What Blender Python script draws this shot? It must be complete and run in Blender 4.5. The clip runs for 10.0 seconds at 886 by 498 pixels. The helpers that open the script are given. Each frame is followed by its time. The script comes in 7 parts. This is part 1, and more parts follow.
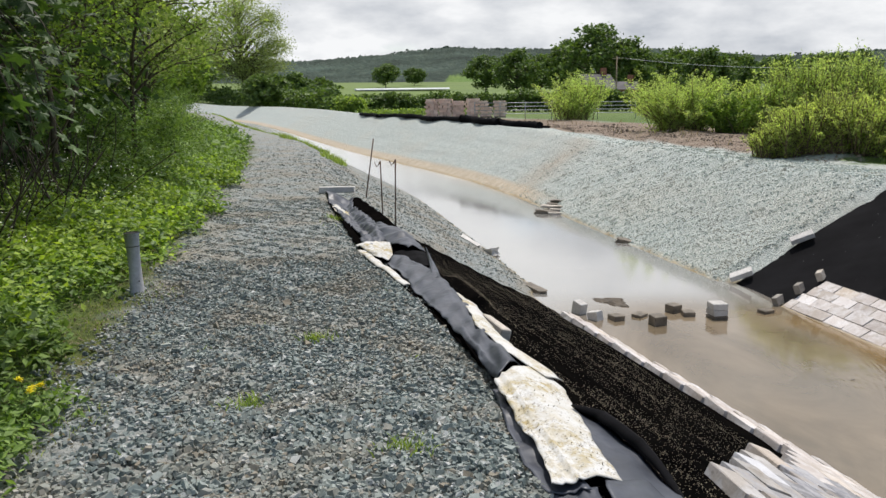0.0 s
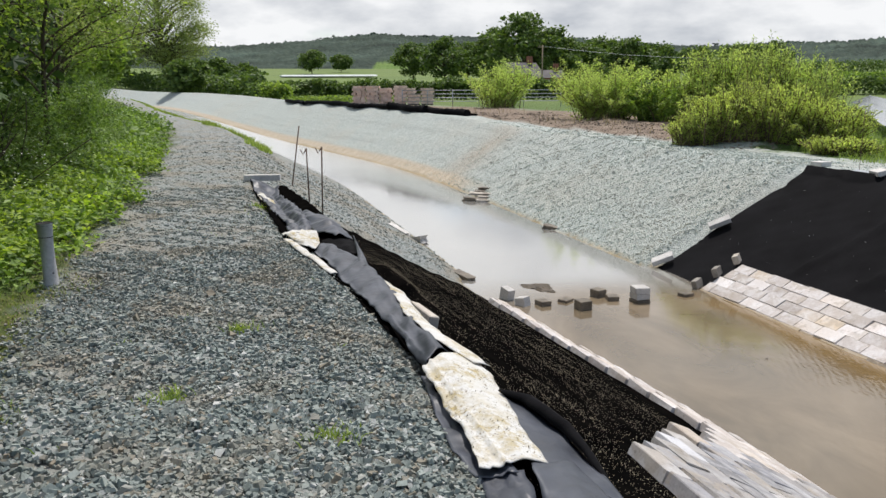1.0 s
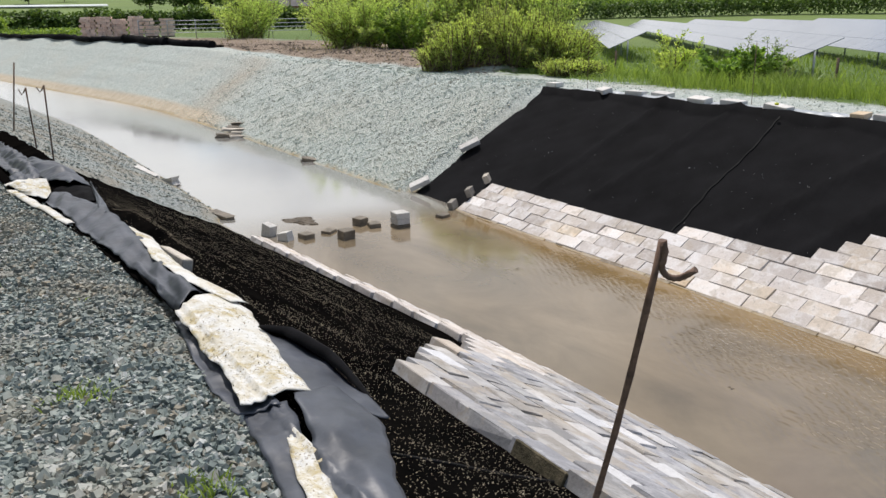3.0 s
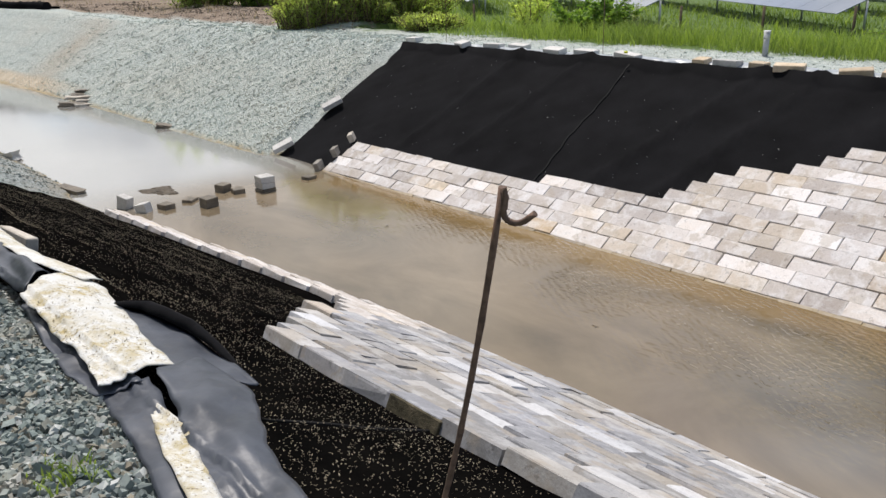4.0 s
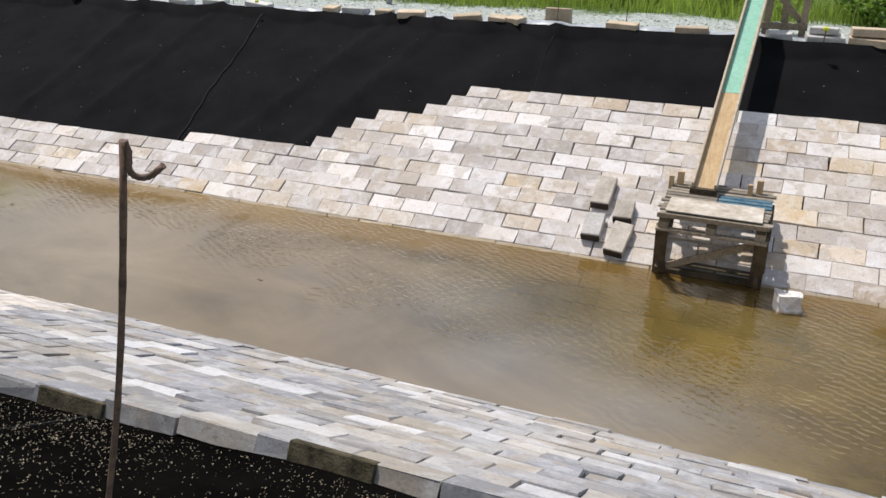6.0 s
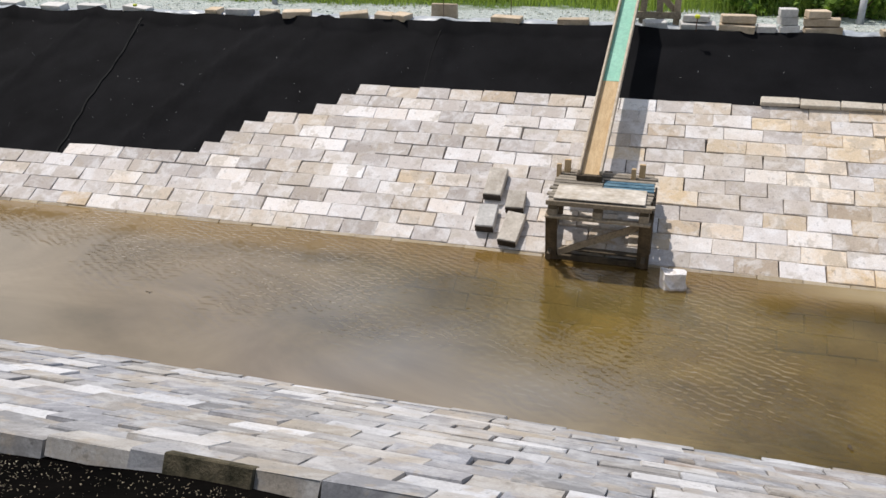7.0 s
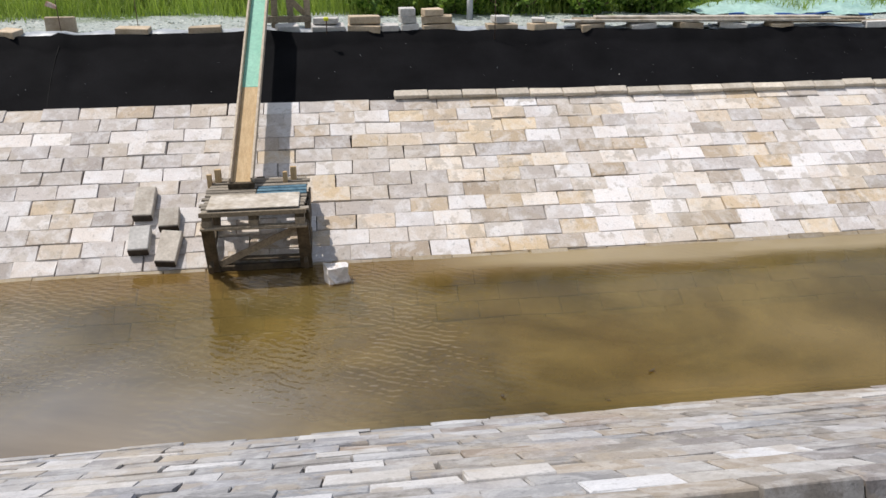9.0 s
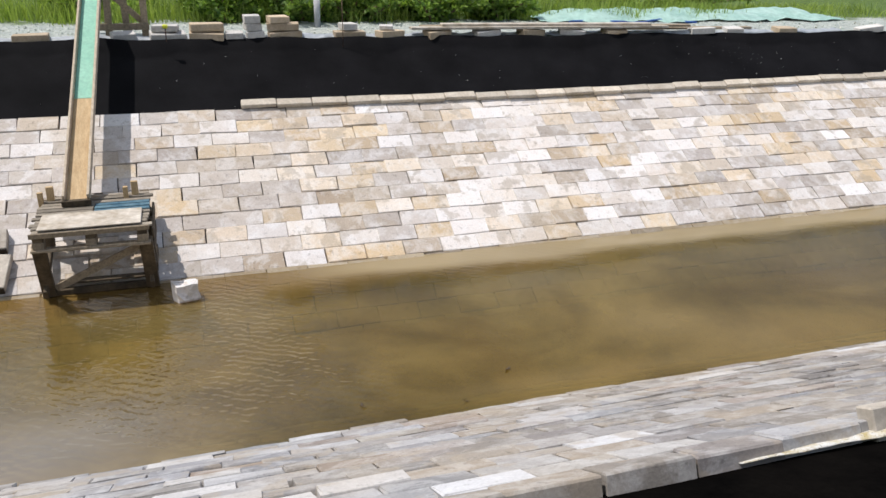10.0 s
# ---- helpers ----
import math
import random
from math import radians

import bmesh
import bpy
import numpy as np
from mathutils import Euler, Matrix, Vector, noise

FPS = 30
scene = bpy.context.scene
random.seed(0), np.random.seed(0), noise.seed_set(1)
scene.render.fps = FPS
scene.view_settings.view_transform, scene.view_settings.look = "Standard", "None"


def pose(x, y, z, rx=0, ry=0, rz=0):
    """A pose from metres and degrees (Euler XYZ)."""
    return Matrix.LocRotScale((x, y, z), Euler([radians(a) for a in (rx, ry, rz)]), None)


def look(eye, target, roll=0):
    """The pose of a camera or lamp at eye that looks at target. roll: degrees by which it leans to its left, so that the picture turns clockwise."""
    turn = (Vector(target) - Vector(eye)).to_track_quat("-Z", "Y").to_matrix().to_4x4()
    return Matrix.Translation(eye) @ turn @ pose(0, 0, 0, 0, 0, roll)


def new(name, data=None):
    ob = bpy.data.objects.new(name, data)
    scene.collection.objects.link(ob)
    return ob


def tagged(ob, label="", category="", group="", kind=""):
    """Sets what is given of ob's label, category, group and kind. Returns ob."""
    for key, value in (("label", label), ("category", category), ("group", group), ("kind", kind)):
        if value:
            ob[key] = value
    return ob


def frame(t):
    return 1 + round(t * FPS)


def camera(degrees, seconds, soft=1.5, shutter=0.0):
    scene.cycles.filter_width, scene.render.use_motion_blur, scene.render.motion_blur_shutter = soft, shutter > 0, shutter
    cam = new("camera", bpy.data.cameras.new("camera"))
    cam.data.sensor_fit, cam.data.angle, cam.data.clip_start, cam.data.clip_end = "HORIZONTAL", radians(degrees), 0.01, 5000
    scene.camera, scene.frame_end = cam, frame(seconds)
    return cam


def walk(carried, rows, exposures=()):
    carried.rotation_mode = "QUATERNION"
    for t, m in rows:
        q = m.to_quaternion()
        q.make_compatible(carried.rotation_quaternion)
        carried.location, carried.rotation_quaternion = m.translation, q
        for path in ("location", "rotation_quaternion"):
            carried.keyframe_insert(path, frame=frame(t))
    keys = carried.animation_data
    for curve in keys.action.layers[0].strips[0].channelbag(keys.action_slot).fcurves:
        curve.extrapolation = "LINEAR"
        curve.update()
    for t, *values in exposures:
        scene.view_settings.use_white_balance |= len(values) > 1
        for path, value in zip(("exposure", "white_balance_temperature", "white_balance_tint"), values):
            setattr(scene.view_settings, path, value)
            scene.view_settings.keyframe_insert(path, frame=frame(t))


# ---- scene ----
cam = camera(58.0, 10.0)
PATH = [
    (0, (-0.099, -0.123, 1.683), (0.246, 1.813, 1.318), -0.6),
    (0.5, (-0.096, -0.121, 1.685), (0.33, 1.798, 1.312), -0.3),
    (1, (-0.082, -0.116, 1.678), (0.434, 1.775, 1.282), -0.2),
    (1.5, (-0.071, -0.119, 1.672), (0.529, 1.74, 1.244), -0.1),
    (2, (-0.062, -0.129, 1.675), (0.665, 1.675, 1.209), -0.0),
    (2.5, (-0.036, -0.137, 1.666), (0.849, 1.581, 1.153), -0.3),
    (4, (0.043, -0.188, 1.648), (1.296, 1.219, 0.978), -1.7),
    (4.5, (0.041, -0.201, 1.644), (1.407, 1.071, 0.925), -1.2),
    (5, (0.046, -0.213, 1.637), (1.539, 0.875, 0.872), -0.2),
    (5.5, (0.055, -0.209, 1.631), (1.671, 0.665, 0.841), 0.2),
    (5.7, (0.038, -0.213, 1.639), (1.692, 0.586, 0.85), 0.3),
    (7.0, (0.106, -0.423, 1.609), (1.872, 0.084, 0.819), -0.44),
    (7.5, (0.113, -0.487, 1.621), (1.916, -0.131, 0.831), -0.87),
    (8.0, (0.104, -0.57, 1.617), (1.937, -0.405, 0.833), -0.93),
    (8.5, (0.083, -0.635, 1.619), (1.925, -0.688, 0.84), -0.65),
    (9.0, (0.088, -0.691, 1.61), (1.912, -0.946, 0.829), 0.0),
    (9.5, (0.099, -0.747, 1.601), (1.895, -1.163, 0.825), 0.94),
    (10.0, (0.095, -0.803, 1.597), (1.851, -1.385, 0.837), 1.26),
]
EXPOSURE = [(0.0, 0.34), (3.0, 0.34), (5.0, 0.37), (7.0, 0.32), (8.2, 0.23), (9.0, 0.29), (10.0, 0.35)]
walk(cam, [(t, look(eye, target, roll)) for t, eye, target, roll in PATH], EXPOSURE)

# ---------- world, sun ----------
SUN_DIR = Vector((0.18, 0.36, 0.92)).normalized()
sun_el = math.asin(SUN_DIR.z)
sun_az = math.atan2(SUN_DIR.x, SUN_DIR.y)

world = bpy.data.worlds.new("sky")
scene.world = world
world.use_nodes = True
wn = world.node_tree
wn.nodes.clear()


def wnode(kind, **kw):
    n = wn.nodes.new(kind)
    for k, v in kw.items():
        n.inputs[k].default_value = v
    return n


w_out = wn.nodes.new("ShaderNodeOutputWorld")
w_bg = wn.nodes.new("ShaderNodeBackground")
w_bg.inputs["Strength"].default_value = 0.105
w_sky = wn.nodes.new("ShaderNodeTexSky")
w_sky.sky_type = "NISHITA"
w_sky.sun_disc = False
w_sky.sun_elevation = sun_el
w_sky.sun_rotation = sun_az
w_co = wn.nodes.new("ShaderNodeTexCoord")
w_map = wn.nodes.new("ShaderNodeMapping")
w_map.inputs["Scale"].default_value = (1.0, 1.0, 2.6)
w_n1 = wnode("ShaderNodeTexNoise", Scale=3.4, Detail=8.0, Roughness=0.56)
w_n2 = wnode("ShaderNodeTexNoise", Scale=4.6, Detail=7.0, Roughness=0.55)
w_cov = wn.nodes.new("ShaderNodeValToRGB")
w_cov.color_ramp.elements[0].position, w_cov.color_ramp.elements[1].position = 0.44, 0.55
w_cov.color_ramp.elements[0].color, w_cov.color_ramp.elements[1].color = (0.10, 0.10, 0.10, 1), (1, 1, 1, 1)
w_tone = wn.nodes.new("ShaderNodeValToRGB")
w_tone.color_ramp.elements[0].position, w_tone.color_ramp.elements[1].position = 0.40, 0.60
w_tone.color_ramp.elements[0].color, w_tone.color_ramp.elements[1].color = (0.52, 0.55, 0.60, 1), (0.91, 0.92, 0.935, 1)
w_gain = wn.nodes.new("ShaderNodeMix")
w_gain.data_type, w_gain.blend_type = "RGBA", "MULTIPLY"
w_gain.inputs["Factor"].default_value = 1.0
w_gain.inputs[7].default_value = (7.7, 7.7, 7.7, 1)
w_mix = wn.nodes.new("ShaderNodeMix")
w_mix.data_type = "RGBA"
wn.links.new(w_co.outputs["Generated"], w_map.inputs["Vector"])
wn.links.new(w_map.outputs["Vector"], w_n1.inputs["Vector"])
wn.links.new(w_map.outputs["Vector"], w_n2.inputs["Vector"])
w_sep = wn.nodes.new("ShaderNodeSeparateXYZ")
w_bank = wn.nodes.new("ShaderNodeMath")
w_bank.operation = "MULTIPLY_ADD"
w_bank.inputs[1].default_value = 0.13
wn.links.new(w_co.outputs["Generated"], w_sep.inputs["Vector"])
wn.links.new(w_sep.outputs["Y"], w_bank.inputs[0])
wn.links.new(w_n1.outputs["Fac"], w_bank.inputs[2])
wn.links.new(w_bank.outputs[0], w_cov.inputs["Fac"])
wn.links.new(w_n2.outputs["Fac"], w_tone.inputs["Fac"])
wn.links.new(w_tone.outputs["Color"], w_gain.inputs[6])
wn.links.new(w_cov.outputs["Color"], w_mix.inputs["Factor"])
wn.links.new(w_sky.outputs["Color"], w_mix.inputs[6])
wn.links.new(w_gain.outputs[2], w_mix.inputs[7])
wn.links.new(w_mix.outputs[2], w_bg.inputs["Color"])
wn.links.new(w_bg.outputs["Background"], w_out.inputs["Surface"])

sun_data = bpy.data.lights.new("sun", "SUN")
sun_data.energy, sun_data.angle, sun_data.color = 3.2, radians(0.9), (1.0, 0.938, 0.885)
sun = new("sun", sun_data)
sun.matrix_world = look(SUN_DIR * 60, (0, 0, 0))

# ---------- materials ----------


class Mat:
    """A node material under construction."""

    def __init__(self, name):
        self.m = bpy.data.materials.new(name)
        self.m.use_nodes = True
        self.t = self.m.node_tree
        self.bsdf = self.t.nodes["Principled BSDF"]
        self.out = self.t.nodes["Material Output"]
        geo = self.t.nodes.new("ShaderNodeNewGeometry")
        self.pos, self.geo = geo.outputs["Position"], geo

    def link(self, a, b):
        self.t.links.new(a, b)

    def noise(self, scale, detail=4.0, rough=0.55, stretch=None, distort=0.0, vec=None):
        n = self.t.nodes.new("ShaderNodeTexNoise")
        n.inputs["Scale"].default_value, n.inputs["Detail"].default_value = scale, detail
        n.inputs["Roughness"].default_value, n.inputs["Distortion"].default_value = rough, distort
        src = vec or self.pos
        if stretch:
            mp = self.t.nodes.new("ShaderNodeMapping")
            mp.inputs["Scale"].default_value = stretch
            self.link(src, mp.inputs["Vector"])
            src = mp.outputs["Vector"]
        self.link(src, n.inputs["Vector"])
        return n.outputs["Fac"]

    def cells(self, scale, feature="F1", out="Color", vec=None):
        n = self.t.nodes.new("ShaderNodeTexVoronoi")
        n.feature = feature
        n.inputs["Scale"].default_value = scale
        self.link(vec or self.pos, n.inputs["Vector"])
        return n.outputs[out]

    def ramp(self, fac, stops):
        n = self.t.nodes.new("ShaderNodeValToRGB")
        e = n.color_ramp.elements
        while len(e) < len(stops):
            e.new(0.5)
        for el, (p, c) in zip(e, stops):
            el.position = p
            el.color = (*c, 1) if isinstance(c, tuple) else (c, c, c, 1)
        self.link(fac, n.inputs["Fac"])
        return n.outputs["Color"]

    def mix(self, fac, a, b, mode="MIX"):
        n = self.t.nodes.new("ShaderNodeMix")
        n.data_type, n.blend_type = "RGBA", mode
        for sock, v in ((n.inputs["Factor"], fac), (n.inputs[6], a), (n.inputs[7], b)):
            if isinstance(v, (int, float)):
                sock.default_value = v
            elif isinstance(v, tuple):
                sock.default_value = (*v, 1)
            else:
                self.link(v, sock)
        return n.outputs[2]

    def math(self, op, a, b=0.0):
        n = self.t.nodes.new("ShaderNodeMath")
        n.operation = op
        for sock, v in ((n.inputs[0], a), (n.inputs[1], b)):
            if isinstance(v, (int, float)):
                sock.default_value = v
            else:
                self.link(v, sock)
        return n.outputs[0]

    def attr(self, name):
        n = self.t.nodes.new("ShaderNodeAttribute")
        n.attribute_name = name
        return n.outputs["Fac"]

    def random(self, source):
        if source == "object":
            return self.t.nodes.new("ShaderNodeObjectInfo").outputs["Random"]
        return self.geo.outputs["Random Per Island"]

    def bump(self, height, strength, distance):
        n = self.t.nodes.new("ShaderNodeBump")
        n.inputs["Strength"].default_value, n.inputs["Distance"].default_value = strength, distance
        self.link(height, n.inputs["Height"])
        self.link(n.outputs["Normal"], self.bsdf.inputs["Normal"])

    def done(self, color, rough=0.8, metal=0.0, spec=0.3):
        for key, v in (("Base Color", color), ("Roughness", rough), ("Metallic", metal), ("Specular IOR Level", spec)):
            if isinstance(v, (int, float)):
                self.bsdf.inputs[key].default_value = v
            elif isinstance(v, tuple):
                self.bsdf.inputs[key].default_value = (*v, 1)
            else:
                self.link(v, self.bsdf.inputs[key])
        return self.m


def simple(name, dark, light, scale, rough=0.75, bump=0.3, dist=0.004, fine=6.0, metal=0.0, spec=0.3, stretch=None, source=None, spread=0.25):
    """Two tones mottled at two scales, with relief; source: a shade of its own for every piece."""
    k = Mat(name)
    a = k.noise(scale, 5, 0.6, stretch)
    b = k.noise(scale * fine, 4, 0.6, stretch)
    col = k.mix(k.ramp(a, [(0.3, 0.0), (0.7, 1.0)]), dark, light)
    col = k.mix(0.45, col, k.ramp(b, [(0.3, 0.45), (0.7, 1.0)]), "MULTIPLY")
    if source:
        col = k.mix(1.0, col, k.ramp(k.random(source), [(0.0, 1.0 - spread), (1.0, 1.0 + spread * 0.4)]), "MULTIPLY")
    k.bump(b, bump, dist)
    return k.done(col, rough, metal, spec)


def leaf_mat(name, dark, light, source="island", rough=0.55, glow=0.25):
    """Leaves: a shade of its own for each leaf, light passing through."""
    k = Mat(name)
    r = k.ramp(k.random(source), [(0.0, dark), (0.55, tuple(0.5 * (p + q) for p, q in zip(dark, light))), (1.0, light)])
    big = k.ramp(k.noise(0.9, 3), [(0.3, 0.72), (0.7, 1.15)])
    col = k.mix(1.0, r, big, "MULTIPLY")
    k.done(col, rough, 0.0, 0.35)
    tr = k.t.nodes.new("ShaderNodeBsdfTranslucent")
    k.link(k.mix(1.0, col, (1.25, 1.3, 0.6), "MULTIPLY"), tr.inputs["Color"])
    mx = k.t.nodes.new("ShaderNodeMixShader")
    mx.inputs[0].default_value = glow
    k.link(k.bsdf.outputs[0], mx.inputs[1])
    k.link(tr.outputs[0], mx.inputs[2])
    k.link(mx.outputs[0], k.out.inputs["Surface"])
    return k.m


COOL = [(0.0, (0.223, 0.225, 0.240)), (0.15, (0.330, 0.333, 0.360)), (0.3, (0.194, 0.194, 0.200)), (0.45, (0.417, 0.416, 0.430)), (0.58, (0.242, 0.240, 0.245)), (0.68, (0.330, 0.304, 0.270)), (0.82, (0.621, 0.627, 0.655)), (0.92, (0.213, 0.211, 0.215)), (1.0, (0.388, 0.367, 0.340))]
DRAB = [(0.0, (0.220, 0.209, 0.200)), (0.13, (0.326, 0.294, 0.259)), (0.25, (0.176, 0.165, 0.159)), (0.36, (0.405, 0.392, 0.391)), (0.47, (0.264, 0.200, 0.150)), (0.58, (0.238, 0.245, 0.264)), (0.7, (0.484, 0.472, 0.464)), (0.85, (0.220, 0.205, 0.191)), (1.0, (0.334, 0.289, 0.241))]


def block_mat(name, source, silt=False, palette=None):
    """Cast concrete blocks: pale grey, buff and dull grey ones, with lime bloom and damp stains."""
    k = Mat(name)
    if silt:
        tones = [(0.0, (0.30, 0.24, 0.16)), (0.4, (0.36, 0.29, 0.19)), (0.7, (0.42, 0.35, 0.25)), (1.0, (0.20, 0.16, 0.11))]
    else:
        tones = [(0.0, (0.522, 0.443, 0.358)), (0.12, (0.720, 0.679, 0.651)), (0.22, (0.396, 0.321, 0.246)), (0.33, (0.657, 0.511, 0.335)), (0.44, (0.738, 0.683, 0.637)),
                 (0.54, (0.603, 0.462, 0.302)), (0.64, (0.477, 0.389, 0.298)), (0.75, (0.684, 0.552, 0.386)), (0.87, (0.783, 0.760, 0.758)), (1.0, (0.441, 0.371, 0.302))]
    base = k.ramp(k.random(source), palette or tones)
    shift = k.t.nodes.new("ShaderNodeCombineXYZ")
    for axis in range(3):
        k.link(k.math("MULTIPLY", k.random(source), (37.0, 91.0, 53.0)[axis]), shift.inputs[axis])
    own = k.t.nodes.new("ShaderNodeVectorMath")
    own.operation = "ADD"
    k.link(k.pos, own.inputs[0])
    k.link(shift.outputs[0], own.inputs[1])
    own = own.outputs[0]
    bloom = k.ramp(k.noise(4.6, 7, 0.68, distort=0.5, vec=own), [(0.46, 0.0), (0.60, 0.12 if silt else 0.24 if palette in (COOL, DRAB) else 0.40)])
    col = k.mix(bloom, base, (0.81, 0.815, 0.83))
    damp = k.ramp(k.noise(3.2, 6, 0.62, vec=own), [(0.55, 0.0), (0.60, 0.5)])
    col = k.mix(damp, col, (0.36, 0.305, 0.24))
    wide = k.ramp(k.noise(0.7, 4, 0.6), [(0.5, 0.0), (0.7, 0.3)])
    col = k.mix(wide, col, (0.52, 0.43, 0.31))
    grain = k.noise(60, 3, 0.6)
    col = k.mix(0.35, col, k.ramp(grain, [(0.3, 0.55), (0.65, 1.0)]), "MULTIPLY")
    pits = k.ramp(k.noise(16, 4, 0.7), [(0.32, 0.0), (0.42, 1.0)])
    col = k.mix(0.3, col, pits, "MULTIPLY")
    k.bump(k.math("ADD", grain, k.math("MULTIPLY", k.noise(9, 3), 1.6)), 0.5, 0.004)
    return k.done(col, k.ramp(damp, [(0.0, 0.86), (0.5, 0.62)]), 0.0, 0.3)


ROSY = [(0.0, (0.435, 0.393, 0.370)), (0.15, (0.552, 0.506, 0.477)), (0.28, (0.377, 0.335, 0.306)), (0.42, (0.644, 0.598, 0.574)), (0.56, (0.469, 0.419, 0.379)), (0.66, (0.552, 0.469, 0.379)), (0.8, (0.695, 0.658, 0.642)), (0.9, (0.410, 0.365, 0.327)), (1.0, (0.586, 0.536, 0.502))]
WHITE = [(0.0, (0.688, 0.642, 0.612)), (0.2, (0.781, 0.739, 0.720)), (0.34, (0.614, 0.553, 0.505)), (0.48, (0.809, 0.772, 0.757)), (0.6, (0.688, 0.618, 0.561)), (0.74, (0.753, 0.698, 0.654)), (0.86, (0.828, 0.800, 0.790)), (1.0, (0.670, 0.586, 0.496))]
M_BLOCK_WHITE = block_mat("white_block", "object", False, WHITE)
M_BLOCK_WHITE_JOINED = block_mat("white_block_joined", "island", False, WHITE)
M_BLOCK_DRAB = block_mat("drab_block", "object", False, DRAB)
M_BLOCK_DRAB_JOINED = block_mat("drab_block_joined", "island", False, DRAB)
M_BLOCK_ROSY = block_mat("rosy_block", "object", False, ROSY)
M_BLOCK_ROSY_JOINED = block_mat("rosy_block_joined", "island", False, ROSY)
M_BLOCK_COOL = block_mat("cool_block", "object", False, COOL)
M_BLOCK_COOL_JOINED = block_mat("cool_block_joined", "island", False, COOL)
M_BLOCK = block_mat("concrete_block", "object")
M_BLOCK_JOINED = block_mat("concrete_block_joined", "island")
M_BLOCK_SILT = block_mat("silted_block", "object", True)
M_BLOCK_SILT_JOINED = block_mat("silted_block_joined", "island", True)
M_TAN = simple("buff_block", (0.50, 0.39, 0.26), (0.68, 0.56, 0.42), 5, 0.85, 0.4, source="object")
M_PALE = simple("pale_block", (0.56, 0.54, 0.51), (0.72, 0.70, 0.67), 5, 0.85, 0.4, source="object")
M_CREAM = simple("cream_block", (0.58, 0.50, 0.40), (0.76, 0.69, 0.59), 5, 0.85, 0.4, source="object")
M_MOSSY = simple("mossy_block", (0.022, 0.021, 0.010), (0.15, 0.125, 0.08), 13, 0.95, 0.8, 0.008)
M_DULL = simple("damp_grey_block", (0.20, 0.18, 0.155), (0.36, 0.33, 0.29), 7, 0.7, 0.4)
M_WET_BLOCK = simple("wet_block", (0.10, 0.085, 0.065), (0.24, 0.20, 0.15), 7, 0.45, 0.4, source="object")


def stone_mat(name, tones):
    k = Mat(name)
    col = k.ramp(k.random("island"), tones)
    col = k.mix(0.5, col, k.ramp(k.noise(45, 3), [(0.3, 0.6), (0.7, 1.1)]), "MULTIPLY")
    col = k.mix(k.ramp(k.noise(1.1, 5, 0.6), [(0.48, 0.0), (0.64, 0.42)]), col, (0.31, 0.255, 0.18))
    k.bump(k.noise(90, 3), 0.35, 0.003)
    return k.done(col, 0.72, 0.0, 0.35)


GREY_STONES = [(0.0, (0.075, 0.09, 0.089)), (0.15, (0.165, 0.203, 0.19)), (0.32, (0.272, 0.314, 0.293)), (0.46, (0.131, 0.157, 0.149)), (0.6, (0.34, 0.381, 0.352)), (0.72, (0.202, 0.237, 0.221)), (0.84, (0.236, 0.206, 0.153)), (0.93, (0.403, 0.425, 0.397)), (1.0, (0.525, 0.537, 0.515))]
M_STONE = stone_mat("slate_chippings", GREY_STONES)
PALE_STONES = [(0.0, (0.281, 0.336, 0.306)), (0.2, (0.518, 0.588, 0.529)), (0.4, (0.383, 0.443, 0.399)), (0.6, (0.585, 0.647, 0.587)), (0.75, (0.427, 0.479, 0.434)), (0.88, (0.563, 0.551, 0.458)), (1.0, (0.742, 0.79, 0.728))]
M_STONE_PALE = stone_mat("pale_chippings", PALE_STONES)


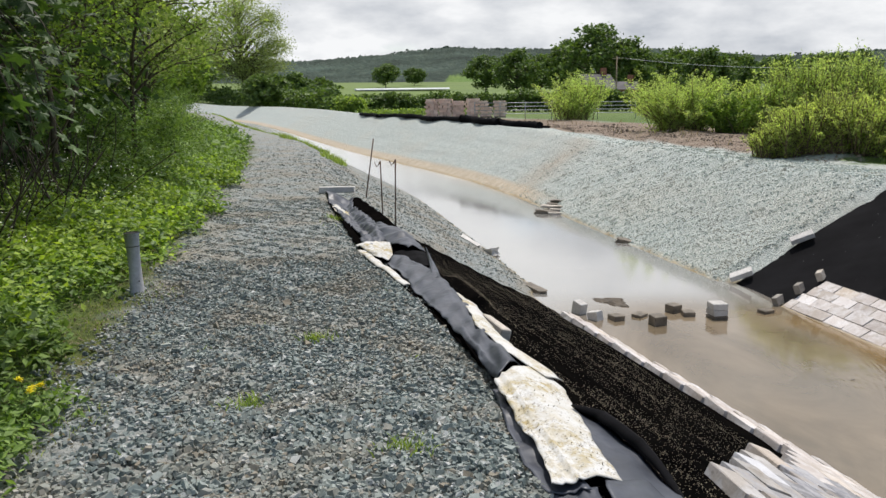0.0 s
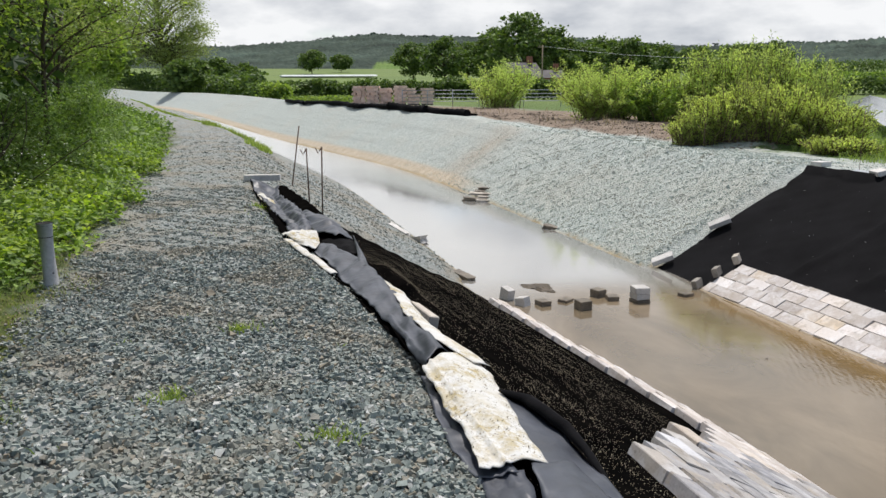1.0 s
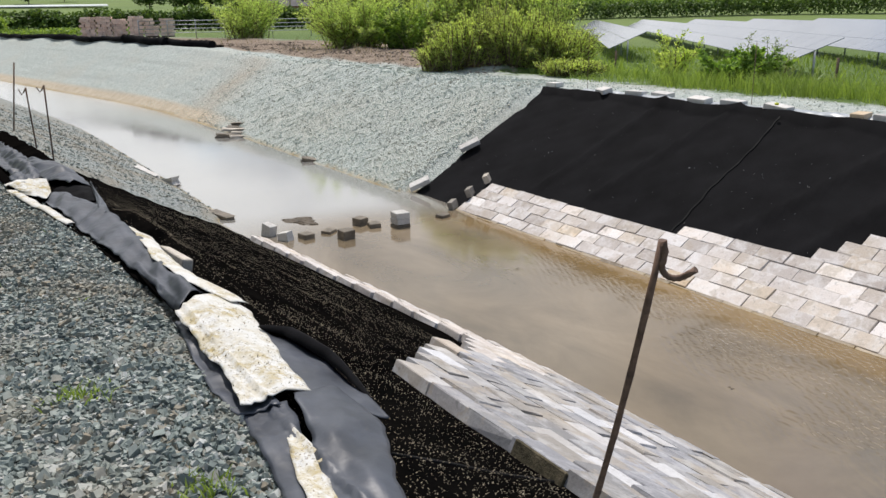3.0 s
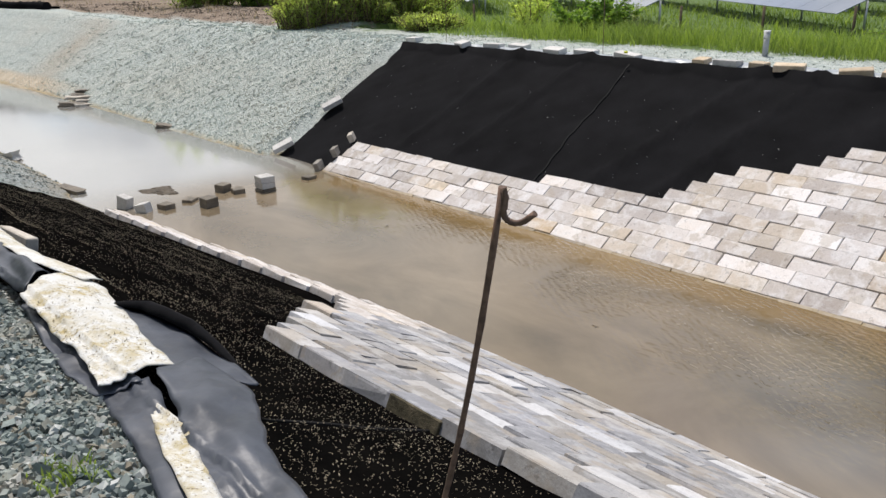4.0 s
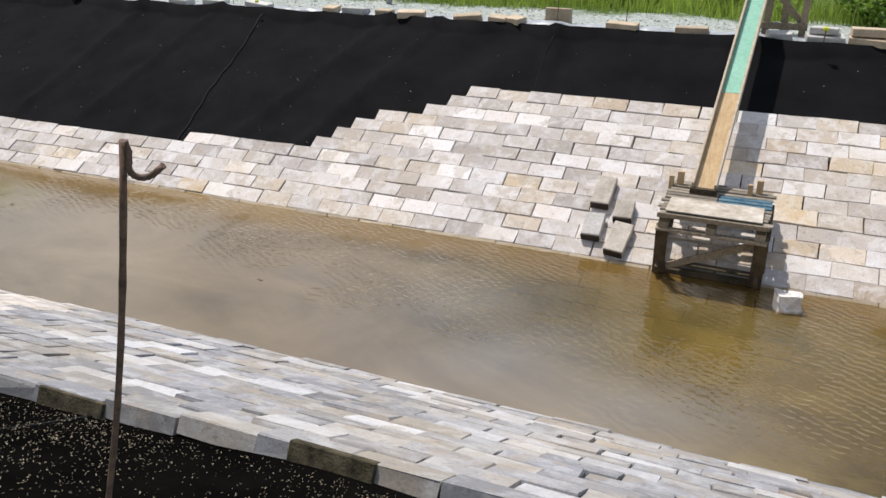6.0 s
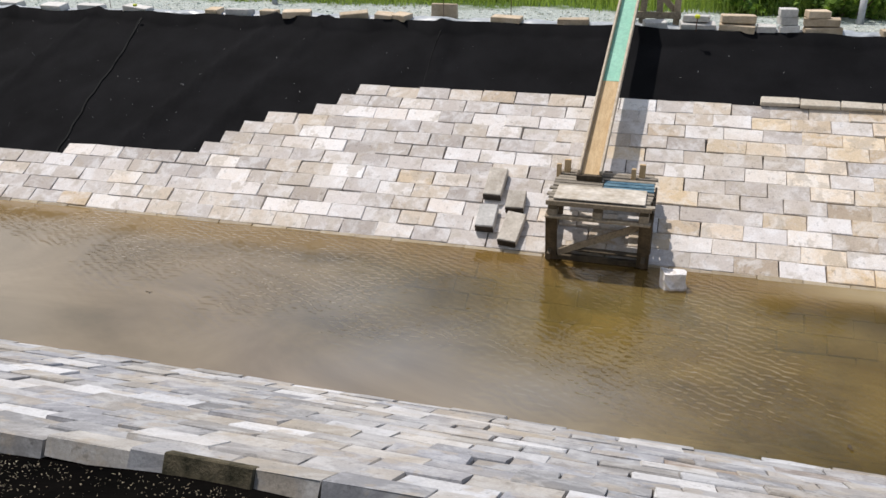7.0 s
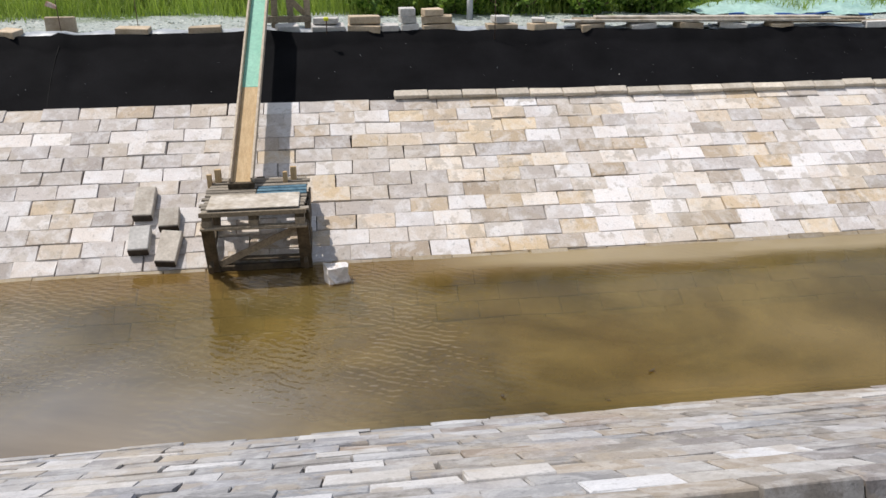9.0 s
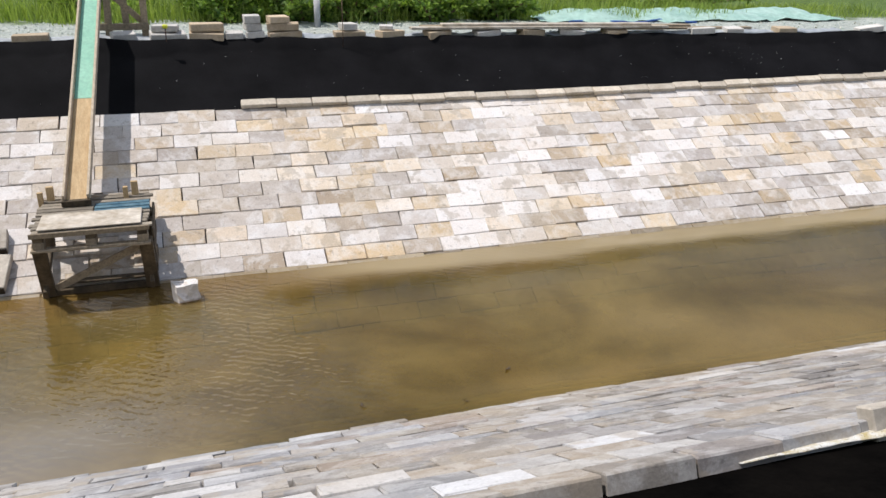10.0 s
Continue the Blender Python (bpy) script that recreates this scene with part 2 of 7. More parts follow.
def ground_mat():
    """One sheet: chippings, moss, herbs, bare earth, sandy margin, silt, far meadows."""
    k = Mat("ground")
    cell = k.cells(26)
    chip = k.ramp(cell, [(0.0, (0.12, 0.133, 0.13)), (0.35, (0.23, 0.255, 0.248)), (0.6, (0.32, 0.345, 0.335)), (0.85, (0.24, 0.247, 0.232)), (1.0, (0.43, 0.445, 0.425))])
    dirt = k.ramp(k.noise(1.1, 5, 0.6), [(0.45, 0.0), (0.62, 0.6)])
    path = k.mix(dirt, chip, (0.265, 0.23, 0.175))
    bank = k.ramp(k.cells(24), [(0.0, (0.29, 0.335, 0.31)), (0.5, (0.41, 0.45, 0.425)), (1.0, (0.55, 0.57, 0.53))])
    bank = k.mix(0.5, bank, k.ramp(k.noise(5.0, 6, 0.7), [(0.3, 0.6), (0.7, 1.2)]), "MULTIPLY")
    bank = k.mix(k.ramp(k.noise(0.35, 4, 0.6, stretch=(1, 0.6, 1)), [(0.48, 0.0), (0.68, 0.25)]), bank, (0.44, 0.39, 0.31))
    bank = k.mix(k.math("MULTIPLY", k.attr("streak"), 0.38), bank, (0.36, 0.285, 0.205))
    col = k.mix(k.attr("bank"), path, bank)
    sand = k.ramp(k.noise(3.0, 5), [(0.3, (0.42, 0.35, 0.26)), (0.7, (0.54, 0.47, 0.36))])
    col = k.mix(k.attr("sand"), col, sand)
    silt = k.ramp(k.noise(1.3, 5, 0.6), [(0.3, (0.20, 0.145, 0.065)), (0.5, (0.34, 0.26, 0.13)), (0.72, (0.44, 0.35, 0.20))])
    col = k.mix(k.attr("silt"), col, silt)
    earth = k.ramp(k.noise(2.2, 6, 0.7), [(0.3, (0.14, 0.105, 0.078)), (0.55, (0.23, 0.175, 0.13)), (0.75, (0.34, 0.29, 0.23))])
    col = k.mix(k.attr("earth"), col, earth)
    moss = k.ramp(k.noise(8, 6, 0.7), [(0.32, (0.030, 0.042, 0.012)), (0.47, (0.065, 0.088, 0.020)), (0.58, (0.105, 0.120, 0.030)), (0.70, (0.125, 0.100, 0.055))])
    col = k.mix(k.attr("moss"), col, moss)
    turf = k.ramp(k.noise(1.6, 5, 0.6), [(0.3, (0.06, 0.10, 0.02)), (0.6, (0.10, 0.16, 0.035)), (0.8, (0.15, 0.20, 0.055))])
    far = k.ramp(k.noise(0.012, 3, 0.5), [(0.3, (0.095, 0.145, 0.04)), (0.5, (0.135, 0.19, 0.05)), (0.7, (0.11, 0.155, 0.043))])
    turf = k.mix(k.attr("meadow"), turf, far)
    col = k.mix(k.attr("turf"), col, turf)
    h = k.math("ADD", k.math("MULTIPLY", k.cells(26, "F1", "Distance"), -1.2), k.noise(70, 3))
    k.bump(h, 0.9, 0.018)
    return k.done(col, 0.85, 0.0, 0.25)


M_GROUND = ground_mat()


def water_mat():
    """Silty canal water: sky mirrored by the angle and partly put into the colour, bed seen through brown water, wind
    ripples in patches.
    """
    k = Mat("canal_water")
    swirl = k.noise(0.75, 6, 0.6, stretch=(1.0, 0.55, 1.0), distort=0.6)
    settled = k.ramp(swirl, [(0.34, (0.052, 0.041, 0.008)), (0.50, (0.118, 0.088, 0.020)), (0.66, (0.235, 0.172, 0.048))])
    stirred = k.ramp(swirl, [(0.34, (0.138, 0.109, 0.071)), (0.52, (0.206, 0.161, 0.106)), (0.70, (0.268, 0.211, 0.142))])
    cloud = k.mix(k.attr("stirred"), settled, stirred)
    cloud = k.mix(k.attr("shoal"), cloud, (0.27, 0.20, 0.075))
    cloud = k.mix(k.math("MULTIPLY", k.attr("shelf"), 0.85), cloud, (0.215, 0.138, 0.048))
    cloud = k.mix(k.attr("margin"), cloud, (0.33, 0.265, 0.155))
    # pale grey laid over the body colour as the sky's reflection
    cloud = k.mix(k.math("MULTIPLY", k.attr("sky_sheen"), 0.9), cloud, (0.34, 0.335, 0.315))
    body = k.t.nodes.new("ShaderNodeBsdfDiffuse")
    k.link(cloud, body.inputs["Color"])
    clear = k.t.nodes.new("ShaderNodeBsdfTransparent")
    clear.inputs["Color"].default_value = (0.74, 0.60, 0.27, 1)
    gloss = k.t.nodes.new("ShaderNodeBsdfGlossy")
    k.link(k.math("ADD", k.math("MULTIPLY", k.attr("far_off"), 0.14), 0.07), gloss.inputs["Roughness"])
    gloss.inputs["Color"].default_value = (1, 1, 1, 1)
    fr = k.t.nodes.new("ShaderNodeFresnel")
    k.link(k.math("ADD", k.math("MULTIPLY", k.math("MAXIMUM", k.attr("stirred"), k.attr("breeze")), 0.34), 1.31), fr.inputs["IOR"])

    def band(turn, scale, wander):
        """Wind ripples in one direction."""
        wave = k.t.nodes.new("ShaderNodeTexWave")
        wave.wave_type, wave.bands_direction = "BANDS", "X"
        wave.inputs["Scale"].default_value, wave.inputs["Distortion"].default_value = scale, wander
        wave.inputs["Detail"].default_value, wave.inputs["Detail Scale"].default_value = 1.0, 1.4
        mp = k.t.nodes.new("ShaderNodeMapping")
        mp.inputs["Rotation"].default_value = (0, 0, radians(turn))
        k.link(k.pos, mp.inputs["Vector"])
        k.link(mp.outputs["Vector"], wave.inputs["Vector"])
        return wave.outputs["Fac"]

    patch = k.ramp(k.noise(1.1, 4, 0.6), [(0.40, 0.10), (0.58, 1.0)])
    amount = k.math("MULTIPLY", patch, k.attr("breeze"))
    crests = k.math("ADD", k.math("MULTIPLY", band(30, 3.5, 5.5), 0.75), k.math("MULTIPLY", band(-10, 4.8, 4.5), 0.25))
    fine = k.noise(15.0, 3, 0.6, stretch=(1.0, 0.5, 1.0))
    h = k.math("ADD", k.math("MULTIPLY", crests, amount), k.math("MULTIPLY", fine, k.math("ADD", k.math("MULTIPLY", amount, 0.30), 0.06)))
    bp = k.t.nodes.new("ShaderNodeBump")
    bp.inputs["Strength"].default_value, bp.inputs["Distance"].default_value = 1.0, 0.0102
    k.link(h, bp.inputs["Height"])
    k.link(bp.outputs["Normal"], gloss.inputs["Normal"])
    k.link(bp.outputs["Normal"], fr.inputs["Normal"])
    m1 = k.t.nodes.new("ShaderNodeMixShader")
    k.link(k.math("ADD", k.ramp(k.noise(0.5, 3), [(0.35, 0.47), (0.65, 0.62)]), k.math("MULTIPLY", k.math("MAXIMUM", k.attr("stirred"), k.attr("margin")), 0.36)), m1.inputs[0])
    k.link(clear.outputs[0], m1.inputs[1])
    k.link(body.outputs[0], m1.inputs[2])
    m2 = k.t.nodes.new("ShaderNodeMixShader")
    k.link(k.math("MINIMUM", k.math("ADD", fr.outputs[0], k.math("MULTIPLY", k.attr("sky_sheen"), 0.2)), 1.0), m2.inputs[0])
    k.link(m1.outputs[0], m2.inputs[1])
    k.link(gloss.outputs[0], m2.inputs[2])
    k.link(m2.outputs[0], k.out.inputs["Surface"])
    return k.m


M_WATER = water_mat()
M_MAT = simple("black_geotextile", (0.0045, 0.0045, 0.0052), (0.0105, 0.0105, 0.0120), 1.4, 0.85, 0.45, 0.004, 30, spec=0.05)
M_MAT_NEAR = simple("dusty_geotextile", (0.0022, 0.0021, 0.0022), (0.0062, 0.0055, 0.0050), 2.6, 1.0, 0.6, 0.006, 14, spec=0.0)
M_SEAM = simple("dark_seam", (0.002, 0.002, 0.002), (0.005, 0.005, 0.005), 9, 0.9)
M_FLECK = simple("straw_fleck", (0.17, 0.132, 0.088), (0.52, 0.455, 0.335), 7, 0.8, source="island", spread=0.5)
M_FLUFF = simple("white_fleck", (0.6, 0.6, 0.58), (0.8, 0.8, 0.78), 4, 0.8)
M_LINER = simple("clear_liner", (0.30, 0.33, 0.36), (0.48, 0.51, 0.54), 6, 0.4, 0.4, 0.006, 3, spec=0.5)


def membrane_mat():
    """Thick grey sheeting, crumpled into small facets, dusty in places."""
    k = Mat("grey_membrane")
    col = k.ramp(k.noise(3.5, 5, 0.6), [(0.35, (0.032, 0.037, 0.049)), (0.65, (0.074, 0.083, 0.104))])
    dust = k.ramp(k.noise(26, 6, 0.75), [(0.58, 0.0), (0.70, 0.5)])
    col = k.mix(dust, col, (0.16, 0.155, 0.145))
    folds = k.math("ADD", k.cells(5.5, "F1", "Distance"), k.math("MULTIPLY", k.cells(13, "F1", "Distance"), 0.3))
    k.bump(k.math("ADD", folds, k.math("MULTIPLY", k.noise(7, 4), 0.5)), 0.6, 0.011)
    return k.done(col, k.ramp(dust, [(0.0, 0.46), (0.5, 0.7)]), 0.0, 0.5)


M_PLASTIC = membrane_mat()


def felt_mat():
    k = Mat("stained_felt")
    stain = k.ramp(k.noise(8.5, 9, 0.8, distort=0.15), [(0.44, 0.0), (0.57, 0.92)])
    wide = k.ramp(k.noise(2.2, 4, 0.6), [(0.42, 0.15), (0.60, 1.0)])
    col = k.mix(k.math("MULTIPLY", stain, wide), (0.62, 0.62, 0.60), (0.40, 0.32, 0.14))
    spots = k.ramp(k.noise(75, 3, 0.6), [(0.60, 0.0), (0.64, 0.95)])
    col = k.mix(k.math("MULTIPLY", spots, wide), col, (0.11, 0.075, 0.035))
    k.bump(k.math("ADD", k.noise(60, 4), k.math("MULTIPLY", k.noise(11, 4), 2.0)), 0.6, 0.006)
    return k.done(col, 0.92, 0.0, 0.15)


M_FELT = felt_mat()
M_RUST = simple("rusty_steel", (0.085, 0.053, 0.040), (0.23, 0.145, 0.105), 30, 0.75, 0.5, 0.001, spec=0.4)
M_GREYPIPE = simple("grey_plastic_pipe", (0.44, 0.45, 0.48), (0.54, 0.55, 0.575), 7, 0.5, 0.15, 0.002)
M_WHITE = simple("white_plastic", (0.62, 0.62, 0.62), (0.76, 0.76, 0.76), 7, 0.5, 0.1)
M_HOLE = simple("dark_inside", (0.01, 0.01, 0.01), (0.02, 0.02, 0.02), 9, 0.9)
M_WOOD = simple("weathered_wood", (0.24, 0.19, 0.13), (0.44, 0.36, 0.26), 5, 0.8, 0.5, 0.004, 4, stretch=(1, 6, 6), source="object")
M_WOOD_DARK = simple("dark_wood", (0.045, 0.034, 0.022), (0.14, 0.105, 0.065), 7, 0.75, 0.5, 0.004, 4, source="object")
M_PLY = simple("splashed_plywood", (0.36, 0.30, 0.22), (0.66, 0.61, 0.54), 6.5, 0.75, 0.25, 0.003, 3)
M_SLAT = simple("grey_slat", (0.20, 0.17, 0.13), (0.42, 0.37, 0.30), 6, 0.8, 0.5, 0.004, 4, stretch=(6, 1, 6), source="object", spread=0.4)
M_GREYBLOCK = simple("dull_block", (0.42, 0.37, 0.31), (0.64, 0.59, 0.52), 6, 0.85, 0.4, source="object")
M_PALE_TIMBER = simple("pale_timber", (0.42, 0.34, 0.25), (0.62, 0.53, 0.41), 5, 0.75, 0.4, 0.003, 4, stretch=(1, 6, 6))
M_PINE = simple("yellow_pine", (0.48, 0.33, 0.17), (0.62, 0.46, 0.27), 3, 0.7, 0.25, 0.003, 5, stretch=(2, 8, 2))
M_GREEN = simple("pale_green_paint", (0.22, 0.50, 0.38), (0.30, 0.60, 0.46), 4, 0.5, 0.2, 0.002)
M_BLUE = simple("blue_paint", (0.03, 0.10, 0.16), (0.16, 0.27, 0.32), 9, 0.6, 0.3)
M_TARP = simple("pale_green_tarp", (0.30, 0.50, 0.44), (0.46, 0.64, 0.58), 2.5, 0.5, 0.4, 0.01, 4)
M_TARP_BLUE = simple("blue_tarp_edge", (0.03, 0.09, 0.32), (0.06, 0.15, 0.45), 4, 0.5)
M_YELLOW = simple("yellow_cap", (0.75, 0.78, 0.05), (0.85, 0.88, 0.10), 9, 0.5)
M_BARK = simple("bark", (0.045, 0.036, 0.026), (0.13, 0.105, 0.075), 12, 0.9, 0.7, 0.01, 4, stretch=(1, 1, 0.25))
M_TWIG = simple("brown_stem", (0.11, 0.075, 0.045), (0.20, 0.14, 0.085), 12, 0.85)
# maple green darkened in the colour for the shade under the canopy
M_SYC = leaf_mat("shade_dark_maple_leaf", (0.022, 0.050, 0.012), (0.10, 0.18, 0.038), glow=0.3)
M_HEDGE = leaf_mat("hawthorn_leaf", (0.085, 0.155, 0.030), (0.31, 0.44, 0.085), glow=0.50)
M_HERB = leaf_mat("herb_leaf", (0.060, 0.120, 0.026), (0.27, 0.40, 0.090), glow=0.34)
# yellow-green herbs, sunlight put into the leaf colour
M_BRIGHT = leaf_mat("sun_painted_herb_leaf", (0.14, 0.25, 0.03), (0.46, 0.60, 0.09), glow=0.40)
M_WILLOW = leaf_mat("sallow_leaf", (0.27, 0.37, 0.13), (0.60, 0.70, 0.29), glow=0.62)
M_WILLOW_Y = leaf_mat("yellow_willow_leaf", (0.33, 0.41, 0.13), (0.64, 0.72, 0.28), glow=0.62)
M_AIRY = leaf_mat("young_willow_leaf", (0.20, 0.26, 0.09), (0.40, 0.46, 0.19), glow=0.4)
M_AIRY_G = leaf_mat("ash_leaf", (0.12, 0.20, 0.04), (0.36, 0.47, 0.12), glow=0.45)
M_OAK = leaf_mat("oak_leaf", (0.055, 0.10, 0.028), (0.20, 0.29, 0.070))
M_BRAMBLE = leaf_mat("bramble_leaf", (0.075, 0.15, 0.032), (0.32, 0.46, 0.10), glow=0.45)
M_GRASS = leaf_mat("grass_blade", (0.165, 0.245, 0.055), (0.40, 0.50, 0.13), glow=0.4)
M_DRY = leaf_mat("dry_stem", (0.26, 0.20, 0.10), (0.45, 0.37, 0.21), glow=0.1)
M_FLOWER_W = leaf_mat("white_umbel", (0.62, 0.63, 0.55), (0.82, 0.83, 0.76))
M_FLOWER_Y = leaf_mat("yellow_petal", (0.86, 0.70, 0.01), (0.95, 0.84, 0.04), glow=0.1)
M_WET_LEAF = leaf_mat("dead_leaf", (0.03, 0.022, 0.014), (0.09, 0.06, 0.03), glow=0.05)
M_LITTER = leaf_mat("litter_leaf", (0.05, 0.055, 0.018), (0.22, 0.17, 0.09), glow=0.05)
M_TAPE = simple("faded_tape", (0.62, 0.30, 0.20), (0.80, 0.72, 0.66), 20, 0.6)
M_ROOF = simple("slate_roof", (0.10, 0.095, 0.095), (0.19, 0.175, 0.17), 0.6, 0.8)
M_RENDER = simple("white_render", (0.66, 0.65, 0.62), (0.80, 0.79, 0.76), 0.4, 0.85, 0.1)
M_BRICK = simple("red_brick", (0.24, 0.10, 0.07), (0.36, 0.17, 0.12), 0.8, 0.85)
M_GLASS = simple("window_glass", (0.02, 0.024, 0.03), (0.05, 0.055, 0.065), 2, 0.08, 0.0, spec=0.6)
M_POLY = simple("polytunnel_film", (0.62, 0.66, 0.64), (0.80, 0.83, 0.82), 0.08, 0.45, 0.1)
M_STACK = simple("new_pink_block", (0.84, 0.61, 0.49), (0.95, 0.78, 0.66), 2.2, 0.85, 0.3, source="object")
M_STEEL = simple("galvanised_steel", (0.36, 0.38, 0.40), (0.52, 0.54, 0.56), 6, 0.45, 0.1, metal=0.7)


def solar_mat():
    k = Mat("solar_glass")
    # base lightened to blue-grey, standing in for the sky's reflection
    col = k.ramp(k.noise(0.3, 3), [(0.3, (0.19, 0.21, 0.25)), (0.7, (0.25, 0.27, 0.31))])
    return k.done(col, 0.12, 0.0, 0.9)


M_SOLAR = solar_mat()


def hill_mat():
    k = Mat("wooded_hill")
    # woodland greens greyed and blued in the base colour as distance haze
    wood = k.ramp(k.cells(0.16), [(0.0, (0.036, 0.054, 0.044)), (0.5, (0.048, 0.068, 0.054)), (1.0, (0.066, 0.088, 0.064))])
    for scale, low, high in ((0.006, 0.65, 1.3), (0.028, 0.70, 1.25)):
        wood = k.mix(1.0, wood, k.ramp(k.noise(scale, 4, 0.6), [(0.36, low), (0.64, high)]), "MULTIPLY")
    lea = k.ramp(k.noise(0.02, 3), [(0.3, (0.11, 0.18, 0.05)), (0.7, (0.17, 0.24, 0.07))])
    col = k.mix(k.attr("lea"), wood, lea)
    k.bump(k.cells(0.16, "F1", "Distance"), 0.8, 2.5)
    return k.done(col, 0.95, 0.0, 0.1)


M_HILL = hill_mat()


def woods_mat():
    """Distant canopy, the haze of the air between put into its colours."""
    k = Mat("far_canopy")
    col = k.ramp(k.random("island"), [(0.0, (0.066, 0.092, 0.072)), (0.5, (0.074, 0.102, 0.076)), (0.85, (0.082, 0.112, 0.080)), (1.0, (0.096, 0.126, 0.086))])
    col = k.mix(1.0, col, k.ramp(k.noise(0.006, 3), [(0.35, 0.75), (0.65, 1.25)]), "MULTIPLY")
    k.bump(k.noise(0.8, 3), 0.8, 1.0)
    return k.done(col, 0.95, 0.0, 0.05)


M_WOODS = woods_mat()

# ---------- building helpers ----------


def smooth(v):
    v = np.clip(v, 0.0, 1.0)
    return v * v * (3 - 2 * v)


def wob(x, y, f, seed=0.0):
    """A soft wandering value of -1 to 1 over the plan."""
    return (np.sin(x * f * 1.3 + 2.1 * np.sin(y * f * 0.7 + seed) + seed) + np.sin(y * f * 1.1 + 1.7 * np.sin(x * f * 0.9 + 1.3 * seed) + 2 * seed) + np.sin((x + y) * f * 2.3 + seed * 3)) / 3


def bend(y):
    """How far the canal and its towpath have swung west."""
    y = np.asarray(y, float)
    return sum(np.interp(y + o, (26, 33, 39, 45, 52, 61, 81, 107, 145, 165, 185, 207), (0, -0.2, -0.9, -2.0, -3.2, -4.6, -7.1, -10.2, -15.5, -20, -28, -40)) for o in (-3, 0, 3)) / 3


def near_shift(y):
    return -0.62 * smooth((np.asarray(y, float) - 4.5) / 9.0)


TAN_F, TAN_N = 0.555, 0.5
ANG_F, ANG_N = math.atan(TAN_F), math.atan(TAN_N)
WATER_Z = -1.95


def near_tan(y):
    """The towpath slope steepens southwards."""
    return TAN_N + 0.042 * smooth((3.3 - np.asarray(y, float)) / 2.0)


def near_rise(x, y):
    """How far the steeper part stands above the common slope."""
    return (near_tan(y) - TAN_N) * np.clip(np.minimum(5.08 - x, (x - 1.05) * 1.9), 0, None)



def plateau(x, y):
    z = 0.03 + 0.009 * np.minimum(y, 0.0).clip(-14, 0)
    east = np.degrees(np.arctan2(x, np.maximum(y, 0.01)))
    z = z - 2.0 * smooth((x - 14.6) / 13.0) * smooth((east - 29) / 7) * (1 - smooth((np.hypot(x, y) - 150) / 60))
    z = z + (0.10 + 0.16 * wob(x, y, 1.1, 2.0)) * smooth((x - bend(y) - 12.6) / 1.5) * smooth((y - 15) / 5) * (1 - smooth((x - 20) / 4)) * (1 - smooth((y - 60) / 10))
    u = x - bend(y)
    bund = np.interp(y, (30, 38, 55, 85, 107, 180), (0, 0.2, 0.5, 0.55, 0.8, 1.3))
    return z + bund * smooth((14.2 - u) / 1.4)


def ground_z(x, y):
    x, y = np.asarray(x, float), np.asarray(y, float)
    u = x - bend(y)
    north = smooth((y - 14.02) / 0.5)
    near = -2.115 + 0.11 * north + TAN_N * (5.08 + near_shift(y) - u) + near_rise(u, y)
    far = (-2.075 + 0.56 * (u - 8.15)) * (1 - north) + (-1.95 + TAN_F * (u - 8.05)) * north
    left = 0.004 * wob(x, y, 2.1) + 0.012 * wob(x, y, 0.8, 4.0) + 0.10 * smooth((-1.7 - u) / 1.2) + 0.08 * wob(x, y, 1.3, 1.0) * smooth((-2.2 - u) / 1.5)
    rise = np.minimum(0.04 * np.maximum(np.hypot(x, y) - 185, 0), 14.0) * (y > -50)
    right = plateau(x, y)
    edge = smooth((u - 0.55) / 0.9) * 0.05
    lz = left - edge
    ridge = 0.03
    a = np.minimum(near, lz) - np.log1p(np.exp(-np.abs(near - lz) / ridge)) * ridge
    b = np.minimum(far, right) - np.log1p(np.exp(-np.abs(far - right) / ridge)) * ridge
    z = np.where(u < 6.6, a, b)
    fill = smooth((y - 205) / 30)
    z = np.maximum(z, -2.38)
    z = z * (1 - fill) + fill * 0.0
    rough = 0.018 * wob(x, y, 6.0, 3.0) + 0.012 * wob(x, y, 13.0, 5.0)
    ruts = 0.035 * wob(x * 0.35, y + 0.9 * x, 1.3, 7.0) + 0.02 * wob(x * 0.5, y + 1.1 * x, 3.1, 8.0)
    z = z + ruts * smooth((u - 8.6) / 0.8) * (1 - smooth((u - 12.0) / 0.8)) * smooth((y - 14.6) / 1.5)
    return z + rise + rough * np.where((u > 1.2) & (u < 11.6) & (y < 14), 0.15, 1.0)


def fast_mesh(name, verts, faces):
    """A mesh from an array of points and an array of faces of one kind."""
    verts, faces = np.asarray(verts, np.float32), np.asarray(faces, np.int32)
    me = bpy.data.meshes.new(name)
    n, k = faces.shape
    me.vertices.add(len(verts))
    me.vertices.foreach_set("co", verts.ravel())
    me.loops.add(n * k)
    me.loops.foreach_set("vertex_index", faces.ravel())
    me.polygons.add(n)
    me.polygons.foreach_set("loop_start", np.arange(0, n * k, k, dtype=np.int32))
    me.polygons.foreach_set("loop_total", np.full(n, k, np.int32))
    me.update(calc_edges=True)
    me.validate()
    return shade(me, False)


def shade(me, on=True):
    me.polygons.foreach_set("use_smooth", np.full(len(me.polygons), on))
    return me


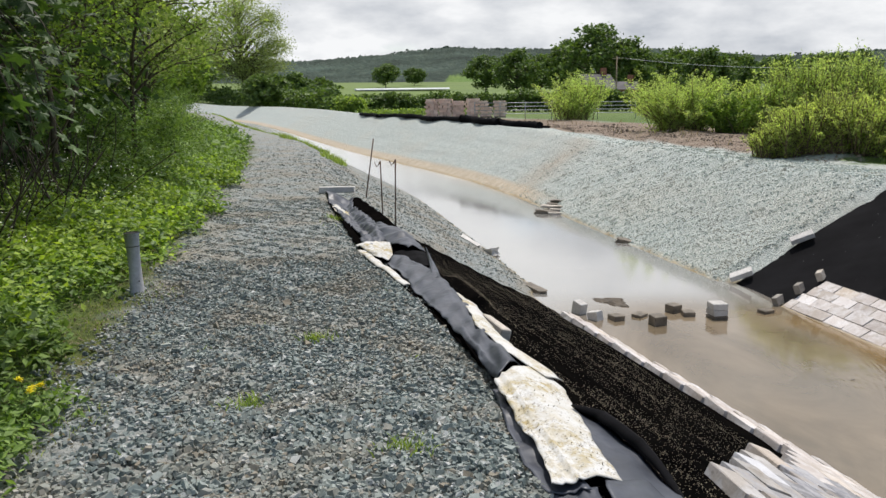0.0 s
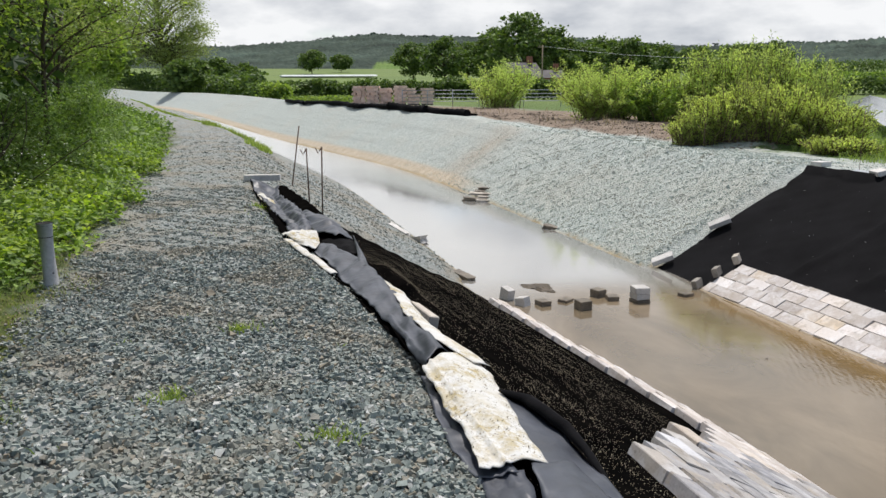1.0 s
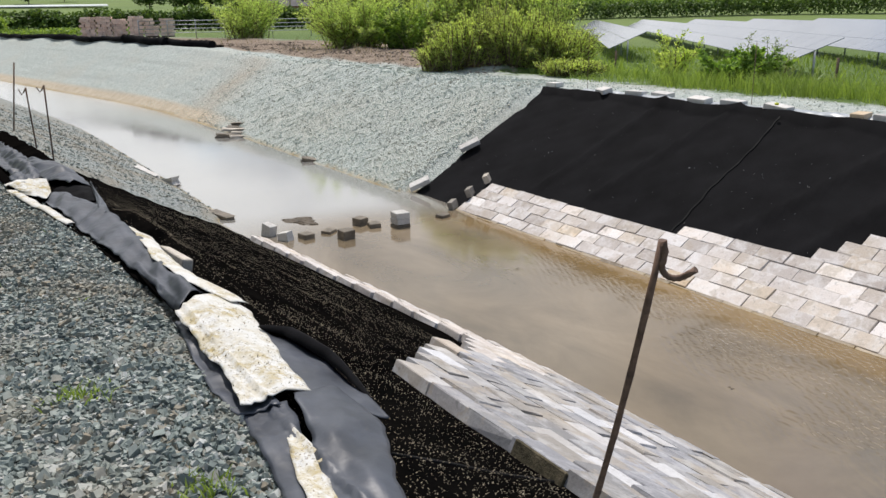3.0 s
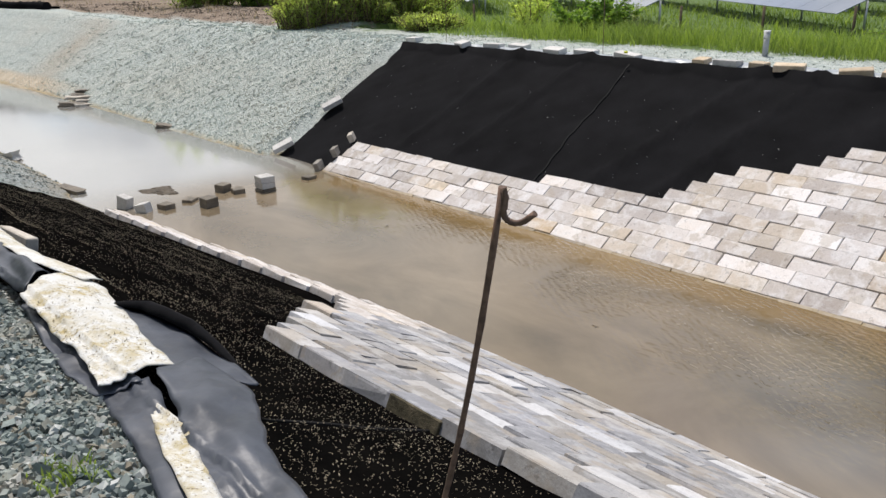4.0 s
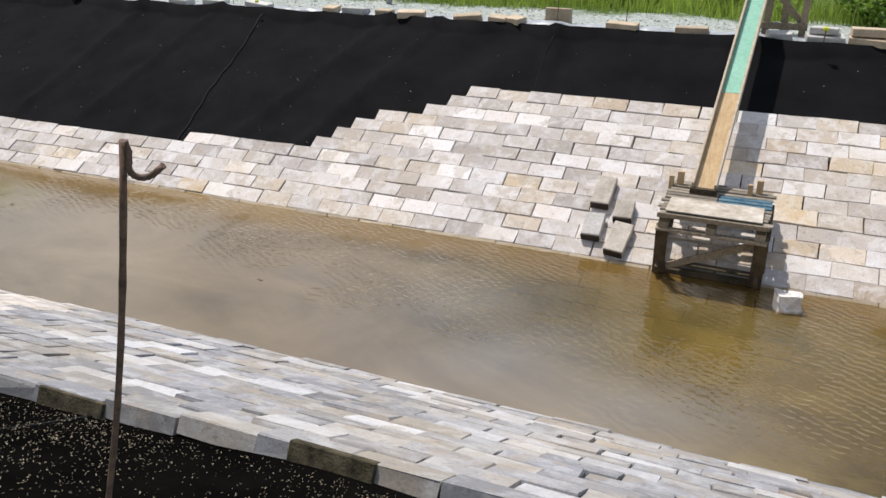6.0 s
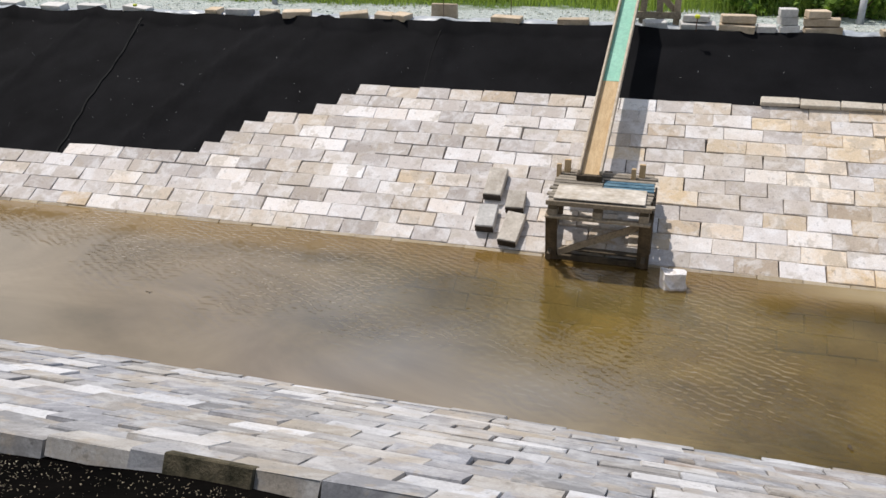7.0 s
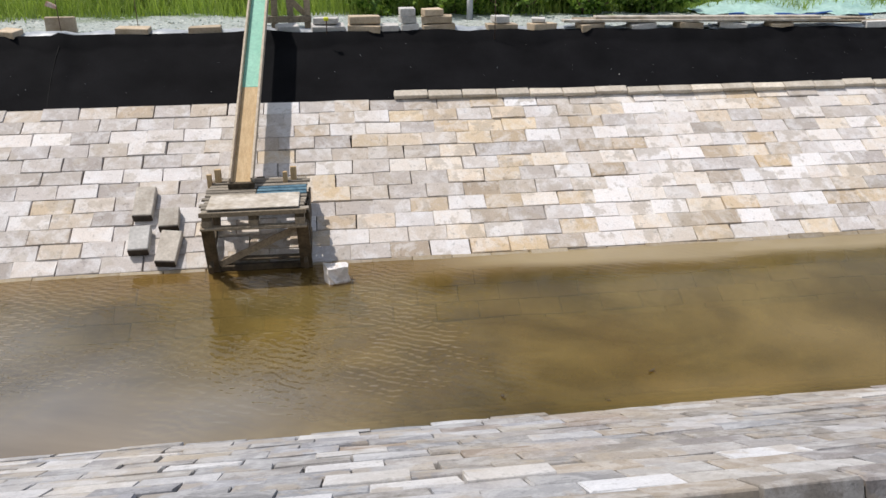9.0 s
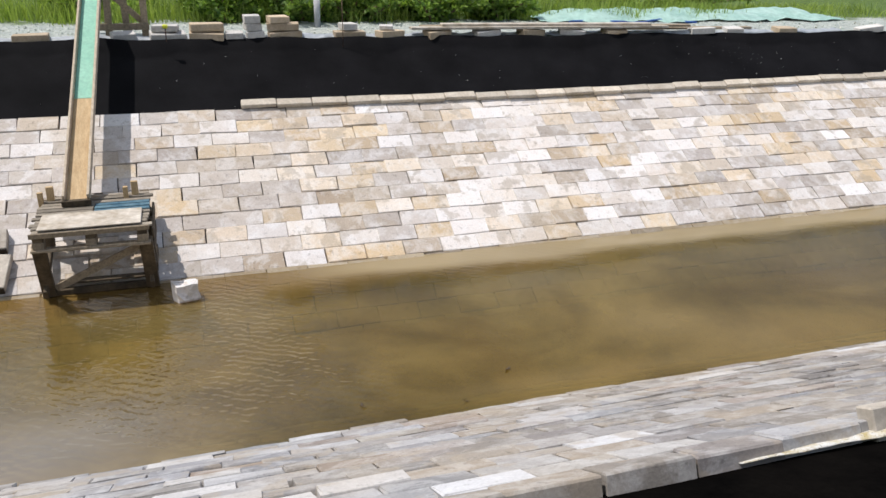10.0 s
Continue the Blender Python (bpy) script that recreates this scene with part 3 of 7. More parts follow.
def part(name, data, material, parent=None, label="", m=None):
    """Links a bmesh or a mesh as one object, under a thing or a part."""
    if isinstance(data, bmesh.types.BMesh):
        me = bpy.data.meshes.new(name)
        data.to_mesh(me)
        data.free()
    else:
        me = data
    if material is not None and not me.materials:
        me.materials.append(material)
    ob = new(name, me)
    if parent is not None:
        ob.parent = parent
    if m is not None:
        ob.matrix_basis = m
    if label:
        tagged(ob, label)
    return ob


def thing(name, m, label, category, group="", kind=""):
    """An empty at the base of a thing, which parents its parts."""
    ob = new(name)
    ob.matrix_basis = m
    return tagged(ob, label, category, group, kind)


def box(sx, sy, sz, bevel=0.0, z0=None, jitter=0.0, rng=random):
    """A bevelled box centred on its origin, or standing on z0."""
    bm = bmesh.new()
    bmesh.ops.create_cube(bm, size=1.0)
    for v in bm.verts:
        v.co = Vector((v.co.x * sx, v.co.y * sy, v.co.z * sz + (0 if z0 is None else z0 + sz / 2)))
        v.co += Vector((rng.uniform(-1, 1), rng.uniform(-1, 1), rng.uniform(-1, 1))) * jitter
    if bevel:
        bmesh.ops.bevel(bm, geom=bm.edges[:], offset=bevel, segments=1, affect="EDGES", profile=0.6)
    return bm


def tube(points, radii, sides=8, cap=True):
    """A round bar along a line of points."""
    pts = [Vector(p) for p in points]
    radii = [radii] * len(pts) if isinstance(radii, (int, float)) else radii
    bm = bmesh.new()
    rings, up = [], Vector((0.13, 0.21, 1)).normalized()
    for i, (p, r) in enumerate(zip(pts, radii)):
        d = (pts[min(i + 1, len(pts) - 1)] - pts[max(i - 1, 0)]).normalized()
        if abs(d.dot(up)) > 0.97:
            up = Vector((1, 0.1, 0.2)).normalized()
        a = d.cross(up).normalized()
        b = d.cross(a)
        up = b.cross(d) if b.length > 0 else up
        rings.append([bm.verts.new(p + (a * math.cos(t) + b * math.sin(t)) * r) for t in (2 * math.pi * j / sides for j in range(sides))])
    for q, w in zip(rings, rings[1:]):
        for j in range(sides):
            bm.faces.new((q[j], q[(j + 1) % sides], w[(j + 1) % sides], w[j]))
    if cap:
        bm.faces.new(rings[0][::-1])
        bm.faces.new(rings[-1])
    bmesh.ops.recalc_face_normals(bm, faces=bm.faces[:])
    for f in bm.faces:
        f.smooth = len(f.verts) == 4
    return bm


def tubes_mesh(name, lines, sides=5):
    """Many tapered round limbs in one mesh: lines of (points, radii)."""
    V, F, base = [], [], 0
    ang = np.arange(sides) * 2 * math.pi / sides
    for pts, radii in lines:
        pts = np.asarray(pts, float)
        d = np.gradient(pts, axis=0)
        d /= np.linalg.norm(d, axis=1, keepdims=True) + 1e-9
        a = np.cross(d, (0.31, 0.17, 0.93))
        a /= np.linalg.norm(a, axis=1, keepdims=True) + 1e-9
        b = np.cross(d, a)
        ring = pts[:, None] + (a[:, None] * np.cos(ang)[None, :, None] + b[:, None] * np.sin(ang)[None, :, None]) * np.asarray(radii)[:, None, None]
        V.append(ring.reshape(-1, 3))
        n = len(pts)
        i, j = np.meshgrid(np.arange(n - 1), np.arange(sides), indexing="ij")
        q = np.stack([i * sides + j, i * sides + (j + 1) % sides, (i + 1) * sides + (j + 1) % sides, (i + 1) * sides + j], -1).reshape(-1, 4)
        F.append(q + base)
        base += n * sides
    return shade(fast_mesh(name, np.concatenate(V), np.concatenate(F)))


def leaves_mesh(name, pts, length, width, rng, droop=0.3, flat=0.5):
    """Leaves as small folded blades of their own, each turned by chance."""
    n = len(pts)
    a = rng.normal(size=(n, 3))
    a[:, 2] = a[:, 2] * 0.5 - droop
    a /= np.linalg.norm(a, axis=1, keepdims=True)
    up = rng.normal(size=(n, 3)) * (1 - flat) + np.array([0.25, 0.1, 1.0]) * flat
    b = np.cross(a, up)
    b /= np.linalg.norm(b, axis=1, keepdims=True) + 1e-9
    nrm = np.cross(b, a)
    size = rng.uniform(0.6, 1.25, (n, 1))
    L, W = a * length * size, b * width * size * 0.5
    mid = pts + L * 0.45
    V = np.stack([pts, mid + W + nrm * width * 0.12, pts + L, mid - W + nrm * width * 0.12], 1).reshape(-1, 3)
    F = np.arange(4 * n).reshape(-1, 4)
    return fast_mesh(name, V, F)


def blades_mesh(name, pts, height, width, rng, lean=0.35):
    """Grass: narrow three-cornered blades with a bend, standing on the points."""
    n = len(pts)
    t = rng.uniform(0, 2 * math.pi, n)
    side = np.stack([np.cos(t), np.sin(t), 0 * t], 1) * width * 0.5
    tip = rng.normal(size=(n, 3)) * lean * 0.6
    h = height * rng.uniform(0.45, 1.25, (n, 1))
    tip[:, 2] = 1.0
    tip = tip * h
    mid = tip * 0.55 * np.array([0.55, 0.55, 1.0])
    V = np.stack([pts - side, pts + side, pts + mid + side * 0.8, pts + tip, pts + mid - side * 0.8], 1).reshape(-1, 3)
    i = np.arange(n)[:, None] * 5
    F = np.concatenate([i + [0, 1, 2, 4], i + [4, 2, 3, 3]], 0)
    F = np.concatenate([i + [0, 1, 2], i + [0, 2, 4], i + [4, 2, 3]], 0)
    return fast_mesh(name, V, F)


def stones_mesh(name, pts, size, rng, flat=0.42, tilt=0.3, small=False, spread=0.30):
    """Broken chippings: flat-topped angular stones, three- or four-cornered, each its own shape, lying as they fell."""
    n = len(pts)
    k = 3 if small else 4
    ang = (np.arange(k) * 2 * math.pi / k)[None] + rng.normal(size=(n, k)) * 0.28
    r = rng.uniform(0.72, 1.15, (n, k)) * (1.12 if small else 1.0)
    low = np.stack([np.cos(ang) * r, np.sin(ang) * r, np.full((n, k), -1.0)], -1)
    top = low * np.array([1, 1, 0]) * rng.uniform(0.5, 0.92, (n, k, 1)) + np.stack([0 * ang, 0 * ang, rng.uniform(0.55, 1.25, (n, k))], -1)
    c = np.concatenate([low, top], 1)
    c *= (size * rng.lognormal(0, spread, (n, 1)) * np.stack([np.ones(n), rng.uniform(0.5, 0.95, n), flat * rng.uniform(0.6, 1.3, n)], 1) * 0.5)[:, None, :]
    t = rng.uniform(0, 2 * math.pi, n)
    p, r = rng.normal(size=n) * tilt, rng.normal(size=n) * tilt
    ct, st, cp, sp, cr, sr = np.cos(t), np.sin(t), np.cos(p), np.sin(p), np.cos(r), np.sin(r)
    o, z = np.ones(n), np.zeros(n)
    Rz = np.stack([ct, -st, z, st, ct, z, z, z, o], 1).reshape(n, 3, 3)
    Rx = np.stack([o, z, z, z, cp, -sp, z, sp, cp], 1).reshape(n, 3, 3)
    Ry = np.stack([cr, z, sr, z, o, z, -sr, z, cr], 1).reshape(n, 3, 3)
    V = np.einsum("nij,nkj->nki", Rz @ Rx @ Ry, c) + pts[:, None]
    tri = [[k + i for i in (0, 1, 2)]] + ([[k, k + 2, k + 3]] if k == 4 else [])
    for i in range(k):
        j = (i + 1) % k
        tri += [[i, j, k + j], [i, k + j, k + i]]
    F = np.array(tri)[None] + (np.arange(n) * 2 * k)[:, None, None]
    return fast_mesh(name, V.reshape(-1, 3), F.reshape(-1, 3))


def stuff(name, me, material, label, category):
    return tagged(part(name, me, material), label, category, kind="stuff")


# ---------- ground, one sheet to the horizon ----------


def spaced(lo, hi, step, low, high, grow=1.16):
    a = list(np.arange(lo, hi, step))
    s, v = step, a[-1]
    while v < high:
        s *= grow
        v += s
        a.append(v)
    s, v = step, a[0]
    while v > low:
        s *= grow
        v -= s
        a.insert(0, v)
    return np.array(a)


gx = spaced(-4.0, 14.5, 0.13, -1500, 1800)
gy = spaced(-13.0, 19.0, 0.19, -700, 2400, 1.09)
GX, GY = np.meshgrid(gx, gy)
bent = GX + bend(np.minimum(GY, 215)) * (1 - smooth((np.abs(GX) - 30) / 60))
PX, PY = bent.ravel(), GY.ravel()
PZ = ground_z(PX, PY)
ni, nj = GX.shape
ii, jj = np.meshgrid(np.arange(ni - 1), np.arange(nj - 1), indexing="ij")
quads = np.stack([ii * nj + jj, ii * nj + jj + 1, (ii + 1) * nj + jj + 1, (ii + 1) * nj + jj], -1).reshape(-1, 4)
ground_mesh = shade(fast_mesh("ground", np.stack([PX, PY, PZ], 1), quads))
PU = PX - bend(PY)
raw = 0.22 * wob(PX, PY, 2.3, 1.0) + 0.12 * wob(PX, PY, 6.1, 2.0)
bare = smooth((PU - 12.9 + 1.5 * raw) / 0.5) * smooth((PY - 18.5 + 2 * raw) / 3) * (1 - smooth((PU - 19 - 5 * smooth((PY - 28) / 10) + 3 * raw) / 2)) * (1 - smooth((PY - 84 + 3 * raw) / 8))
zones = {
    "bank": smooth((PU - 6.0 + raw) / 0.4) * (1 - smooth((PY - 200) / 10)),
    "sand": smooth((0.62 - np.abs(PU - 8.15 + 0.15 * raw)) / 0.25) * smooth((PY - 24 + 6 * raw) / 6) * (1 - smooth((PZ + 1.35 + 0.5 * raw) / 0.25)),
    "silt": smooth((-1.9 - PZ + 0.06 * raw) / 0.06),
    "earth": bare,
    "moss": smooth((-1.30 - PU + 1.3 * raw - 0.15 * smooth((PY - 6) / 4)) / 0.3),
    "turf": np.maximum(smooth((-1.75 - PU + raw) / 0.4), smooth((PU - 13.5 + 2 * raw) / 0.5) * (1 - bare)),
    "streak": sum(a * np.exp(-(((PY - 30.4 - k * (PU - 9.7)) / w) ** 2)) for a, k, w in ((1.0, 0.5, 0.7), (0.55, 0.5, 1.9))) * smooth((PU - 7.9) / 0.5) * (1 - smooth((PU - 11.6) / 0.6)),
    "meadow": smooth((np.hypot(PX, PY) - 60) / 60),
}
zones["turf"] = np.maximum(zones["turf"], smooth((PY - 205) / 10))
for key, val in zones.items():
    ground_mesh.attributes.new(key, "FLOAT", "POINT").data.foreach_set("value", val.astype(np.float32))
ground = tagged(part("ground", ground_mesh, M_GROUND), "gravel towpath, canal banks and green meadows", "ground", kind="structure")

# ---------- water ----------
wy = spaced(-14.0, 24.0, 0.3, -300, 212, 1.1)
wx = np.linspace(3.2, 9.6, 65)
WX, WY = np.meshgrid(wx, wy)
WXb = WX + bend(WY)
wi, wj = np.meshgrid(np.arange(len(wy) - 1), np.arange(len(wx) - 1), indexing="ij")
wf = np.stack([wi * len(wx) + wj, wi * len(wx) + wj + 1, (wi + 1) * len(wx) + wj + 1, (wi + 1) * len(wx) + wj], -1).reshape(-1, 4)
water_mesh = shade(fast_mesh("water", np.stack([WXb.ravel(), WY.ravel(), np.full(WX.size, WATER_Z)], 1), wf))


def patch(x0, y0, rx, ry):
    return np.exp(-(((WX - x0) / rx) ** 2 + ((WY - y0) / ry) ** 2))


calm = np.clip(0.03 + 0.95 * patch(7.5, 4.4, 0.9, 3.0) + 0.6 * patch(6.4, 2.8, 0.7, 1.5) + 1.1 * patch(6.1, -0.6, 0.9, 0.9) + 0.8 * patch(7.2, -1.0, 0.8, 0.55) + 0.5 * patch(5.7, -1.6, 0.6, 0.5) + 0.15 * patch(7.9, -4.5, 0.3, 3.0), 0, 1)
murk = smooth((WY - 1.2 + 1.2 * (7.6 - WX) + 1.0 * wob(WX, WY, 0.6, 2.0)) / 4.0)
shelf = smooth((WX - 7.35 + 0.12 * wob(WX, WY, 1.4, 3.0)) / 0.55) * (1 - smooth((WY - 11.0) / 1.5)) * smooth((WY + 7.0) / 4.0)
# sandy shoals; the last patch lightens the colour against the stage's dark reflection
shoal = np.clip(0.9 * patch(5.5, -5.7, 0.45, 0.8) + 0.6 * patch(6.0, -5.0, 0.25, 0.5) + 0.7 * patch(5.3, -3.8, 0.12, 1.2) + 0.3 * patch(7.5, -5.2, 0.6, 2.6) + 0.5 * patch(7.1, -0.7, 0.8, 1.0) + 0.35 * patch(6.3, -4.9, 0.5, 0.6) + 0.45 * patch(7.6, 0.2, 0.5, 0.7), 0, 1)
margin = 0.85 * smooth((WX - 7.66 + 0.10 * wob(WX, WY, 1.7, 7.0)) / 0.22) * smooth((-1.2 - WY) / 1.5)
# where reflected sky is painted in: the far canal and two nearer spots
sky_sheen = np.clip(smooth((WY - 11.6 + 1.2 * wob(WX, WY, 0.5, 5.0)) / 3.0) + (0.40 * patch(6.4, 1.8, 1.0, 1.0) + 0.30 * patch(5.5, 0.5, 0.5, 1.3)) * (0.7 + 0.5 * wob(WX, WY, 1.6, 4.0)), 0, 1)
for key, val in (("far_off", smooth((WY - 27) / 12)), ("shelf", shelf), ("shoal", shoal), ("sky_sheen", sky_sheen), ("margin", margin)):
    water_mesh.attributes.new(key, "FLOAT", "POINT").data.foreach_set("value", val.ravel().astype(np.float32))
water_mesh.attributes.new("stirred", "FLOAT", "POINT").data.foreach_set("value", murk.ravel().astype(np.float32))
water_mesh.attributes.new("breeze", "FLOAT", "POINT").data.foreach_set("value", calm.ravel().astype(np.float32))
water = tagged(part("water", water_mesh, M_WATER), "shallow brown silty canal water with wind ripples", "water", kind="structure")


# ---------- slopes of the lining ----------
def far_m(s, y, h=0.0, turn=0.0, tip=0.0):
    """A pose on the far lining: s up the slope from the water's edge, h out from it."""
    c, n = math.cos(ANG_F), math.sin(ANG_F)
    p = Matrix.Translation((8.15 + s * c - h * n, y, WATER_Z + s * n + h * c))
    return p @ Matrix.Rotation(-ANG_F, 4, "Y") @ Matrix.Rotation(turn, 4, "Z") @ Matrix.Rotation(tip, 4, "Y")


def near_m(s, y, h=0.0, turn=0.0, tip=0.0):
    ang = math.atan(float(near_tan(y)))
    c, n = math.cos(ang), math.sin(ang)
    p = Matrix.Translation((5.08 + float(near_shift(y)) - s * c + h * n, y, WATER_Z + s * n + h * c))
    return p @ Matrix.Rotation(ang, 4, "Y") @ Matrix.Rotation(turn, 4, "Z") @ Matrix.Rotation(tip, 4, "Y")


def sheet(name, us, ys, place, material, parent=None, label=""):
    """A cloth laid over a slope: place(u, y) gives its points."""
    V = np.array([place(u, y) for y in ys for u in us])
    nu = len(us)
    i, j = np.meshgrid(np.arange(len(ys) - 1), np.arange(nu - 1), indexing="ij")
    F = np.stack([i * nu + j, i * nu + j + 1, (i + 1) * nu + j + 1, (i + 1) * nu + j], -1).reshape(-1, 4)
    return part(name, shade(fast_mesh(name, V, F)), material, parent, label)


# far cloth: from under the blocks to the crest, its edge ragged
def far_cloth(u, y):
    top = 11.78 + 0.09 * wob(0, y, 1.7, 2.0) + 0.06 * wob(0, y, 5.3, 4.0) - 0.012 * max(-y, 0)
    x = 7.8 + (top - 7.8) * u
    z = -2.05 + 0.56 * (x - 8.15)
    crease = 0.020 * wob(x * 0.5, y + 0.25 * x, 2.2, 6.0) + 0.009 * wob(x, y + 0.4 * x, 5.0, 1.0)
    fold = sum(0.055 * math.exp(-(((y - y0 - k * (x - 9.0)) / 0.07) ** 2)) for y0, k in ((9.9, -0.35), (11.2, -0.25), (7.0, -0.5), (5.9, -0.42), (2.6, 0.1)))
    if u > 0.97:
        z = float(plateau(x, y)) + 0.02
    return (x, y, z + crease + fold * smooth((x - 8.9) / 0.5))


us_far = np.concatenate([np.linspace(0, 0.965, 46), [0.985, 1.0]])
far_cloth_ob = sheet("far_geotextile", us_far, np.arange(-14.0, 14.15, 0.1), far_cloth, M_MAT)
tagged(far_cloth_ob, "black geotextile sheet covering the sloping canal bank", "geotextile", kind="structure")


def near_cloth(u, y):
    low = 4.95 + float(near_shift(y))
    x = 1.02 + (low - 1.02) * u + 0.05 * wob(0, y, 2.0) * (1 - u)
    z = -2.055 + TAN_N * (5.08 + float(near_shift(y)) - x) + float(near_rise(x, y))
    mid = np.interp(y, (4.3, 4.7, 6.5, 7.9, 10.0), (1.46, 1.50, 1.64, 1.66, 1.66))
    roll = 0.17 * math.exp(-(((x - mid) / (0.15 if x > mid else 0.07)) ** 2)) * smooth((y - 4.3) / 0.8) * (1 - smooth((y - 8.6) / 2.0)) * (0.9 + 0.1 * wob(y, 0, 1.9))
    crease = 0.012 * wob(x, y * 0.4, 4.0, 2.0) + 0.008 * wob(x * 2, y, 3.0, 5.0) + 0.016 * math.sin(x * 21 + 1.5 * wob(x, y, 0.9, 2.0) + 0.9 * y) * smooth((y - 4.2) / 1.5)
    z = min(z, -0.02) if y < 13 else z
    edge = 4.56 + float(near_shift(y)) - x
    lap = 0.030 * smooth(edge / 0.06) * (1 - smooth((edge - 0.15) / 0.6)) * smooth((y - 6.4) / 0.3)
    return (x, y, z + roll + crease + lap)


def near_cloth_edge(u, y):
    if y > 12.2:
        k = (y - 12.2) / 2.5
        u = u * (1 - k) + 0.02 * k
    return near_cloth(u, y)


near_cloth_ob = sheet("near_geotextile", np.linspace(0, 1, 56), np.concatenate([np.arange(-11.0, -3.0, 0.25), np.arange(-3.0, 14.7, 0.1)]), near_cloth_edge, M_MAT_NEAR)
tagged(near_cloth_ob, "black geotextile littered with straw-coloured debris on the bank", "geotextile", kind="structure")


def cloth_seam(name, pts, r, parent):
    return part(name, tube(pts, r, 5), M_SEAM, parent, "dark open seam")


cloth_seam("seam", [np.array(far_cloth(u, 7.80 + 0.06 * (3.98 * u - 1.3) + 0.02 * math.sin(u * 14) + 0.012 * math.sin(u * 61))) + (0, 0, 0.006) for u in np.linspace(0.28, 0.97, 24)], 0.018, far_cloth_ob)
cloth_seam("seam", [np.array(far_cloth(u, 2.85 + 0.05 * math.sin(u * 9))) + (0, 0, 0.005) for u in np.linspace(0.66, 0.97, 8)], 0.006, far_cloth_ob)
cloth_seam("seam", [np.array(near_cloth(u, 2.75 - 0.35 * u)) + (0, 0, 0.006) for u in np.linspace(0.1, 0.36, 8)], 0.008, near_cloth_ob)

# ---------- concrete block lining ----------
ROW = 0.2173


def block_mesh(seed, sx=0.2125, sy=0.4390, sz=0.10):
    rng = np.random.default_rng(seed)
    c = 0.0075
    lo = np.array([[x * sx / 2, y * sy / 2, -sz] for y in (-1, 1) for x in (-1, 1)])
    mid = lo + (0, 0, sz - c)
    hi = np.array([[x * (sx / 2 - c), y * (sy / 2 - c), 0] for y in (-1, 1) for x in (-1, 1)])
    V = np.concatenate([lo, mid, hi]) + rng.normal(size=(12, 3)) * 0.0040
    order = [0, 1, 3, 2]
    F = []
    for b in (0, 4):
        for q in range(4):
            i, j = order[q], order[(q + 1) % 4]
            F.append([b + i, b + j, b + 4 + j, b + 4 + i])
    F.append([8 + i for i in order])
    F.append([i for i in order[::-1]])
    return V, np.array(F)


BLOCK_SHAPES = [block_mesh(s) for s in range(12)]
BLOCK_MESHES = {}
for silted in range(6):
    for s, (V, F) in enumerate(BLOCK_SHAPES):
        me = fast_mesh("block", V, F)
        me.materials.append((M_BLOCK_SILT, M_BLOCK_COOL, M_BLOCK, M_BLOCK_ROSY, M_BLOCK_WHITE, M_BLOCK_DRAB)[silted])
        BLOCK_MESHES[silted, s] = me


def lay(parent, poses, near_range, joined_name, label):
    """Blocks at the poses: single parts within a stretch of the canal, the rest joined."""
    rest = {k: ([], []) for k in range(6)}
    count = 0
    for m, silted, y, row in poses:
        s = random.randrange(12)
        if near_range(y, row) and count < 300:
            ob = new("block", BLOCK_MESHES[silted, s])
            ob.parent = parent
            ob.matrix_basis = m
            count += 1
        else:
            V, F = BLOCK_SHAPES[s]
            a = np.array(m)
            vs, fs = rest[silted]
            fs.append(F + sum(len(v) for v in vs))
            vs.append(V @ a[:3, :3].T + a[:3, 3])
    for silted, (vs, fs) in rest.items():
        if vs:
            tagged(part(joined_name, fast_mesh(joined_name, np.concatenate(vs), np.concatenate(fs)), (M_BLOCK_SILT_JOINED, M_BLOCK_COOL_JOINED, M_BLOCK_JOINED, M_BLOCK_ROSY_JOINED, M_BLOCK_WHITE_JOINED, M_BLOCK_DRAB_JOINED)[silted], parent, label), kind="stuff")


def block_pose(on, s, y):
    j = random.gauss
    if on is far_m:
        return on(s + j(0, 0.0022), y, j(0, 0.0045), j(0, 0.009), j(0, 0.021))
    return on(s + j(0, 0.002), y, j(0, 0.0042), j(0, 0.010), j(0.004, 0.018))


far_wall = thing("far_block_lining", Matrix.Identity(4), "pale grey and buff concrete blocks paving the canal slope", "block lining", kind="structure")
FAR_END = {0: 12.30, 1: 12.30, 2: 12.28, 3: 12.22, 4: 12.20, 5: 7.62, 6: 5.57, 7: 5.36, 8: 5.15, 9: 4.89, 10: 4.23, 11: 3.96, 12: 3.73}


def far_kind(s, y):
    """Deliveries of blocks differ: greyish rose in the north, buff by the stage, a whiter drift slanting across the south."""
    loose = random.uniform(-1, 1)
    drift = float(wob(np.array(s * 0.8), np.array(y * 0.55), 1.1, 9.0)) + 0.22 * loose
    if y > 0.8:
        return 3 if random.random() < 0.80 else 4 if random.random() < 0.70 else 2
    slant = abs(y + 4.55 + 0.62 * (s - 1.3) + 0.35 * loose) - 0.42
    if slant < 0 or (y < -5.6 and drift > 0.42):
        return 4
    if y < -2.0:
        return 2 if random.random() < (0.80 if y > -6.0 else 0.50) else 3
    return 2 if random.random() < 0.55 else 3


random.seed(11)
far_poses = []
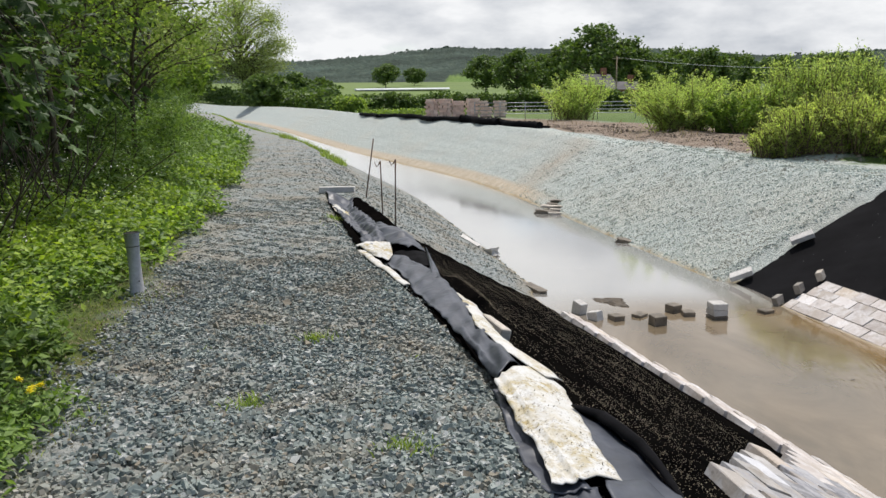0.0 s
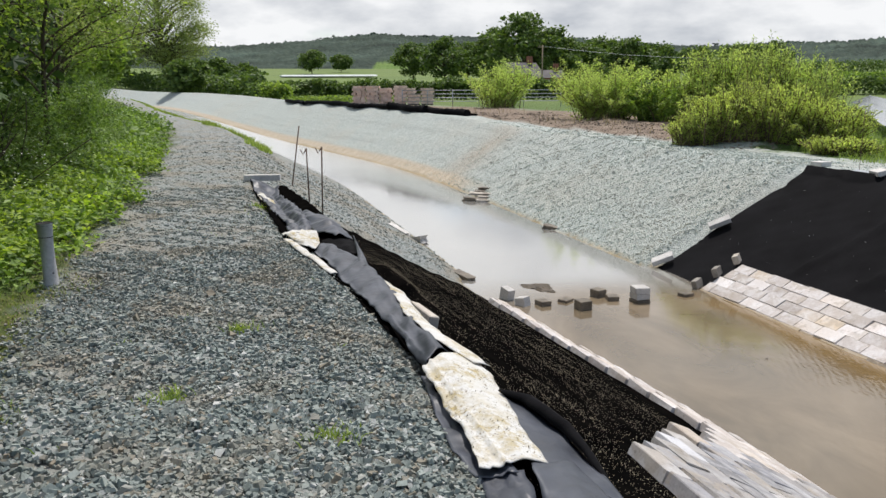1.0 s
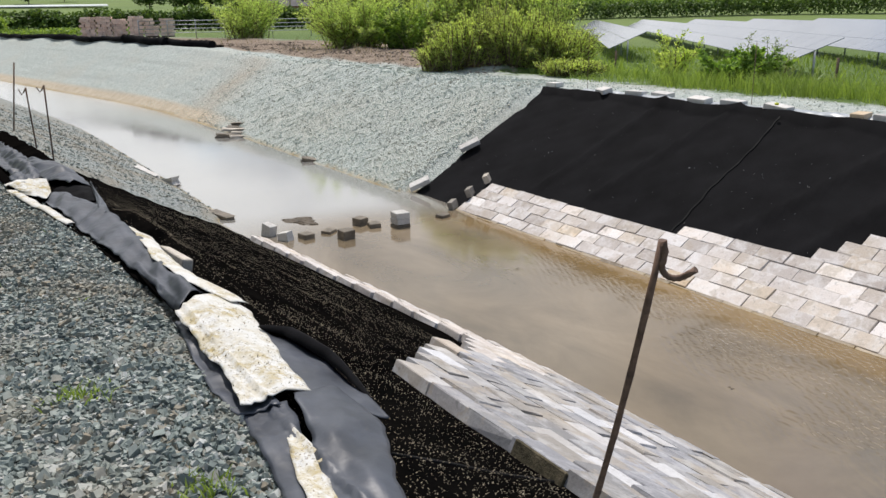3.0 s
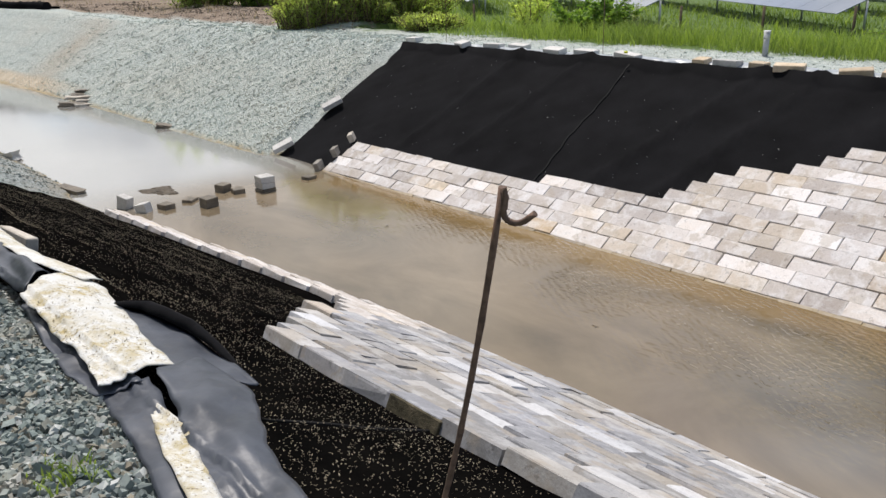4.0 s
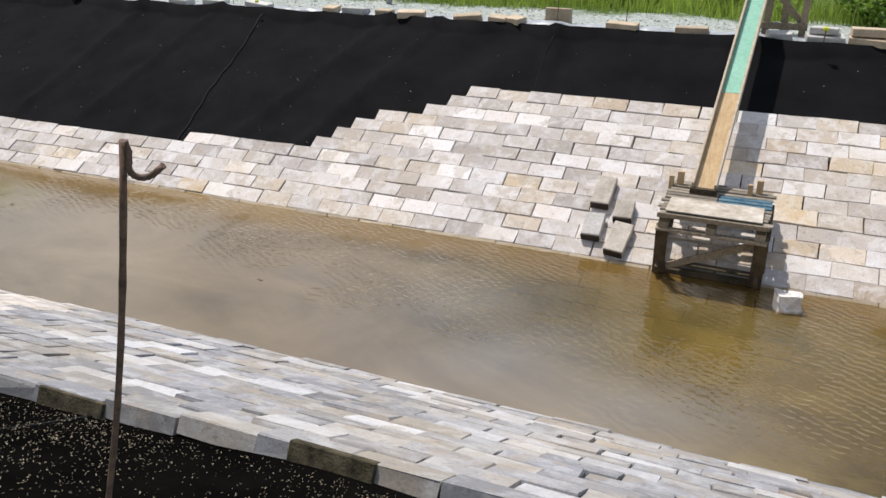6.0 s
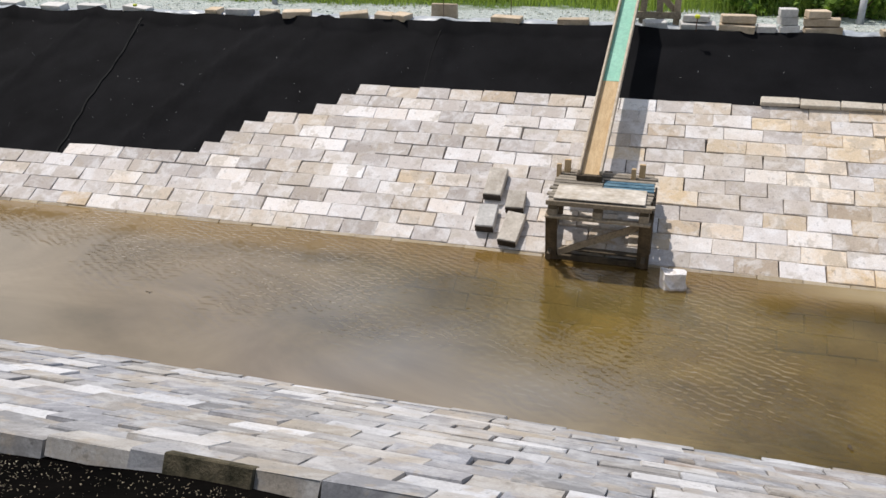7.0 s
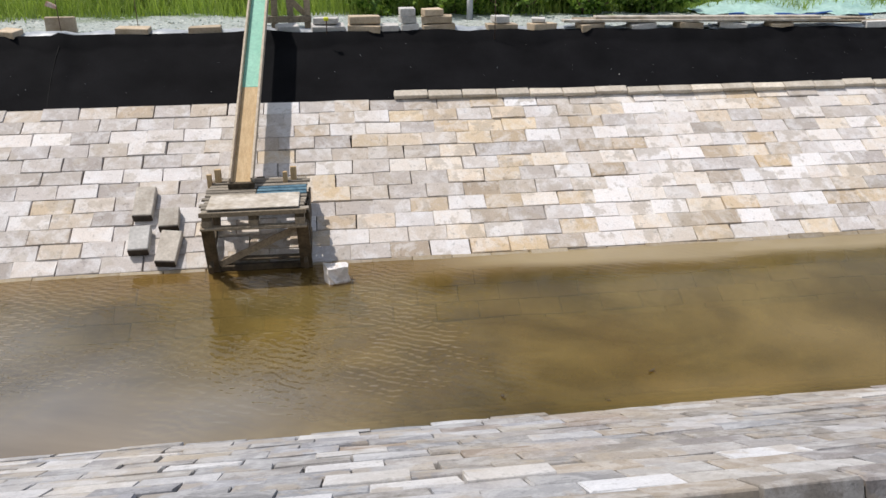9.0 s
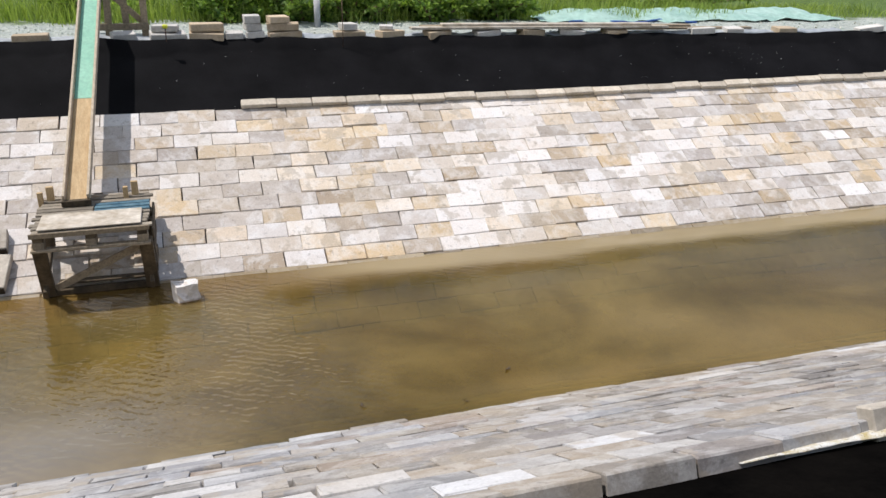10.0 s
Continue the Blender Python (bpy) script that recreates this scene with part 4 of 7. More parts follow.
for row in range(-6, 13):
    s = 0.046 + ROW * (row - 0.5)
    end = FAR_END.get(row, 12.3)
    y = end - 0.22 - (0.02 if row % 2 else 0.0)
    if row < 5 and row % 2:
        far_poses.append((far_m(s, end - 0.11, random.gauss(0, 0.003)) @ Matrix.Diagonal((1, 0.5, 1, 1)), 0 if row < 1 else 3, end, row))
        y = end - 0.22 - 0.22
    while y > -14:
        sag = -0.02 * smooth(np.array((-3.5 - y) / 3.0)) * math.sin((y + 3.5) * 0.45)
        far_poses.append((block_pose(far_m, s + float(sag), y), 0 if row < 1 else far_kind(s, y), y, row))
        y -= 0.4445 + random.gauss(0, 0.006)
lay(far_wall, far_poses, lambda y, row: -5.2 < y < 5.9 and row > 0, "far_blocks", "rows of paving blocks further along the canal")

near_wall = thing("near_block_lining", Matrix.Identity(4), "whitish grey concrete blocks paving the towpath slope", "block lining", kind="structure")
near_poses = []
for row in range(-6, 13):
    s = 2.94 - ROW * (12.5 - row)
    end = 12.2 if row < 2 else 6.3 if row < 4 else 5.75 if row < 7 else 5.25 if row < 10 else 4.75 if row < 12 else 4.35
    y = end - 0.22 - (0.22 if row % 2 else 0)
    while y > -12:
        near_poses.append((block_pose(near_m, s, y), 0 if row < -1 else 3 if y > 5.5 else 5 if random.random() < 0.97 * float(smooth(np.array((0.6 - y) / 3.6))) else 1, y, row))
        y -= 0.4445 + random.gauss(0, 0.008)
lay(near_wall, near_poses, lambda y, row: -4.3 < y < 5.2 and row > 0, "near_blocks", "rows of paving blocks further along the towpath bank")

# coping faces: one mossy stone, and a raised course on the far side
mossy = part("mossy_block", box(0.06, 0.43, 0.10, 0.006), M_MOSSY, near_wall, "block with a dark mossy face", near_m(2.925, 2.78, -0.05))
part("mossy_block", box(0.06, 0.43, 0.10, 0.006), M_MOSSY, near_wall, "block with a dark mossy face", near_m(2.925, 1.30, -0.05))
for i in range(6):
    part("coping_block", box(0.10, 0.44, 0.20, 0.008, jitter=0.004), M_GREYBLOCK, near_wall, "deep grey coping block", near_m(2.925, -3.95 - 0.45 * i, -0.035))

# ---------- loose blocks and stones ----------


def loose_block(m, material, label, name="loose_block", size=(0.215, 0.44, 0.10), group="", seed=0):
    r = random.Random(seed)
    ob = part(name, box(*size, bevel=0.008, z0=0.0, jitter=0.005, rng=r), material, m=m)
    return tagged(ob, label, "concrete block", group)


def flat_m(x, y, z, rz=0.0, rx=0.0, ry=0.0):
    return pose(x, y, z, rx, ry, rz)


# the raised course along the top of the finished paving
random.seed(21)
cap_y = -1.5
while cap_y > -13.5:
    lift = 0.0
    ob = loose_block(far_m(2.69 + 0.05 * math.sin((cap_y + 1.5) * 0.35) + random.gauss(0, 0.008), cap_y - 0.22, 0.004, random.gauss(0, 0.012), random.gauss(0, 0.02)), M_CREAM,
                     "cream concrete block laid on the top course", size=(0.12, 0.44, 0.058), group="raised top course", seed=int(-cap_y * 100))
    cap_y -= 0.452

# blocks holding down the cloth along the far crest
CREST = [(12.05, 14.05, 0.44, 0), (11.88, 12.28, 0.40, 0), (11.95, 11.45, 0.40, 0), (12.1, 10.88, 0.44, 0), (11.8, 9.72, 0.44, 0), (11.97, 9.12, 0.44, 0), (11.62, 7.98, 0.46, 0),
         (11.9, 6.74, 0.24, 1), (11.85, 6.27, 0.42, 0), (11.75, 5.70, 0.26, 1), (11.45, 5.10, 0.44, 1), (11.55, 4.22, 0.44, 1), (11.65, 3.78, 0.26, 1), (11.55, 3.47, 0.26, 1),
         (11.90, 1.97, 0.44, 1), (11.5, 0.97, 0.44, 1), (11.8, -0.12, 0.30, 0), (11.7, -0.68, 0.46, 0), (11.66, -1.18, 0.46, 1), (11.7, -1.55, 0.24, 0), (11.72, -1.84, 0.24, 0),
         (11.6, -2.22, 0.46, 1), (11.5, -3.10, 0.44, 1), (11.35, -3.64, 0.40, 1), (11.3, -4.32, 0.40, 1), (11.28, -5.07, 0.40, 0), (11.25, -5.75, 0.40, 1), (11.22, -6.4, 0.40, 0), (11.2, -7.1, 0.38, 1),
         (11.2, -8.67, 0.40, 0), (11.2, -9.25, 0.30, 0), (11.15, -10.2, 0.40, 1), (11.2, -12.0, 0.44, 0)]
random.seed(5)
for i, (x, y, ln, tan) in enumerate(CREST):
    edge = 11.88 - 0.012 * max(-y, 0)
    if x < edge:
        x, y = edge, y * edge / x
    z = float(plateau(np.array(x), np.array(y))) + 0.004
    loose_block(flat_m(x, y, z - 0.01, random.gauss(0, 9), random.gauss(0, 2.5), random.gauss(-4, 4)), M_TAN if tan else M_PALE, "buff concrete block weighing down the cloth edge" if tan else "pale concrete block weighing down the cloth edge",
                size=(0.215, ln, 0.10), group="blocks along the far crest", seed=i)
for i, (x, y, z, ln, h, tan, rz) in enumerate(((12.15, 2.98, 0.06, 0.40, 0.215, 1, 4), (11.74, -1.19, 0.14, 0.44, 0.10, 1, 6), (11.74, -1.80, 0.14, 0.22, 0.10, 0, 10), (11.76, -1.80, 0.245, 0.22, 0.10, 0, 2),
                                               (11.64, -2.20, 0.14, 0.44, 0.10, 1, -6), (11.66, -2.14, 0.245, 0.28, 0.09, 1, 9), (11.75, -0.66, 0.14, 0.34, 0.08, 0, -7), (11.52, -3.08, 0.14, 0.22, 0.09, 0, 12), (11.4, -3.6, 0.14, 0.2, 0.06, 0, -14))):
    edge = 11.91 - 0.012 * max(-y, 0)
    if x < edge:
        x, y = edge, y * edge / x
    z = float(plateau(np.array(x), np.array(y))) + 0.004 + round((z - 0.036) / 0.104) * 0.104
    loose_block(flat_m(x, y, z, rz), M_TAN if tan else M_PALE, "concrete block standing on its edge on the crest" if h > 0.2 else "concrete block stacked on others on the crest", size=(0.10 if h > 0.2 else 0.215, ln, h), group="stacked crest blocks", seed=40 + i)

# blocks holding the north edge of the far cloth
for i, (s, y, rz) in enumerate(((0.32, 14.04, -30), (1.75, 14.0, -28))):
    loose_block(far_m(s, y, 0.0, radians(rz)), M_PALE, "pale concrete block pinning the side of the black cloth", size=(0.44, 0.215, 0.10), group="cloth edge blocks", seed=60 + i)

# unfinished end of the paving: blocks stood on end
for i, (s, y) in enumerate(((0.04, 12.40), (0.47, 12.36), (0.92, 12.34))):
    loose_block(far_m(s, y, -0.01, radians(28 + 9 * i), 0.25), M_DULL if i < 2 else M_GREYBLOCK, "grey concrete block stood on end at the paving edge", size=(0.215, 0.11, 0.16), group="end blocks", seed=70 + i)
for i, (x, y, top, w, d, rz, rx) in enumerate(((4.52, 12.75, -1.74, 0.16, 0.22, 20, 12), (4.74, 12.1, -1.80, 0.16, 0.22, 30, -14), (5.02, 12.12, -1.87, 0.20, 0.24, 10, 0), (5.46, 12.25, -1.90, 0.24, 0.18, 35, 4),
                                              (5.56, 11.72, -1.80, 0.22, 0.22, 8, 2), (6.17, 12.38, -1.82, 0.22, 0.20, 20, 0), (6.30, 12.10, -1.87, 0.20, 0.22, -12, 0), (7.66, 12.0, -1.89, 0.22, 0.18, 15, 3))):
    loose_block(flat_m(x, y, -2.4, rz, rx), M_WET_BLOCK if i != 0 and i != 1 else M_PALE, "wet grey concrete block standing in the shallow water", size=(w, d, top + 2.4), group="blocks in the water", seed=80 + i)
for i, (z, h, rz) in enumerate(((-2.4, 0.50, 6), (-1.895, 0.10, 2), (-1.79, 0.10, -5))):
    loose_block(flat_m(6.70, 11.86, z, rz), M_WET_BLOCK if i == 0 else M_PALE, "concrete block stacked in the shallow water", size=(0.26, 0.26, h), group="block stack in the water", seed=90 + i)

# loose blocks on the slope beside the landing stage
M_END_SHADE = simple("end_shade", (0.018, 0.013, 0.009), (0.055, 0.040, 0.028), 14, 0.7)
for i, (s, y, ln, rz) in enumerate(((0.96, 1.46, 0.43, -1), (0.43, 1.46, 0.34, 1), (0.71, 1.17, 0.27, 2), (0.30, 1.14, 0.43, -6))):
    ob = loose_block(far_m(s, y, 0.012, radians(rz)), M_GREYBLOCK if i != 1 else M_PALE, "loose concrete block with a lower end darkened as shade", size=(ln, 0.215, 0.095), group="loose blocks by the stage", seed=100 + i)
    # thin dark slab over the lower end, painting its shade
    part("dirty_end", box(0.02, 0.209, 0.088, 0.004, z0=0.002), M_END_SHADE, ob, "dark face painted as shade", Matrix.Translation((-ln / 2 - 0.004, 0, 0)))


def rough_stone(name, m, size, material, label, seed, category="stone", group=""):
    r = random.Random(seed)
    bm = bmesh.new()
    bmesh.ops.create_cube(bm, size=1.0)
    bmesh.ops.subdivide_edges(bm, edges=bm.edges[:], cuts=2, use_grid_fill=True)
    for v in bm.verts:
        d = v.co.normalized() * 0.12 * r.uniform(-1, 1)
        v.co = Vector(((v.co.x * 0.86 + d.x) * size[0], (v.co.y * 0.86 + d.y) * size[1], (v.co.z * 0.86 + d.z + 0.5) * size[2]))
    return tagged(part(name, bm, material, m=m), label, category, group)


rough_stone("broken_block", flat_m(7.72, -0.64, -2.0, 14), (0.20, 0.24, 0.24), M_BLOCK_WHITE, "broken pale concrete lump lying in the water's edge", 3)
# stones at the northern water's edge
for i, (x, y, z, sx, sy, sz, rz) in enumerate(((7.75, 24.6, -2.0, 0.35, 0.85, 0.16, 60), (8.2, 24.7, -2.0, 0.4, 0.8, 0.18, 80), (8.35, 25.3, -1.90, 0.4, 0.9, 0.16, 55), (8.1, 25.0, -1.84, 0.35, 0.9, 0.10, 75), (8.55, 25.6, -1.76, 0.3, 0.8, 0.10, 60), (7.95, 24.3, -2.02, 0.3, 0.6, 0.14, 85))):
    rough_stone("flat_stone", flat_m(x, y, z, rz, 4), (sx, sy, sz), M_GREYBLOCK if i % 2 else M_WET_BLOCK, "flat brown slab in a heap at the water's edge", 200 + i, "stone slab", "slab heap")
rough_stone("flat_stone", flat_m(8.05, 18.95, -1.98, 40, 8), (0.25, 0.5, 0.13), M_WET_BLOCK, "brown slab half in the water below the gravel bank", 210, "stone slab")
rough_stone("flat_stone", flat_m(4.28, 18.1, -1.99, 28, -14), (0.28, 0.55, 0.2), M_PALE, "grey concrete slab tipped into the water's edge", 211, "stone slab")
rough_stone("flat_stone", flat_m(3.92, 18.8, -1.78, 20, 10), (0.18, 1.0, 0.12), M_PALE, "long pale concrete slab on the gravel slope", 212, "stone slab")
rough_stone("flat_stone", flat_m(4.28, 14.4, -2.0, 20, 5), (0.25, 0.7, 0.14), M_WET_BLOCK, "dark wet slab at the water's edge", 213, "stone slab")
bm = bmesh.new()
bmesh.ops.create_icosphere(bm, subdivisions=4, radius=1.0)
rmud = random.Random(8)
for v in bm.verts:
    edge = 1 + 0.22 * math.sin(3 * math.atan2(v.co.y, v.co.x) + 0.8) + 0.10 * math.sin(7 * math.atan2(v.co.y, v.co.x))
    v.co = Vector((v.co.x * 0.24 * edge, v.co.y * 0.36 * edge, v.co.z * 0.022 + rmud.gauss(0, 0.005)))
tagged(part("mud_bar", bm, simple("mud", (0.05, 0.037, 0.024), (0.10, 0.075, 0.048), 5, 0.6), m=flat_m(5.40, 13.25, -1.953, 20)), "low brown mud bar just breaking the water", "mud bar")

# ---------- landing stage of pallets with a sloping chute ----------
stage = thing("pallet_stage", Matrix.Identity(4), "rough working platform of weathered pallets standing at the water's edge", "platform")
DZ = -1.16


def plank(name, a, b, w, h, material, parent, label="", roll=0.0):
    """A plank from a to b, w wide and h thick."""
    a, b = Vector(a), Vector(b)
    d = (b - a).normalized()
    up = Vector((0, 0, 1)) if abs(d.z) < 0.95 else Vector((1, 0, 0))
    y = up.cross(d).normalized()
    z = d.cross(y)
    m = Matrix((d, y, z)).transposed().to_4x4()
    m.translation = (a + b) / 2
    return part(name, box((b - a).length, w, h, 0.004, jitter=0.002), material, parent, label, m @ Matrix.Rotation(roll, 4, "X"))


for i in range(11):
    x = 7.86 + i * 0.1
    y0, y1, z = -0.37 + random.uniform(-0.03, 0.03), 0.69 + random.uniform(-0.03, 0.03), DZ - 0.014 - random.uniform(0, 0.01)
    if i in (5, 6, 7):
        plank("slat", (x, 0.17, z), (x, y1, z), 0.07, 0.022, M_SLAT, stage)
        plank("slat", (x, y0, z), (x, 0.16, z), 0.07, 0.022, M_BLUE, stage, "blue-painted slat")
    else:
        plank("slat", (x, y0, z), (x, y1, z), 0.07, 0.022, M_SLAT, stage)
plank("board", (8.05, -0.30, DZ + 0.012), (8.05, 0.62, DZ + 0.012), 0.44, 0.014, M_PLY, stage, "splashed plywood board")
for y in (-0.30, 0.16, 0.62):
    plank("bearer", (7.80, y, DZ - 0.06), (9.0, y, DZ - 0.06), 0.09, 0.07, M_WOOD_DARK, stage)
    plank("pallet_foot", (7.80, y, DZ - 0.135), (7.93, y, DZ - 0.135), 0.10, 0.075, M_WOOD, stage)
plank("lower_board", (7.815, -0.37, DZ - 0.185), (7.815, 0.69, DZ - 0.175), 0.10, 0.022, M_WOOD, stage)
plank("front_board", (7.80, -0.37, DZ - 0.03), (7.80, 0.69, DZ - 0.03), 0.02, 0.05, M_WOOD, stage)
for y, yb in ((0.63, 0.655), (-0.32, -0.325)):
    plank("leg", (7.86, y, DZ - 0.17), (8.15, yb, -1.95), 0.125, 0.085, M_WOOD_DARK, stage)
    plank("leg", (8.62, y, DZ - 0.10), (8.62, yb, -1.66), 0.09, 0.075, M_WOOD_DARK, stage)
    plank("side_rail", (7.95, yb, -1.86), (8.62, yb, -1.62), 0.04, 0.09, M_WOOD_DARK, stage)
for z, x1 in ((-1.34, 8.86), (-1.52, 8.78), (-1.70, 8.52)):
    plank("side_board", (8.02, -0.385, z), (x1, -0.385, z + 0.004), 0.02, 0.10, M_WOOD_DARK, stage)
for x in (8.25, 8.55):
    plank("side_post", (x, -0.345, DZ - 0.09), (x, -0.345, -1.90 + 0.5 * (x - 8.1)), 0.06, 0.08, M_WOOD_DARK, stage)
plank("inner_board", (8.22, -0.28, -1.86), (8.22, 0.56, -1.85), 0.10, 0.02, M_WOOD_DARK, stage)
plank("foot_rail", (8.16, -0.36, -1.935), (8.16, 0.64, -1.935), 0.08, 0.07, M_WOOD_DARK, stage)
plank("brace", (8.10, 0.58, -1.86), (7.94, -0.26, -1.42), 0.025, 0.07, M_WOOD, stage)
for y in (0.60, -0.22):
    plank("stub_post", (8.78, y, DZ - 0.1), (8.80, y, DZ + 0.14), 0.07, 0.05, M_PINE, stage, "pale pine stub")
    plank("stub_post", (8.74, y + 0.09, DZ - 0.1), (8.75, y + 0.09, DZ + 0.10), 0.05, 0.05, M_PINE, stage, "pale pine stub")

chute = thing("block_chute", Matrix.Identity(4), "long wooden chute with pale green upper floor leaning on the platform", "chute")
C0, C1 = Vector((8.55, 0.33, DZ + 0.03)), Vector((12.75, 0.16, DZ + 0.03 + 4.2 * 0.545))
CK = C0 + (C1 - C0) * 0.336
plank("lower_floor", C0, CK, 0.20, 0.016, M_PINE, chute, "bare plywood floor")
plank("upper_floor", CK, C1, 0.20, 0.016, M_GREEN, chute, "pale green painted floor")
for off in (0.115, -0.115):
    plank("side_board", C0 + Vector((0, off, 0.04)), C1 + Vector((0, off, 0.04)), 0.028, 0.10, M_PALE_TIMBER, chute)
plank("end_stop", C0 + Vector((-0.01, -0.14, 0.0)), C0 + Vector((-0.01, 0.14, 0.0)), 0.06, 0.06, M_WOOD_DARK, chute)

trestle = thing("chute_trestle", Matrix.Identity(4), "rough wooden trestle carrying the top of the chute", "trestle")
for x, y, lean in ((12.15, 0.02, 0.05), (12.22, -0.14, -0.03), (12.15, -0.42, 0.02), (12.6, 0.35, -0.02)):
    plank("post", (x, y + lean, 0.0), (x, y, 1.15), 0.09, 0.06, M_WOOD, trestle)
plank("rail", (12.1, -0.46, 0.17), (12.1, 0.36, 0.17), 0.03, 0.09, M_WOOD, trestle)
plank("rail", (12.25, -0.46, 0.78), (12.25, 0.40, 0.80), 0.03, 0.09, M_WOOD, trestle)
plank("brace", (12.2, -0.40, 0.2), (12.2, 0.30, 0.9), 0.03, 0.08, M_WOOD, trestle)
peg = thing("marker_peg", pose(11.52, -0.67, 0.16), "short peg with a yellow safety cap", "marker peg")
part("pin", tube([(0, 0, -0.12), (0, 0, 0.06)], 0.008, 6), M_RUST, peg)
part("cap", box(0.06, 0.07, 0.05, 0.012, z0=0.05), M_YELLOW, peg, "yellow plastic cap")
peg2 = thing("marker_peg", pose(11.60, 8.0, 0.17), "short peg with a yellow safety cap", "marker peg")
part("cap", box(0.05, 0.06, 0.04, 0.01, z0=-0.02), M_YELLOW, peg2, "yellow plastic cap")

# long timbers lying on the crest
for i, (x, z, y0, y1) in enumerate(((11.80, 0.112, -4.1, -8.4), (11.97, 0.112, -4.3, -8.9), (11.88, 0.150, -4.6, -8.1), (12.05, 0.05, -7.7, -10.2))):
    t = thing("long_timber", pose(x, y0, float(plateau(np.array(x), np.array(y0))) + z + 0.014), "long weathered scaffold plank lying on the crest blocks", "timber plank", "crest timbers")
    plank("plank", (0, 0, 0), (random.uniform(-0.12, -0.04), y1 - y0, 0.009 * (y1 - y0)), 0.15, 0.035, M_WOOD if i % 2 else M_PLY, t)

# plastic marker pipes
for x, y, h, r, white, lab in ((13.45, 6.47, 0.44, 0.055, True, "grey plastic pipe with a white cap on the gravel crest"), (13.15, -2.95, 0.52, 0.055, False, "grey plastic pipe standing on the gravel crest")):
    p = thing("marker_pipe", pose(x, y, float(ground_z(x, y)) - 0.05), lab, "pipe post", "crest pipes")
    part("pipe", tube([(0, 0, 0), (0, 0, h)], r, 12), M_GREYPIPE, p)
    if white:
        part("cap", tube([(0, 0, h - 0.12), (0, 0, h + 0.02)], r + 0.006, 12), M_WHITE, p, "white cap")

post = thing("pipe_post", pose(-1.60, 7.36, -0.03, 0.6, -1.2), "short grey plastic pipe post at the path edge", "pipe post")
bm = tube([(0, 0, 0), (0, 0, 0.575)], 0.068, 20, cap=False)
part("pipe", bm, M_GREYPIPE, post)
# solid plug, the shade inside the open pipe put into its colour
part("bore", tube([(0, 0, 0.45), (0, 0, 0.5745)], 0.060, 20), M_HOLE, post, "dark plug drawn as the shaded hollow")
part("collar", tube([(0, 0, 0.555), (0, 0, 0.577)], [0.069, 0.0695], 20, cap=False), M_HOLE, post, "dark rim")
part("bolt", tube([(0.035, -0.058, 0.14), (0.04, -0.07, 0.14)], 0.006, 6), M_HOLE, post)

# ---------- steel pins ----------
hook_pin = thing("hooked_pin", Matrix.Identity(4), "rusty steel pin with a hooked top driven into the bank", "steel pin")
top = Vector((1.197, 0.918, 1.213))
foot = Vector((1.205, 1.285, -0.12))
axis = (top - foot).normalized()
side = Vector((0.42, -0.90, 0.05)).normalized()
part("shaft", tube([foot.lerp(top, f) + Vector((0.022, -0.012, 0)) * math.sin(math.pi * f) for f in np.linspace(0, 1, 9)], 0.0085, 10), M_RUST, hook_pin)
bendpts = [top + side * 0.002, top + side * 0.012 - axis * 0.025, top + side * 0.014 - axis * 0.05]
for k in range(9):
    a = math.pi * (1.0 + k / 8 * 0.80)
    bendpts.append(top + side * (0.045 + 0.032 * math.cos(a)) - axis * (0.052 - 0.032 * math.sin(a)) * 1.0)
bendpts.append(bendpts[-1] + side * 0.012 + axis * 0.012)
part("hook", tube(bendpts, 0.0075, 10), M_RUST, hook_pin)

for i, (foot, top) in enumerate((((1.08, 14.45, -0.05), (1.24, 14.45, 1.02)), ((1.26, 13.3, -0.2), (1.24, 13.3, 0.70)), ((1.38, 12.5, -0.3), (1.40, 12.5, 0.78)))):
    pin = thing("steel_pin", Matrix.Identity(4), "thin rusty reinforcing bar standing in the bank edge", "steel pin", "pins by the cloth end")
    part("bar", tube([foot, top], 0.012, 7), M_RUST, pin)
    if i:
        t = Vector(top)
        part("hook", tube([t, t + Vector((-0.03, 0, -0.06)), t + Vector((-0.06, 0, -0.10)), t + Vector((-0.10, 0, -0.02))], 0.010, 6), M_RUST, pin)
for x, y, h in ((12.35, 2.0, 0.8), (12.3, 9.0, 1.1), (12.25, 13.2, 1.2), (11.6, -3.05, 0.7), (12.0, 2.95, 0.9)):
    pin = thing("steel_pin", Matrix.Identity(4), "thin rusty bar standing on the gravel crest", "steel pin", "crest pins")
    part("bar", tube([(x, y, -0.1), (x + random.uniform(-0.02, 0.02), y + random.uniform(-0.03, 0.03), h)], 0.006, 6), M_RUST, pin)
    if (x, y) == (12.0, 2.95):
        part("tag", box(0.02, 0.13, 0.07, 0.006, jitter=0.012), M_TAPE, pin, "torn orange and white marker tape", flat_m(x, y + 0.07, 0.42, 0, 25))

# kerb piece at the end of the cloth
kerb = loose_block(flat_m(0.58, 15.0, 0.0, 82, 0, 2), M_PALE, "grey concrete kerb laid across the cloth end", name="kerb_block", size=(0.20, 0.66, 0.11), seed=120)
loose_block(flat_m(1.43, 6.1, -0.22, 6, 0, 14), M_GREYBLOCK, "concrete kerb half hidden under the cloth fold", name="kerb_block", size=(0.09, 0.5, 0.10), seed=121)

# ---------- membranes along the path edge ----------


